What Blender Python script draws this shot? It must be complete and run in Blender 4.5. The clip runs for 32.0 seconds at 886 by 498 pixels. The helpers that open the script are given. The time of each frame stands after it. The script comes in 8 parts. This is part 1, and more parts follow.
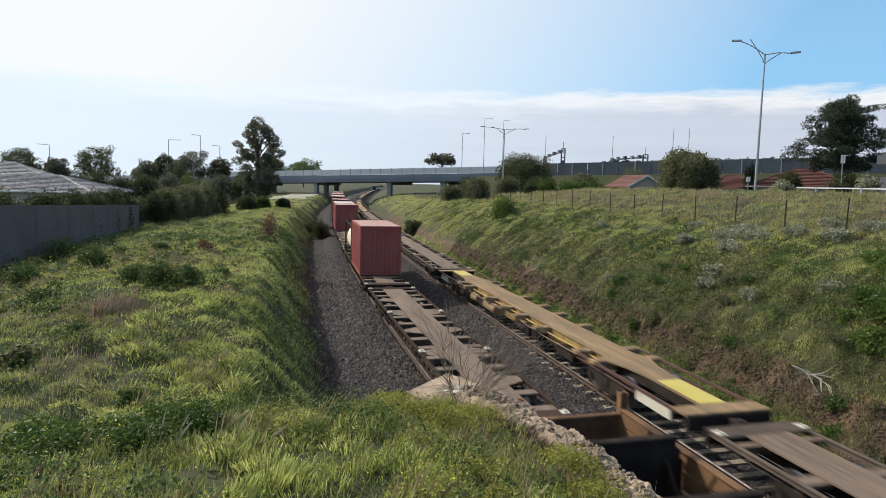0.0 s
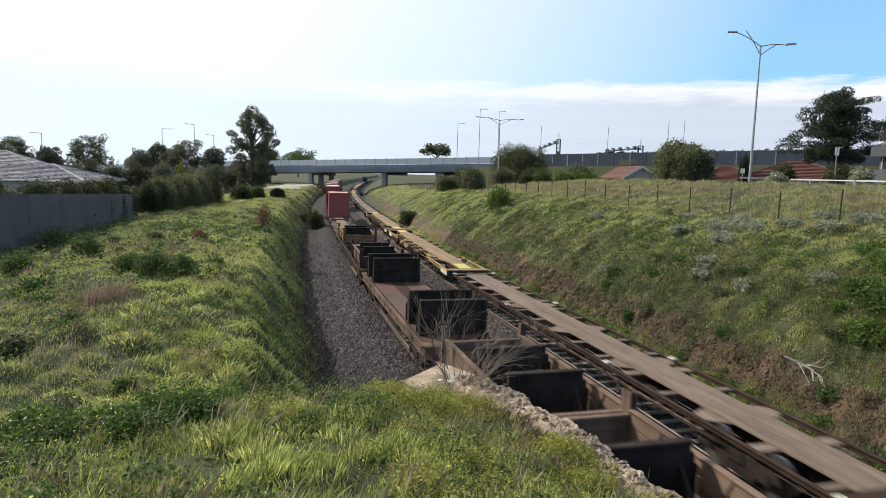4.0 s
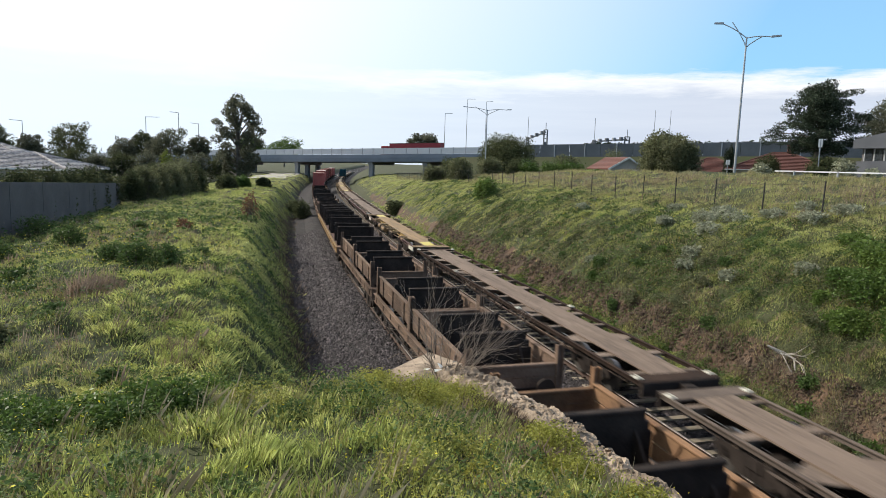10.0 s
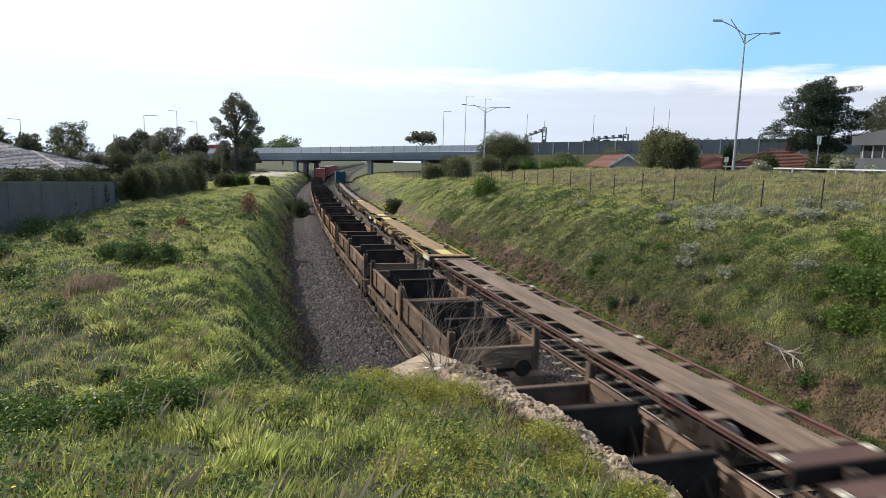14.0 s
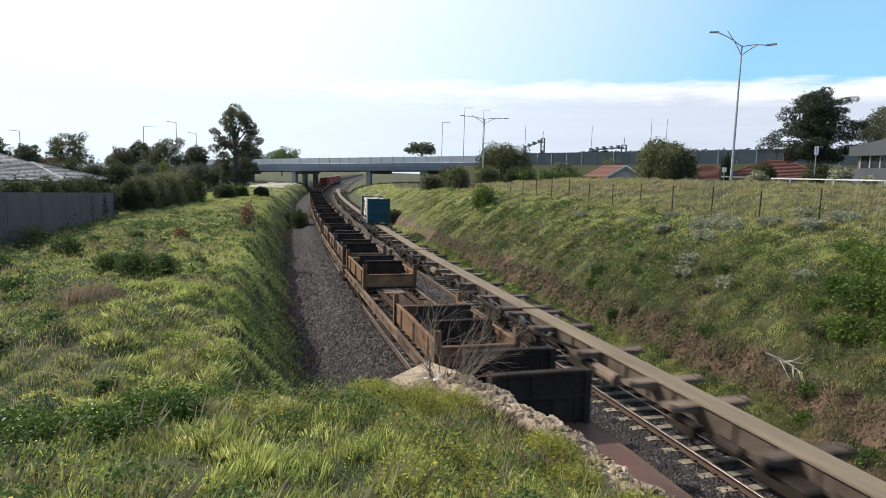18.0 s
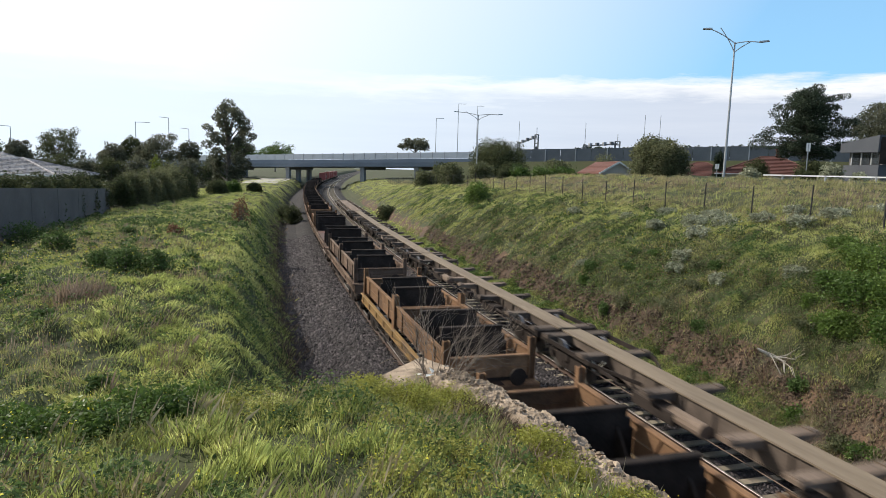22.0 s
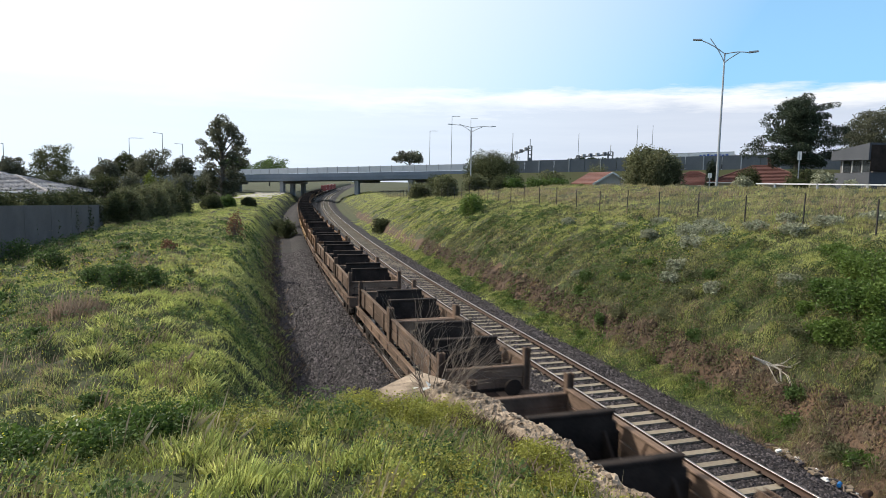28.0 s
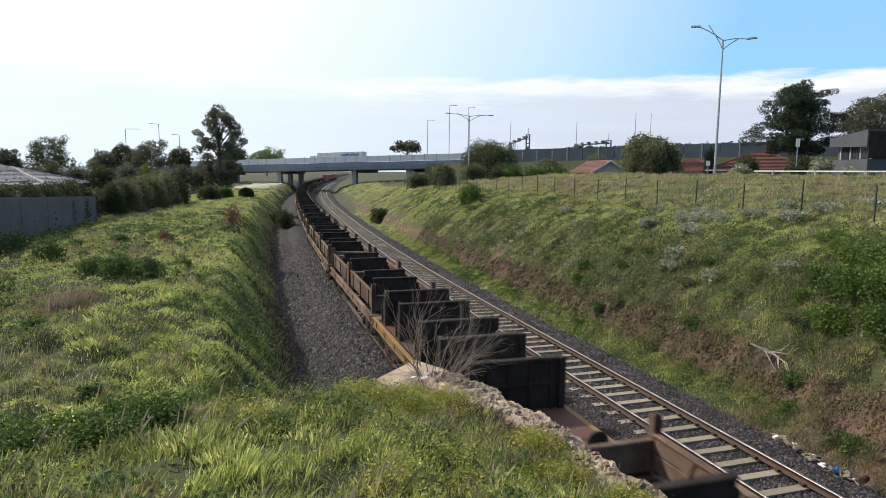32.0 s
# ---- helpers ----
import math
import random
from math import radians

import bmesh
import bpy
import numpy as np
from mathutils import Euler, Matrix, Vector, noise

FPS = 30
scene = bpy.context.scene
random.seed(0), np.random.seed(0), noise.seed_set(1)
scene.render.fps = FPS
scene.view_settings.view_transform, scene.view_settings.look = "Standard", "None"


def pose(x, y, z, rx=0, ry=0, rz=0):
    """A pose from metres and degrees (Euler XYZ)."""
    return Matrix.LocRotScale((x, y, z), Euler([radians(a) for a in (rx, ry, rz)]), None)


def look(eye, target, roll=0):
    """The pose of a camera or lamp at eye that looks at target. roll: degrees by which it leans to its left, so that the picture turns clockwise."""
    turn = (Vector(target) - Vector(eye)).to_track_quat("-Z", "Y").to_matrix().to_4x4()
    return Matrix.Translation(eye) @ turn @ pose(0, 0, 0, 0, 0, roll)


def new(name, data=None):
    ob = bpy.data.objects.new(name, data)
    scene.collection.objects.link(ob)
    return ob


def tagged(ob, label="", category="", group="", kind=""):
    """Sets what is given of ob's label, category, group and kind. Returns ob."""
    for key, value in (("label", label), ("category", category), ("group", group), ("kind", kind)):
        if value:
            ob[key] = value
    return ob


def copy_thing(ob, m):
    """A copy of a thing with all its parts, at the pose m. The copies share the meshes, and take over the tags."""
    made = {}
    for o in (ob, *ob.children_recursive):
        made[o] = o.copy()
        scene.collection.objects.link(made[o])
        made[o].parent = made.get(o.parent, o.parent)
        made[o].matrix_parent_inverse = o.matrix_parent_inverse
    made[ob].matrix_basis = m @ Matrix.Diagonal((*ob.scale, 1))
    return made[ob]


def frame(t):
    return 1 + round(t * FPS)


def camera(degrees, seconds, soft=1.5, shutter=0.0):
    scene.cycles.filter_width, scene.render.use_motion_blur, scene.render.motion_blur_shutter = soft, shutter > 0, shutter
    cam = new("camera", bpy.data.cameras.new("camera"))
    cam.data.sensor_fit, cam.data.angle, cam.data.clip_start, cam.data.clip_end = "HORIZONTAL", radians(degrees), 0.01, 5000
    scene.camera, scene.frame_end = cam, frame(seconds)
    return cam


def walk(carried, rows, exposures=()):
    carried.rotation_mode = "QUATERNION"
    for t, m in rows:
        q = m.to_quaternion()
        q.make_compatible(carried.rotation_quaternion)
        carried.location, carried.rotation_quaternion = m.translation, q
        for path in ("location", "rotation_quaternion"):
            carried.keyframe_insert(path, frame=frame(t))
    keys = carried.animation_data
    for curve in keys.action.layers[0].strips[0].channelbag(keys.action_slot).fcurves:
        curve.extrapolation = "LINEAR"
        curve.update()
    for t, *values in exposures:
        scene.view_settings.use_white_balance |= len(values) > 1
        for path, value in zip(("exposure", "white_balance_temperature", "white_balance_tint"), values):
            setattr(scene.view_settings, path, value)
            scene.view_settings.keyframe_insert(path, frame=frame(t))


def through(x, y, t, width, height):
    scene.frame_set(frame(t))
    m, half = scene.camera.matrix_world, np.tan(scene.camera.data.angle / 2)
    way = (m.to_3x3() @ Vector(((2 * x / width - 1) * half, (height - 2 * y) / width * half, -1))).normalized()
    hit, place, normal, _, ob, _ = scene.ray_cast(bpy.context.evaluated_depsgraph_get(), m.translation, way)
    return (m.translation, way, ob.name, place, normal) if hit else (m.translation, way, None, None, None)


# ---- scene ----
cam = camera(69.85, 32.0, soft=0.7, shutter=0.35)
# seconds, eye, tilt from straight down, lean, turn
PATH = [
    (0, -0.033, -0.015, 6.498, 84.146, 1.375, -14.411), (0.5, -0.037, -0.015, 6.491, 83.908, 1.090, -14.418), (1, -0.044, -0.025, 6.497, 83.715, 1.381, -14.438),
    (1.5, -0.039, -0.018, 6.491, 83.599, 1.357, -14.512), (2, -0.042, -0.013, 6.492, 83.490, 1.448, -14.597), (2.5, -0.044, -0.018, 6.494, 83.434, 1.417, -14.669),
    (3, -0.041, -0.025, 6.496, 83.367, 1.506, -14.760), (3.5, -0.042, -0.022, 6.490, 83.328, 1.576, -14.842), (5.5, -0.036, -0.025, 6.494, 83.179, 1.558, -15.083),
    (6, -0.038, -0.029, 6.495, 83.051, 1.519, -15.162), (6.5, -0.048, -0.039, 6.497, 82.910, 1.768, -15.278), (7, -0.040, -0.019, 6.487, 82.763, 1.845, -15.434),
    (7.5, -0.040, -0.019, 6.487, 82.714, 1.810, -15.618), (8, -0.032, 0.001, 6.476, 82.710, 2.082, -15.787), (8.5, -0.029, -0.002, 6.478, 82.681, 1.835, -15.898),
    (9, -0.036, -0.005, 6.482, 82.625, 1.636, -15.992), (9.5, -0.039, -0.012, 6.482, 82.569, 1.731, -16.053), (10, -0.041, -0.010, 6.475, 82.465, 1.881, -16.110),
    (10.5, -0.036, 0.001, 6.478, 82.338, 1.771, -16.128), (11, -0.042, -0.010, 6.471, 82.228, 1.701, -16.164), (11.5, -0.031, -0.011, 6.476, 82.158, 1.401, -16.150),
    (12, -0.030, -0.010, 6.473, 82.081, 1.579, -16.168), (12.5, -0.031, -0.014, 6.477, 82.058, 1.557, -16.165), (13, -0.042, -0.021, 6.477, 82.077, 1.690, -16.197),
    (13.5, -0.037, -0.020, 6.481, 82.141, 1.570, -16.191), (14, -0.042, -0.014, 6.485, 82.280, 1.741, -16.207), (14.5, -0.043, -0.021, 6.480, 82.420, 1.688, -16.214),
    (16.5, -0.048, -0.016, 6.486, 82.988, 1.851, -16.230), (17, -0.050, -0.021, 6.479, 83.157, 1.680, -16.215), (17.5, -0.046, -0.022, 6.475, 83.188, 1.729, -16.232),
    (18, -0.046, -0.017, 6.478, 83.239, 1.667, -16.282), (18.5, -0.044, -0.014, 6.477, 83.240, 1.669, -16.350), (19, -0.039, -0.017, 6.477, 83.234, 1.751, -16.432),
    (19.5, -0.037, -0.016, 6.479, 83.156, 1.777, -16.484), (20, -0.026, -0.025, 6.484, 83.081, 1.623, -16.491), (20.5, -0.040, -0.017, 6.481, 83.005, 1.777, -16.598),
    (21, -0.036, -0.015, 6.477, 82.945, 1.929, -16.674), (21.5, -0.041, -0.023, 6.484, 82.926, 1.910, -16.766), (22, -0.037, -0.027, 6.480, 82.909, 1.751, -16.851),
    (22.5, -0.035, -0.026, 6.479, 82.889, 1.699, -16.927), (23, -0.045, -0.032, 6.489, 82.887, 1.774, -17.047), (23.5, -0.042, -0.031, 6.490, 82.939, 1.778, -17.092),
    (24, -0.050, -0.034, 6.487, 83.034, 1.930, -17.128), (24.5, -0.052, -0.034, 6.485, 83.143, 1.835, -17.162), (25, -0.051, -0.036, 6.482, 83.273, 1.701, -17.182),
    (25.5, -0.054, -0.037, 6.485, 83.422, 1.544, -17.199), (27.5, -0.040, -0.024, 6.487, 84.029, 1.505, -17.288), (28, -0.032, -0.024, 6.494, 84.006, 1.086, -17.266),
    (28.5, -0.035, -0.030, 6.495, 83.934, 1.173, -17.261), (29, -0.031, -0.020, 6.492, 83.844, 1.225, -17.243), (29.5, -0.020, -0.013, 6.487, 83.790, 1.196, -17.270),
    (30, -0.018, -0.003, 6.480, 83.649, 1.325, -17.333), (30.5, -0.009, -0.001, 6.480, 83.516, 1.219, -17.368), (31, -0.003, 0.001, 6.484, 83.346, 1.045, -17.381),
    (31.5, 0.001, 0.001, 6.479, 83.208, 0.775, -17.415), (32, -0.000, 0.000, 6.480, 83.067, 0.745, -17.418),
]
walk(cam, [(t, pose(x, y, z, rx, 0, rz) @ pose(0, 0, 0, 0, 0, lean)) for t, x, y, z, rx, lean, rz in PATH],
     exposures=[(0.0, -0.12), (1.0, -0.04), (2.5, 0.04), (11.0, 0.08), (13.0, 0.1), (17.0, 0.15), (20.0, 0.05), (24.0, 0.06), (28.0, 0.09), (29.0, 0.05), (32.0, 0.06)])

# ---------------------------------------------------------------- light
SUN_AZ, SUN_EL = -45.0, 37.0        # degrees from +y towards +x, and above the horizon
world = bpy.data.worlds.new("world")
scene.world = world
world.use_nodes = True
wt = world.node_tree
wt.nodes.clear()


def wn(kind, **kw):
    n = wt.nodes.new(kind)
    for k, v in kw.items():
        n.inputs[int(k[1:])].default_value = v
    return n


def wl(a, i, b, j):
    wt.links.new(a.outputs[i], b.inputs[j])


def wmath(op, a, b=None, clamp=False):
    n = wt.nodes.new("ShaderNodeMath")
    n.operation, n.use_clamp = op, clamp
    for k, v in enumerate((a, b)):
        if v is None:
            continue
        if isinstance(v, (int, float)):
            n.inputs[k].default_value = v
        else:
            wt.links.new(v, n.inputs[k])
    return n.outputs[0]


def wmix(fac, a, b):
    n = wt.nodes.new("ShaderNodeMix")
    n.data_type = "RGBA"
    if isinstance(fac, (int, float)):
        n.inputs[0].default_value = fac
    else:
        wt.links.new(fac, n.inputs[0])
    for k, v in ((6, a), (7, b)):
        if isinstance(v, tuple):
            n.inputs[k].default_value = v
        else:
            wt.links.new(v, n.inputs[k])
    return n.outputs[2]


sky = wt.nodes.new("ShaderNodeTexSky")
sky.sky_type, sky.sun_disc = "NISHITA", False
sky.sun_elevation, sky.sun_rotation = radians(SUN_EL), radians(SUN_AZ)
sky.air_density, sky.dust_density, sky.ozone_density = 1.0, 0.7, 2.0
coord = wt.nodes.new("ShaderNodeTexCoord")
sep = wt.nodes.new("ShaderNodeSeparateXYZ")
wl(coord, 0, sep, 0)
elev = sep.outputs[2]
# a bank of flat cloud above the horizon with a ragged upper edge, thin haze over it
stretch = wt.nodes.new("ShaderNodeMapping")
stretch.inputs[3].default_value = (5.0, 5.0, 34.0)
wl(coord, 0, stretch, 0)
puff = wn("ShaderNodeTexNoise", _2=1.3, _3=7.0, _4=0.62)
wl(stretch, 0, puff, 0)
edge = wmath("ADD", elev, wmath("MULTIPLY", wmath("SUBTRACT", puff.outputs[0], 0.5), 0.07))
bank = wmath("SUBTRACT", 1.0, wmath("MULTIPLY", wmath("SUBTRACT", edge, 0.128), 60.0), True)
sunv = wt.nodes.new("ShaderNodeVectorMath")
sunv.operation = "DOT_PRODUCT"
a, e = radians(SUN_AZ), radians(SUN_EL)
sunv.inputs[1].default_value = (math.sin(a) * math.cos(e), math.cos(a) * math.cos(e), math.sin(e))
wl(coord, 0, sunv, 0)
near_sun = wmath("MULTIPLY", wmath("SUBTRACT", sunv.outputs["Value"], 0.17), 1.75, True)
grey = wn("ShaderNodeTexNoise", _2=0.8, _3=4.0, _4=0.55)
stretch2 = wt.nodes.new("ShaderNodeMapping")
stretch2.inputs[3].default_value = (4.0, 4.0, 60.0)
wl(coord, 0, stretch2, 0)
wl(stretch2, 0, grey, 0)
cloud = wmix(grey.outputs[0], (4.6, 5.3, 6.6, 1), (6.4, 6.9, 7.8, 1))
rim = wmath("MULTIPLY", wmath("SUBTRACT", edge, 0.105), 45.0, True)
cloud = wmix(rim, cloud, (8.4, 8.6, 8.9, 1))
gain = wt.nodes.new("ShaderNodeVectorMath")
gain.operation = "SCALE"
gain.inputs[3].default_value = 1.5
wl(sky, 0, gain, 0)
low = wmath("MULTIPLY", wmath("SUBTRACT", 0.62, elev), 1.6, True)
pale = wmix(low, gain.outputs[0], (2.5, 5.7, 9.0, 1))
hazy = wmix(wmath("POWER", near_sun, 0.9), pale, (9.0, 9.2, 9.3, 1))
cloud = wmix(wmath("MULTIPLY", near_sun, 0.85, True), cloud, (8.0, 9.2, 10.2, 1))
lit = wmix(bank, hazy, cloud)
back = wn("ShaderNodeBackground", _1=0.115)
wt.links.new(lit, back.inputs[0])
wl(back, 0, wt.nodes.new("ShaderNodeOutputWorld"), 0)

sun = new("sun", bpy.data.lights.new("sun", "SUN"))
sun.data.energy, sun.data.angle, sun.data.color = 5.0, radians(0.6), (1.0, 0.93, 0.82)
sun.matrix_world = look((-60 * math.sin(-a), 60 * math.cos(a), 60), (-60 * math.sin(-a) - math.sin(a) * math.cos(e), 60 * math.cos(a) - math.cos(a) * math.cos(e), 60 - math.sin(e)))


# ---------------------------------------------------------------- materials
def material(name, colours, scale=3.0, fine=40.0, rough=0.8, metal=0.0, bump=0.15, dist=0.01, stain=None, stain_scale=0.6,
             stain_amount=0.5, per_object=0.0, per_island=0.0, coords="Object", squash=(1, 1, 1), spec=0.3):
    """Two colours mixed by coarse and fine noise, a stain colour in patches, and relief from the fine noise."""
    m = bpy.data.materials.new(name)
    m.use_nodes = True
    nt = m.node_tree
    bsdf = nt.nodes["Principled BSDF"]

    def node(kind, **kw):
        n = nt.nodes.new(kind)
        for k, v in kw.items():
            n.inputs[k].default_value = v
        return n

    def mix(fac, a, b, blend="MIX"):
        n = nt.nodes.new("ShaderNodeMix")
        n.data_type, n.blend_type = "RGBA", blend
        for k, v in ((0, fac), (6, a), (7, b)):
            if hasattr(v, "is_linked"):
                nt.links.new(v, n.inputs[k])
            else:
                n.inputs[k].default_value = (*v, 1) if isinstance(v, tuple) else v
        return n.outputs[2]

    tc = nt.nodes.new("ShaderNodeTexCoord")
    mp = nt.nodes.new("ShaderNodeMapping")
    mp.inputs["Scale"].default_value = squash
    nt.links.new(tc.outputs[coords], mp.inputs["Vector"])

    def noise_tex(sc, detail=4.0, rgh=0.6):
        n = node("ShaderNodeTexNoise", Scale=sc, Detail=detail, Roughness=rgh)
        nt.links.new(mp.outputs[0], n.inputs["Vector"])
        return n.outputs[0]

    def ramp(sock, lo, hi):
        n = node("ShaderNodeMapRange")
        n.inputs[1].default_value, n.inputs[2].default_value = lo, hi
        nt.links.new(sock, n.inputs[0])
        return n.outputs[0]

    big, small = noise_tex(scale), noise_tex(fine, 3.0, 0.7)
    both = nt.nodes.new("ShaderNodeMath")
    both.operation = "ADD"
    h = nt.nodes.new("ShaderNodeMath")
    h.operation, h.inputs[1].default_value = "MULTIPLY", 0.6
    nt.links.new(small, h.inputs[0])
    nt.links.new(big, both.inputs[0])
    nt.links.new(h.outputs[0], both.inputs[1])
    col = mix(ramp(both.outputs[0], 0.55, 1.05), colours[0], colours[1])
    if stain:
        col = mix(ramp(noise_tex(stain_scale, 5.0, 0.65), 0.62 - 0.25 * stain_amount, 0.72), col, stain)
    for amount, kind, sock in ((per_object, "ShaderNodeObjectInfo", "Random"), (per_island, "ShaderNodeNewGeometry", "Random Per Island")):
        if amount:
            info = nt.nodes.new(kind)
            val = ramp(info.outputs[sock], 0.0, 1.0)
            vr = val.node
            vr.inputs[3].default_value, vr.inputs[4].default_value = 1 - amount, 1 + amount
            hsv = nt.nodes.new("ShaderNodeHueSaturation")
            nt.links.new(col, hsv.inputs["Color"])
            nt.links.new(val, hsv.inputs["Value"])
            col = hsv.outputs[0]
    nt.links.new(col, bsdf.inputs["Base Color"])
    rr = ramp(big, 0.25, 0.75)
    rr.node.inputs[3].default_value, rr.node.inputs[4].default_value = max(rough - 0.1, 0.03), min(rough + 0.1, 1)
    nt.links.new(rr, bsdf.inputs["Roughness"])
    bsdf.inputs["Metallic"].default_value = metal
    bsdf.inputs["Specular IOR Level"].default_value = spec
    if bump:
        bp = node("ShaderNodeBump", Strength=bump, Distance=dist)
        nt.links.new(both.outputs[0], bp.inputs["Height"])
        nt.links.new(bp.outputs[0], bsdf.inputs["Normal"])
    return m


def leafy(name, colours, per_island=0.35, rough=0.55, through=0.35, patch=0.5, patch_colour=None, spec=0.18):
    """Thin leaves and blades: some light comes through them; the tint varies from blade to blade and in wide patches."""
    m = material(name, colours, patch, 6.0, rough, 0, 0, per_island=per_island, stain=patch_colour, stain_scale=patch * 0.6, spec=spec)
    nt = m.node_tree
    bsdf = nt.nodes["Principled BSDF"]
    out = nt.nodes["Material Output"]
    tr = nt.nodes.new("ShaderNodeBsdfTranslucent")
    src = bsdf.inputs["Base Color"].links[0].from_socket
    nt.links.new(src, tr.inputs["Color"])
    ms = nt.nodes.new("ShaderNodeMixShader")
    ms.inputs[0].default_value = through
    nt.links.new(bsdf.outputs[0], ms.inputs[1])
    nt.links.new(tr.outputs[0], ms.inputs[2])
    nt.links.new(ms.outputs[0], out.inputs["Surface"])
    return m


M_SOIL = material("bank soil and thatch", ((0.028, 0.034, 0.012), (0.075, 0.066, 0.032)), 0.5, 9.0, 0.95, bump=0.6, dist=0.06,
                  stain=(0.036, 0.05, 0.017), stain_scale=0.25, stain_amount=1.2)
M_DIRT = material("bare brown cutting earth", ((0.045, 0.031, 0.022), (0.14, 0.085, 0.053)), 0.9, 12.0, 0.95, bump=0.8, dist=0.08,
                  stain=(0.05, 0.045, 0.034), stain_scale=0.7)
M_CLOD = material("crumbled earth", ((0.034, 0.026, 0.021), (0.1, 0.07, 0.05)), 2.0, 25, 0.95, bump=0.4, per_island=0.4, spec=0.1)
M_BALLAST = material("crushed basalt ballast", ((0.009, 0.0077, 0.008), (0.027, 0.023, 0.0235)), 1.2, 16.0, 0.9, bump=1.0, dist=0.05,
                     stain=(0.034, 0.028, 0.026), stain_scale=0.35)
M_STONE = material("ballast stones", ((0.017, 0.0145, 0.015), (0.085, 0.073, 0.076)), 2.0, 30.0, 0.75, bump=0.3, per_island=0.85, spec=0.2)
M_RAIL_SIDE = material("rusty rail web", ((0.04, 0.025, 0.019), (0.085, 0.052, 0.038)), 3.0, 40, 0.8, 0.1, 0.2)
M_RAIL_TOP = material("worn rail head", ((0.3, 0.27, 0.25), (0.42, 0.39, 0.36)), 2.0, 60, 0.36, 0.75, 0.03)
M_SLEEPER = material("dusty concrete sleepers", ((0.18, 0.152, 0.11), (0.3, 0.258, 0.195)), 4.0, 40, 0.9, bump=0.2, per_object=0.18, per_island=0.18,
                     stain=(0.2, 0.16, 0.12), stain_scale=3.0)
M_CONCRETE = material("grey bridge concrete", ((0.19, 0.2, 0.205), (0.27, 0.275, 0.28)), 0.3, 8, 0.85, bump=0.1, stain=(0.2, 0.2, 0.2), stain_scale=0.3)
M_GIRDER = material("blue grey bridge girder", ((0.13, 0.16, 0.2), (0.19, 0.22, 0.26)), 0.2, 6, 0.8, bump=0.05)
M_OLDWALL = material("broken old concrete", ((0.12, 0.088, 0.06), (0.43, 0.34, 0.25)), 2.6, 40, 0.95, bump=0.55, dist=0.03, stain=(0.07, 0.055, 0.04), stain_scale=1.6, stain_amount=0.7)
M_FENCEWALL = material("dark timber boundary wall", ((0.085, 0.079, 0.078), (0.15, 0.138, 0.134)), 0.6, 14, 0.9, bump=0.2)
M_STEEL = material("galvanised steel", ((0.3, 0.31, 0.32), (0.42, 0.43, 0.44)), 2.0, 30, 0.5, 0.7, 0.05)
M_POST = material("dark steel fence posts", ((0.03, 0.028, 0.025), (0.06, 0.055, 0.05)), 3.0, 30, 0.7, 0.3, 0.1)
M_RUST = material("rusted brown wagon steel", ((0.021, 0.0138, 0.011), (0.068, 0.043, 0.031)), 1.1, 22, 0.85, 0.0, 0.25, spec=0.1, stain=(0.032, 0.024, 0.021), stain_scale=0.8, per_object=0.2)
M_RUSTO = material("orange rusted wagon steel", ((0.12, 0.066, 0.038), (0.27, 0.16, 0.09)), 1.1, 22, 0.85, 0.0, 0.25, spec=0.12, stain=(0.07, 0.047, 0.034), stain_scale=0.8, per_object=0.2)
# lighter copy of M_RUST: sunlight on the wagon sides is put into the colour
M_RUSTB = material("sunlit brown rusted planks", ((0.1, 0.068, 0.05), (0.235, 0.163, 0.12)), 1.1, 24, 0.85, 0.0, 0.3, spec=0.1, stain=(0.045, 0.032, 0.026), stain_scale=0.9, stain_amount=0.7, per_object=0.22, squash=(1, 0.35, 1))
# shade inside the cradles and below the frames is put into this dark colour
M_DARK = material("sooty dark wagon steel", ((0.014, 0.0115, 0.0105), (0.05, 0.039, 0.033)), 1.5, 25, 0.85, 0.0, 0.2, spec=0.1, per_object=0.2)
M_DUST = material("dusty walkway plate", ((0.145, 0.104, 0.078), (0.25, 0.188, 0.143)), 0.7, 18, 0.85, 0.05, 0.2, stain=(0.085, 0.062, 0.047), stain_scale=1.4, stain_amount=0.8, squash=(2.5, 0.3, 2.5))
M_SPINETOP = material("dusty yellow-brown spine plate", ((0.19, 0.125, 0.065), (0.33, 0.225, 0.12)), 0.7, 18, 0.85, 0, 0.2, stain=(0.14, 0.105, 0.07), stain_scale=1.2, stain_amount=0.8, squash=(2.5, 0.3, 2.5))
M_SILL = material("dark brown wagon sills", ((0.06, 0.047, 0.039), (0.15, 0.118, 0.096)), 1.1, 22, 0.85, 0, 0.25, stain=(0.13, 0.1, 0.075), stain_scale=1.2, stain_amount=0.2, per_object=0.2, spec=0.12)
M_CASING = material("dirty pale casing paint", ((0.46, 0.44, 0.36), (0.62, 0.59, 0.5)), 0.9, 16, 0.7, 0, 0.08, stain=(0.17, 0.14, 0.11), stain_scale=0.9, stain_amount=0.4)
M_YELLOW = material("weathered yellow paint", ((0.3, 0.19, 0.055), (0.42, 0.29, 0.1)), 0.8, 20, 0.6, 0, 0.12, stain=(0.22, 0.15, 0.08), stain_scale=0.7)
M_OCHRE = material("worn ochre sill paint", ((0.16, 0.092, 0.03), (0.26, 0.16, 0.058)), 0.8, 20, 0.7, 0, 0.15, stain=(0.1, 0.06, 0.04), stain_scale=0.9)
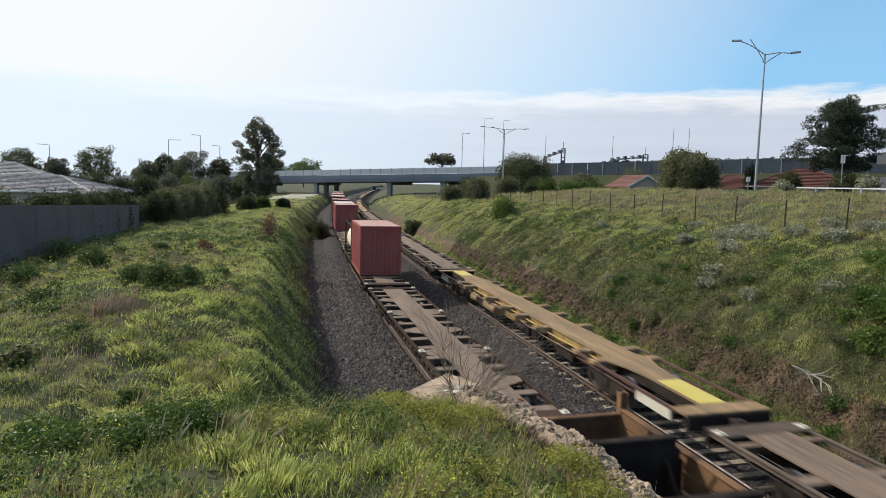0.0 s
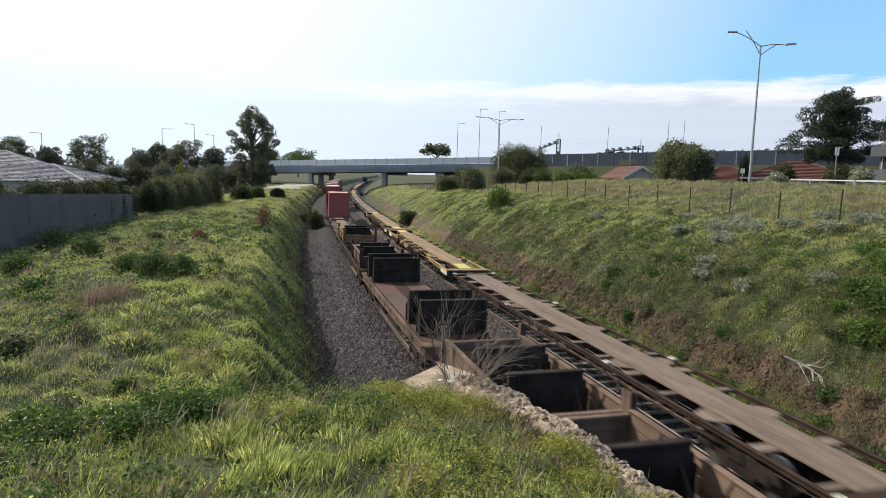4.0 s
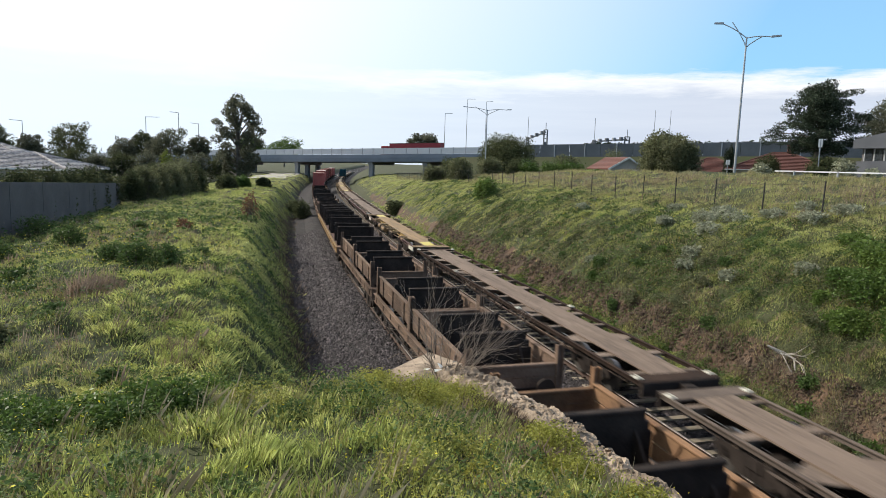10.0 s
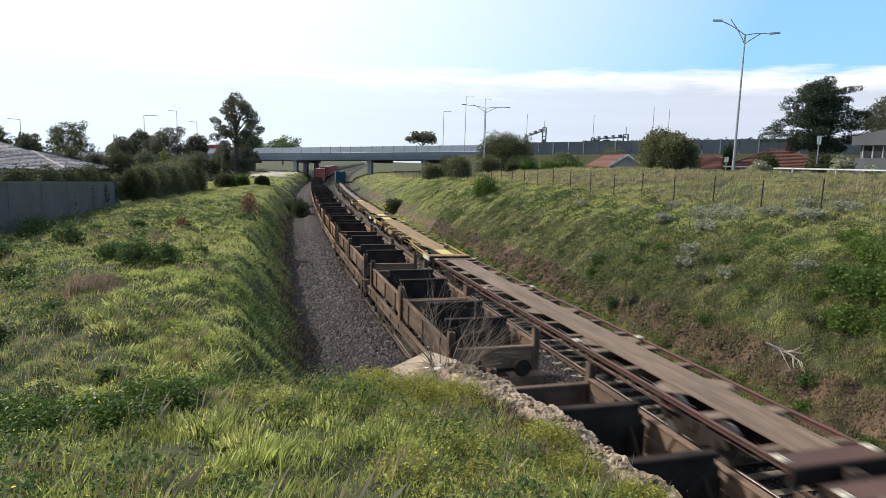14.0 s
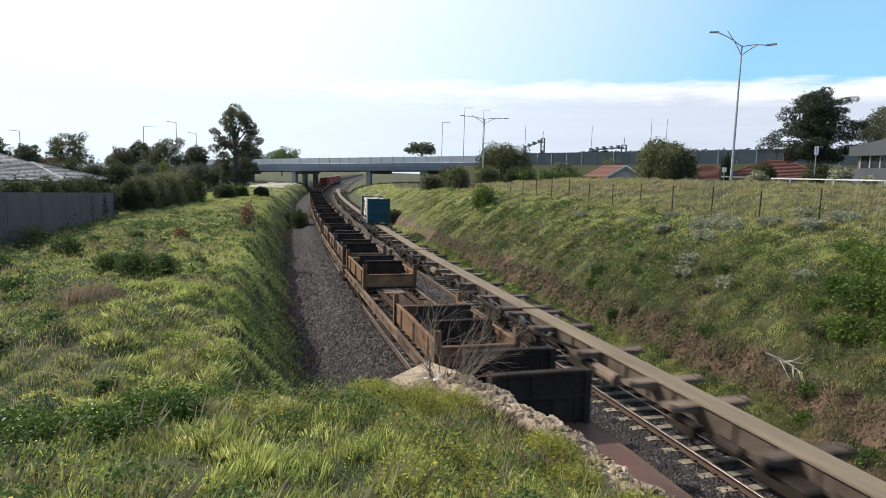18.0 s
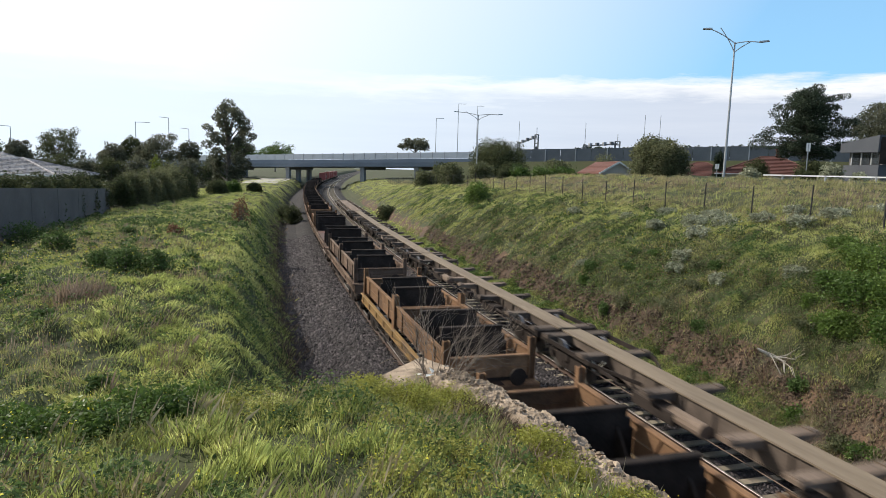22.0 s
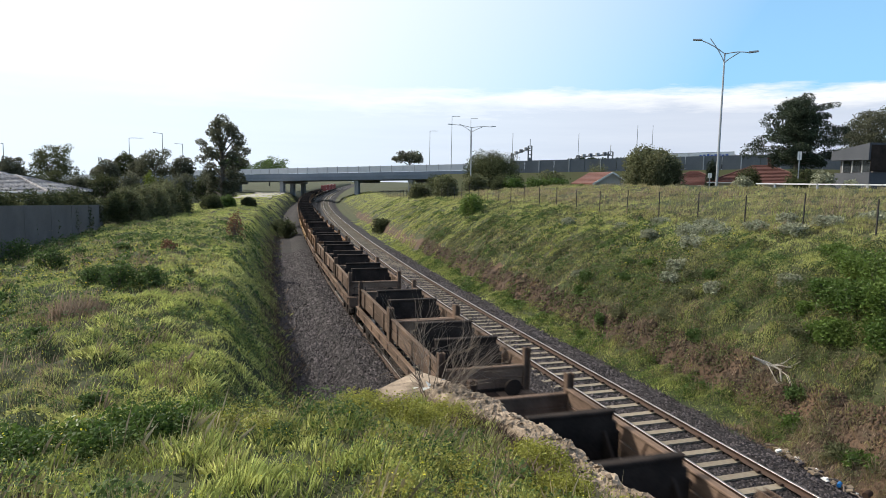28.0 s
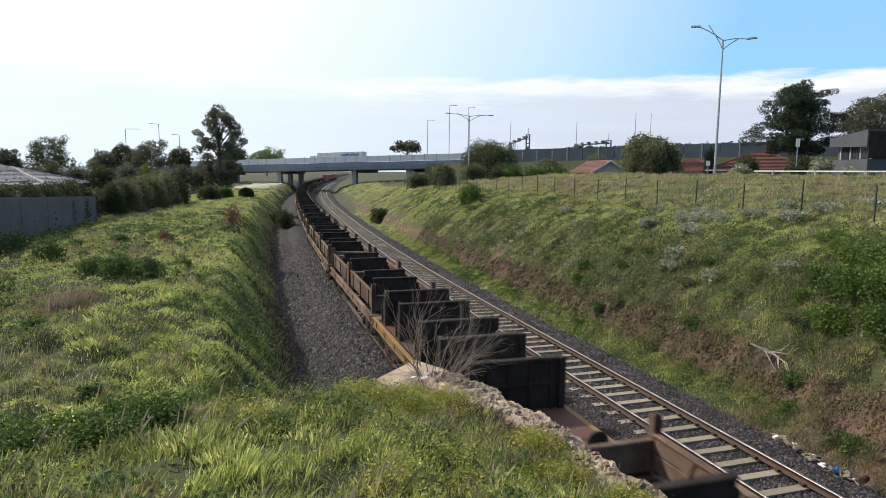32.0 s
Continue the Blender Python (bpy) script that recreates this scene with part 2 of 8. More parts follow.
M_BRIGHT = material("bright yellow paint", ((0.43, 0.36, 0.07), (0.55, 0.47, 0.13)), 1.0, 20, 0.55, 0, 0.08, stain=(0.4, 0.33, 0.1), stain_scale=1.0, stain_amount=0.2)
M_TAN = material("dusty tan walkway", ((0.155, 0.12, 0.083), (0.25, 0.2, 0.142)), 0.7, 18, 0.85, 0, 0.2, stain=(0.12, 0.092, 0.066), stain_scale=1.4, stain_amount=0.8, squash=(2.5, 0.3, 2.5))
M_OXIDE = material("faded red oxide paint", ((0.055, 0.031, 0.026), (0.105, 0.06, 0.049)), 0.8, 20, 0.7, 0, 0.12, stain=(0.12, 0.05, 0.04))
M_WHEEL = material("wheel steel", ((0.05, 0.045, 0.042), (0.12, 0.11, 0.1)), 3.0, 25, 0.6, 0.5, 0.15)
M_TREAD = material("polished wheel tread", ((0.16, 0.15, 0.145), (0.26, 0.25, 0.24)), 3.0, 25, 0.42, 0.8, 0.03)
M_RED = material("faded red container paint", ((0.26, 0.07, 0.06), (0.34, 0.105, 0.09)), 0.5, 20, 0.6, 0, 0.08, stain=(0.3, 0.06, 0.05))
M_REDTOP = material("bleached container roof", ((0.5, 0.3, 0.25), (0.62, 0.42, 0.36)), 0.6, 20, 0.7, 0, 0.08)
M_CREAM = material("cream tank", ((0.66, 0.6, 0.48), (0.75, 0.7, 0.58)), 0.6, 20, 0.5, 0, 0.05)
M_TEAL = material("dark blue green paint", ((0.012, 0.062, 0.085), (0.024, 0.092, 0.115)), 0.9, 20, 0.6, 0, 0.08, stain=(0.03, 0.055, 0.06), stain_scale=0.9, spec=0.2)
M_ORANGE = material("orange cabinet doors", ((0.4, 0.1, 0.045), (0.5, 0.15, 0.075)), 0.6, 20, 0.5, 0, 0.05)
M_WHITE = material("off white paint", ((0.66, 0.66, 0.63), (0.76, 0.76, 0.73)), 0.8, 20, 0.6, 0, 0.05, stain=(0.5, 0.48, 0.44), stain_scale=1.0)
M_BLACK = material("black rubber and voids", ((0.012, 0.012, 0.012), (0.03, 0.03, 0.03)), 2.0, 30, 0.8, 0, 0.1)


# ---------------------------------------------------------------- mesh helpers
class Mesh:
    """Collects boxes, bars, tubes and plates into one mesh."""

    def __init__(self):
        self.v, self.f, self.m = [], [], []
        self.mat = 0

    def add(self, verts, faces):
        n = len(self.v)
        self.v += [tuple(p) for p in verts]
        self.f += [tuple(i + n for i in q) for q in faces]
        self.m += [self.mat] * len(faces)
        return self

    def box(self, x0, x1, y0, y1, z0, z1, c=0.0):
        if c <= 0:
            v = [(x, y, z) for z in (z0, z1) for x, y in ((x0, y0), (x1, y0), (x1, y1), (x0, y1))]
            return self.add(v, [(3, 2, 1, 0), (4, 5, 6, 7), (0, 1, 5, 4), (1, 2, 6, 5), (2, 3, 7, 6), (3, 0, 4, 7)])
        ring = lambda d, z: [(x0 + d, y0 + c, z), (x0 + c, y0 + d, z), (x1 - c, y0 + d, z), (x1 - d, y0 + c, z), (x1 - d, y1 - c, z), (x1 - c, y1 - d, z),
                             (x0 + c, y1 - d, z), (x0 + d, y1 - c, z)]
        v = ring(c, z0) + ring(0, z0 + c) + ring(0, z1 - c) + ring(c, z1)
        f = [tuple(range(7, -1, -1)), tuple(range(24, 32))]
        for r in (0, 8, 16):
            f += [(r + i, r + (i + 1) % 8, r + 8 + (i + 1) % 8, r + 8 + i) for i in range(8)]
        return self.add(v, f)

    def prism(self, poly, a, b, axis="y"):
        """A closed outline (in the two other axes) drawn out along axis from a to b."""
        put = {"x": lambda p, t: (t, p[0], p[1]), "y": lambda p, t: (p[0], t, p[1]), "z": lambda p, t: (p[0], p[1], t)}[axis]
        n = len(poly)
        v = [put(p, a) for p in poly] + [put(p, b) for p in poly]
        return self.add(v, [tuple(range(n)), tuple(range(2 * n - 1, n - 1, -1))] + [(i, i + n, (i + 1) % n + n, (i + 1) % n) for i in range(n)])

    def tube(self, path, radii, n=8, caps=True):
        """A round bar along a path of points; radii: one number or one for each point."""
        pts = [Vector(p) for p in path]
        if isinstance(radii, (int, float)):
            radii = [radii] * len(pts)
        v, f = [], []
        up = Vector((0, 0, 1))
        for i, p in enumerate(pts):
            d = (pts[min(i + 1, len(pts) - 1)] - pts[max(i - 1, 0)]).normalized()
            s = d.cross(up if abs(d.z) < 0.95 else Vector((1, 0, 0))).normalized()
            w = s.cross(d)
            for k in range(n):
                q = 2 * math.pi * k / n
                v.append(p + (s * math.cos(q) + w * math.sin(q)) * radii[i])
        for i in range(len(pts) - 1):
            f += [(i * n + k, i * n + (k + 1) % n, (i + 1) * n + (k + 1) % n, (i + 1) * n + k) for k in range(n)]
        if caps:
            f += [tuple(range(n - 1, -1, -1)), tuple(range((len(pts) - 1) * n, len(pts) * n))]
        return self.add(v, f)

    def bar(self, p, q, w, h):
        """A straight bar of section w by h from p to q."""
        p, q = Vector(p), Vector(q)
        d = (q - p).normalized()
        s = d.cross(Vector((0, 0, 1)) if abs(d.z) < 0.95 else Vector((0, 1, 0))).normalized()
        u = s.cross(d)
        v = [b + s * (i * w / 2) + u * (j * h / 2) for b in (p, q) for i, j in ((-1, -1), (1, -1), (1, 1), (-1, 1))]
        return self.add(v, [(3, 2, 1, 0), (4, 5, 6, 7), (0, 1, 5, 4), (1, 2, 6, 5), (2, 3, 7, 6), (3, 0, 4, 7)])

    def data(self, name, *mats):
        me = bpy.data.meshes.new(name)
        me.from_pydata(self.v, [], self.f)
        for m in mats:
            me.materials.append(m)
        if len(mats) > 1:
            me.polygons.foreach_set("material_index", self.m)
        me.update()
        return me


def part(name, mesh, mat, parent=None, label=""):
    mats = mat if isinstance(mat, tuple) else (mat,)
    ob = new(name, mesh.data(name, *mats) if isinstance(mesh, Mesh) else mesh)
    if parent is not None:
        ob.parent = parent
    if label:
        tagged(ob, label)
    return ob


def thing(name, label, category, group="", at=None):
    ob = tagged(new(name), label, category, group)
    ob.empty_display_size = 0.3
    if at is not None:
        ob.matrix_basis = at
    return ob


def smooth(ob):
    ob.data.polygons.foreach_set("use_smooth", [True] * len(ob.data.polygons))
    return ob


def big_mesh(name, verts, quads, mat, uniform=3):
    """A mesh out of arrays: verts (n, 3), faces (k, 3 or 4)."""
    me = bpy.data.meshes.new(name)
    verts, quads = np.asarray(verts, np.float32), np.asarray(quads, np.int32)
    k = quads.shape[1]
    me.vertices.add(len(verts))
    me.vertices.foreach_set("co", verts.ravel())
    me.loops.add(quads.size)
    me.loops.foreach_set("vertex_index", quads.ravel())
    me.polygons.add(len(quads))
    me.polygons.foreach_set("loop_start", np.arange(0, quads.size, k, dtype=np.int32))
    me.update(calc_edges=True)
    me.materials.append(mat)
    return me


# ---------------------------------------------------------------- the plan
# x across the tracks, y along them, z = 0 at the rail heads. Both tracks run straight, then bend to the right.
HEAD_Y = (-900, 25, 50, 80, 110, 150, 200, 260, 350, 500, 1300)
HEAD = (0, 0, 0.04, 0.06, 0.07, 0.098, 0.13, 0.155, 0.17, 0.18, 0.18)
_ys = np.arange(-900, 1300, 1.0)
_dx = np.concatenate([[0], np.cumsum(np.interp(_ys[:-1] + 0.5, HEAD_Y, HEAD))])
_len = np.concatenate([[0], np.cumsum(np.hypot(1, np.interp(_ys[:-1] + 0.5, HEAD_Y, HEAD)))]) - 900
X_LEFT, X_RIGHT = 5.57, 10.75


def bend(y):
    return np.interp(y, _ys, _dx)


def along(s, x0):
    """Place and heading (degrees) on the track through (x0, 0), s metres along it."""
    y = float(np.interp(s, _len, _ys))
    return x0 + float(bend(y)), y, -math.degrees(math.atan(float(np.interp(y, HEAD_Y, HEAD))))


def lattice(x, y, seed=0.0):
    """Cheap rolling relief for the ground, from a few waves."""
    return (np.sin(x * 0.9 + y * 0.31 + seed) * np.cos(y * 0.7 - x * 0.23 + seed * 2) + 0.6 * np.sin(x * 2.3 - y * 1.7 + seed) * np.sin(y * 2.1 + x * 0.6)
            + 0.35 * np.sin(x * 5.1 + y * 3.3) * np.sin(y * 4.7 - x * 2.9))


def hummock(x, y, cell, seed):
    """Rounded tufts of ground on a jittered grid: 0 in the hollows between them, up to 1 on their tops."""
    u, v = np.asarray(x, float) / cell, np.asarray(y, float) / cell
    iu, iv = np.floor(u), np.floor(v)
    best = np.zeros(np.broadcast(u, v).shape)
    for du in (-1, 0, 1):
        for dv in (-1, 0, 1):
            a, b = iu + du, iv + dv
            h1 = np.abs(np.sin(a * 12.9898 + b * 78.233 + seed) * 43758.5453) % 1
            h2 = np.abs(np.sin(a * 39.346 + b * 11.135 + seed * 1.7) * 24634.6345) % 1
            h3 = np.abs(np.sin(a * 73.156 + b * 52.235 + seed * 2.3) * 31415.9265) % 1
            d2 = (u - a - h1) ** 2 + (v - b - h2) ** 2
            best = np.maximum(best, (0.45 + 0.55 * h3) * (1 - d2 / (0.45 + 0.35 * h3)))
    return best


def tuft(x, y):
    """The hummocks that cover the knoll (small) and the banks (large)."""
    return np.where((y < 9.6) & (x < 3.2), hummock(x, y, 0.46, 1.0), hummock(x, y, 0.85, 2.0))


WALL_Y, WALL_Z = (-8, 4.5, 6.0, 7.0, 8.0, 9.5, 10.6), (3.75, 3.62, 3.57, 3.46, 3.3, 3.13, 2.95)
LEFT_W = (-400, -60, -30, -15, -11, -8, -3.5, -0.9, 0.2, 1.5, 4.0)
LEFT_Z = (3.0, 3.0, 2.3, 1.85, 1.95, 2.2, 2.45, 2.1, 0.9, -0.62, -0.48)
RIGHT_W = (4.0, 8.2, 13.0, 13.9, 15.1, 15.45, 16.0, 17.2, 19.5, 22, 24, 29, 36, 39, 60, 400)
RIGHT_Z = (-0.48, -0.48, -0.5, -0.72, -0.42, 0.2, 0.75, 1.65, 3.1, 4.0, 4.4, 5.3, 6.05, 6.3, 6.2, 5.6)


def step(a, b, t):
    t = np.clip((t - a) / (b - a), 0, 1)
    return t * t * (3 - 2 * t)


def ground(x, y):
    """Height of the ground, on arrays."""
    x, y = np.asarray(x, float), np.asarray(y, float)
    w = x - bend(y)
    left, right = np.interp(w, LEFT_W, LEFT_Z), np.interp(w, RIGHT_W, RIGHT_Z)
    # the land on the right falls away towards the far bridge, and the cutting grows shallower
    f = step(60, 150, y)
    right = np.where(right > 0.2, 0.2 + (right - 0.2) * (1 - 0.42 * f), right)
    left = np.where(left > 0.2, 0.2 + (left - 0.2) * (1 - 0.25 * step(70, 140, y)), left)
    z = np.where(w < 4.0, left, right)
    rough = np.where((w > 1.6) & (w < 13.4), 0.0, np.clip(np.minimum(np.abs(w - 1.6), np.abs(w - 13.4)) * 0.5, 0, 1))
    z = z + 0.11 * rough * lattice(x, y) + 0.34 * rough * hummock(x, y, 0.85, 2.0)
    # the knoll behind the broken wall, where the camera stands
    top = 4.72 - 0.018 * np.clip(y, 0, 8) ** 2 - 0.36 * np.clip(x - 0.9, 0, 3) - 0.03 * np.clip(-x - 3, 0, 30) + 0.05 * lattice(x * 1.7, y * 1.7, 1.0) + 0.13 * hummock(x, y, 0.46, 1.0) * step(0.7, 1.6, y)
    top = np.maximum(top, np.interp(y, WALL_Y, WALL_Z) - 0.08 - 0.2 * np.clip(y - 8.6, 0, 3) - 0.38 * np.clip(2.95 - x, 0, 3))
    edge_y = 6.1 + 0.3 * np.sin(x * 0.9) + 0.9 * step(0.6, 3.0, x) * 3.5 - 0.12 * np.clip(-x, 0, 12)
    k = (1 - step(edge_y, edge_y + 3.0, y)) * (1 - step(2.98, 3.14, x))
    return z * (1 - k) + np.maximum(top, z) * k


def plant(x, y):
    return float(ground(x, y))


# ---------------------------------------------------------------- ground, track bed
gy = np.unique(np.concatenate([np.arange(-60, -6, 6.0), np.arange(-6, 22, 0.2), np.arange(22, 60, 0.6), np.arange(60, 140, 2.0), np.arange(140, 400, 8.0), np.arange(400, 900, 40.0), [900, 1200, 1700, 2500]]))
gw = np.unique(np.concatenate([[-2200, -900], np.arange(-400, -40, 30.0), np.arange(-40, -9, 1.5), np.arange(-9, 5, 0.2), np.arange(5, 13, 1.0), np.arange(13, 26, 0.3), np.arange(26, 44, 0.8),
                               np.arange(44, 400, 20.0), [400, 900, 2200]]))
YY, WW = np.meshgrid(gy, gw, indexing="ij")
XX = WW + bend(YY)
ZZ = ground(XX, YY)
ny, nw = YY.shape
idx = np.arange(ny * nw).reshape(ny, nw)
quads = np.stack([idx[:-1, :-1], idx[:-1, 1:], idx[1:, 1:], idx[1:, :-1]], -1).reshape(-1, 4)
ground_me = big_mesh("ground", np.stack([XX, YY, ZZ], -1).reshape(-1, 3), quads, M_SOIL)
ground_me.materials.append(M_DIRT)
ground_me.materials.append(M_BALLAST)
cw, cy = (WW[:-1, :-1] + WW[1:, 1:]) / 2, (YY[:-1, :-1] + YY[1:, 1:]) / 2
wave = 0.5 * np.sin(cy * 0.37) + 0.4 * np.sin(cy * 1.13 + 1) + 0.25 * np.sin(cy * 2.9)
slot = np.zeros(cw.shape, int)
slot[(cw > 15.1 + 0.15 * wave) & (cw < 15.9 + 0.35 * wave + 0.4 * step(20, 9, cy)) & (cy < 120)] = 1
slot[(cw > 13.5) & (cw < 15.3) & (cy < 14.5 + wave)] = 1
slot[(cw > 1.35 + 0.12 * wave) & (cw < 13.55 + 0.15 * wave)] = 2
slot[(cw < 3.0) & (ZZ[:-1, :-1] > 0.6)] = 0
ground_me.polygons.foreach_set("material_index", slot.ravel().astype(np.int32))
ground_me.polygons.foreach_set("use_smooth", [True] * len(ground_me.polygons))
tagged(new("ground", ground_me), "grassy railway cutting with a ballasted floor", "ground", kind="structure")


def along_sheet(name, x0, section, y0, y1, dy, mat):
    """A strip with the cross-section given, drawn along the track through x0."""
    ys = np.arange(y0, y1 + dy, dy)
    n = len(section)
    v = np.array([[x0 + bend(y) + a, y, b] for y in ys for a, b in section])
    i = np.arange(len(ys) - 1)[:, None] * n
    k = np.arange(n - 1)[None, :]
    q = np.stack([i + k, i + k + 1, i + k + n + 1, i + k + n], -1).reshape(-1, 4)
    return big_mesh(name, v, q, mat)


RAIL = [(-0.07, -0.155), (-0.07, -0.14), (-0.012, -0.12), (-0.012, -0.045), (-0.035, -0.035), (-0.035, -0.006), (-0.028, 0.0), (0.028, 0.0), (0.035, -0.006),
        (0.035, -0.035), (0.012, -0.045), (0.012, -0.12), (0.07, -0.14), (0.07, -0.155)]
sleeper = Mesh()
sleeper.prism([(-1.25, -0.36), (1.25, -0.36), (1.25, -0.16), (1.2, -0.145), (0.95, -0.145), (0.55, -0.185), (-0.55, -0.185), (-0.95, -0.145), (-1.2, -0.145), (-1.25, -0.16)], -0.11, 0.11)
sleeper_me = sleeper.data("sleeper", M_SLEEPER)
clip = Mesh()
for sx in (-0.7525, 0.7525):
    for o in (-0.11, 0.11):
        clip.box(sx + o - 0.045, sx + o + 0.045, -0.06, 0.06, -0.15, -0.11)
clip_me = clip.data("rail_clips", M_RAIL_SIDE)
# the stones lie high over the outer sleeper ends
BED = {"track_left": [(-2.5, -0.52), (-1.8, -0.15), (-0.95, -0.125), (-0.74, -0.235), (0.74, -0.235), (0.95, -0.125), (1.8, -0.16), (2.4, -0.52)],
       "track_right": [(-2.5, -0.52), (-1.7, -0.22), (-1.3, -0.165), (-0.98, -0.16), (-0.74, -0.235), (0.74, -0.235), (0.92, -0.125), (1.7, -0.15), (2.4, -0.52)]}
for nm, x0, near in (("track_left", X_LEFT, (12, 60)), ("track_right", X_RIGHT, (5, 128))):
    track = tagged(new(nm), "straight railway track with concrete sleepers, curving away", "railway track", kind="structure")
    for sx in (-0.7525, 0.7525):
        me = along_sheet("rail", x0, [(a + sx, b) for a, b in RAIL], -60, 620, 2.0, M_RAIL_SIDE)
        me.materials.append(M_RAIL_TOP)
        m = np.zeros((len(me.polygons) // 13, 13), np.int32)
        m[:, 5:8] = 1
        me.polygons.foreach_set("material_index", m.ravel())
        part("rail", me, None, track)
    rest = Mesh()
    y = -20.0
    while y < 420:
        if near[0] < y < near[1]:
            for name, me in (("sleeper", sleeper_me), ("rail_clips", clip_me)):
                if name == "rail_clips" and y > 45:
                    continue
                o = new(name, me)
                o.parent = track
                o.matrix_basis = pose(x0 + float(bend(y)), y + random.uniform(-0.02, 0.02), 0, 0, 0, along(y, x0)[2] + random.uniform(-0.5, 0.5))
        else:
            c = x0 + float(bend(y))
            rest.box(c - 1.25, c + 1.25, y - 0.11, y + 0.11, -0.36, -0.155)
        y += 0.684
    tagged(part("distant_sleepers", rest, M_SLEEPER, track), kind="stuff")
    # the bed of stones between and beside the sleepers
    part("ballast_bed", along_sheet("ballast_bed", x0, BED[nm], -60, 620, 1.0, M_BALLAST), None, track)


def stones(name, count, xr, yr, size, mat, seed, height):
    r = np.random.default_rng(seed)
    u = r.random(count)
    y = yr[0] * (yr[1] / yr[0]) ** u
    x = r.uniform(xr[0], xr[1], count) + bend(y)
    z = height(x, y)
    base = np.array([[1, 0, -0.3], [-0.3, 0.95, -0.3], [-0.8, -0.6, -0.3], [0.5, -0.8, -0.2], [0.35, 0.3, 0.6], [-0.4, -0.1, 0.65]])
    faces = np.array([[0, 1, 4], [1, 5, 4], [1, 2, 5], [2, 3, 5], [3, 4, 5], [3, 0, 4]])
    s = size * r.uniform(0.6, 1.5, count) * np.clip(y / 14, 1, 2.2)
    a = r.uniform(0, 6.28, count)
    ca, sa = np.cos(a)[:, None], np.sin(a)[:, None]
    b = base[None] * (1 + 0.35 * r.standard_normal((count, 6, 3)))
    px = (b[..., 0] * ca - b[..., 1] * sa) * s[:, None] + x[:, None]
    py = (b[..., 0] * sa + b[..., 1] * ca) * s[:, None] + y[:, None]
    pz = b[..., 2] * s[:, None] * 0.8 + z[:, None] + s[:, None] * 0.15
    v = np.stack([px, py, pz], -1).reshape(-1, 3)
    f = (faces[None] + 6 * np.arange(count)[:, None, None]).reshape(-1, 3)
    return tagged(new(name, big_mesh(name, v, f, mat)), "loose dark crushed stone ballast beside the track", "ballast", kind="stuff")


def bed_height(x, y):
    w = x - bend(y)
    z = ground(x, y)
    for x0 in (X_LEFT, X_RIGHT):
        sec = BED["track_left" if x0 == X_LEFT else "track_right"]
        z = np.maximum(z, np.interp(w - x0, [-2.6] + [a for a, b in sec] + [2.5], [-9] + [b for a, b in sec] + [-9]))
    return z


stones("ballast", 90000, (1.3, 13.7), (6.0, 62.0), 0.034, M_STONE, 3, bed_height)
tagged(stones("earth_clods", 8000, (15.0, 15.95), (7.0, 60.0), 0.042, M_CLOD, 4, ground), "crumbled brown earth clods on the cutting face", "earth")

# ---------------------------------------------------------------- the broken wall beside the knoll
wall = Mesh()
wy = np.concatenate([np.arange(-8, 3, 0.12), np.arange(3, 10.2, 0.035)])


def wall_top(y):
    z = float(np.interp(y, WALL_Y, WALL_Z))
    return z + 0.03 * math.sin(y * 3.1) + 0.02 * math.sin(y * 8.3 + 1)


cols = 30
pts = []
for y in wy:
    zt = wall_top(y)
    right = 3.5 + 0.03 * noise.noise((y * 2.1, 9, 2)) + 0.025 * noise.noise((y * 6.3, 3, 2))
    left = 2.98 + 0.07 * noise.noise((y * 1.7, 1, 8)) - 0.12 * float(step(7.5, 10, y))
    row = [(left, y, 1.2)]
    for j in range(cols - 2):
        u = j / (cols - 3)
        x = left + (right - left) * u
        crag = noise.noise((x * 2.2, y * 1.3, 0.3)) * 0.03 - 0.05 * max(0.0, noise.noise((x * 4.5, y * 3.8, 5.1)) - 0.1)
        crag += 0.02 * noise.cell((x * 13 + 0.4 * noise.noise((x * 5, y * 5, 1)), y * 11, 2.0)) + 0.022 * noise.noise((x * 17, y * 15, 4.3)) + 0.014 * noise.noise((x * 45, y * 41, 7.3))
        row.append((x, y + 0.02 * noise.noise((y * 9, j, 9)), zt + crag - 0.05 * max(0, u - 0.8) / 0.2 * abs(noise.noise((y * 3, 2, 2))) - 0.1 * max(0, 0.15 - u) / 0.15))
    row.append((3.52, y, -0.55))
    pts += row
wv = [tuple(q) for q in pts]
wf = [(i * cols + j, i * cols + j + 1, (i + 1) * cols + j + 1, (i + 1) * cols + j) for i in range(len(wy) - 1) for j in range(cols - 1)]
last = (len(wy) - 1) * cols
wf.append(tuple(range(last, last + cols)))
wall.add(wv, wf)
wall_ob = tagged(part("wall_broken", wall, M_OLDWALL), "crumbling old concrete retaining wall with a broken top", "wall", kind="structure")
rub = np.random.default_rng(9)
chunk = Mesh()
chunk.add([(-1, -0.8, -0.5), (0.9, -1, -0.5), (1, 0.8, -0.5), (-0.8, 1, -0.5), (-0.7, -0.6, 0.4), (0.6, -0.5, 0.5), (0.7, 0.6, 0.35), (-0.5, 0.6, 0.55)],
          [(3, 2, 1, 0), (4, 5, 6, 7), (0, 1, 5, 4), (1, 2, 6, 5), (2, 3, 7, 6), (3, 0, 4, 7)])
chunk_me = chunk.data("rubble_piece", M_OLDWALL)
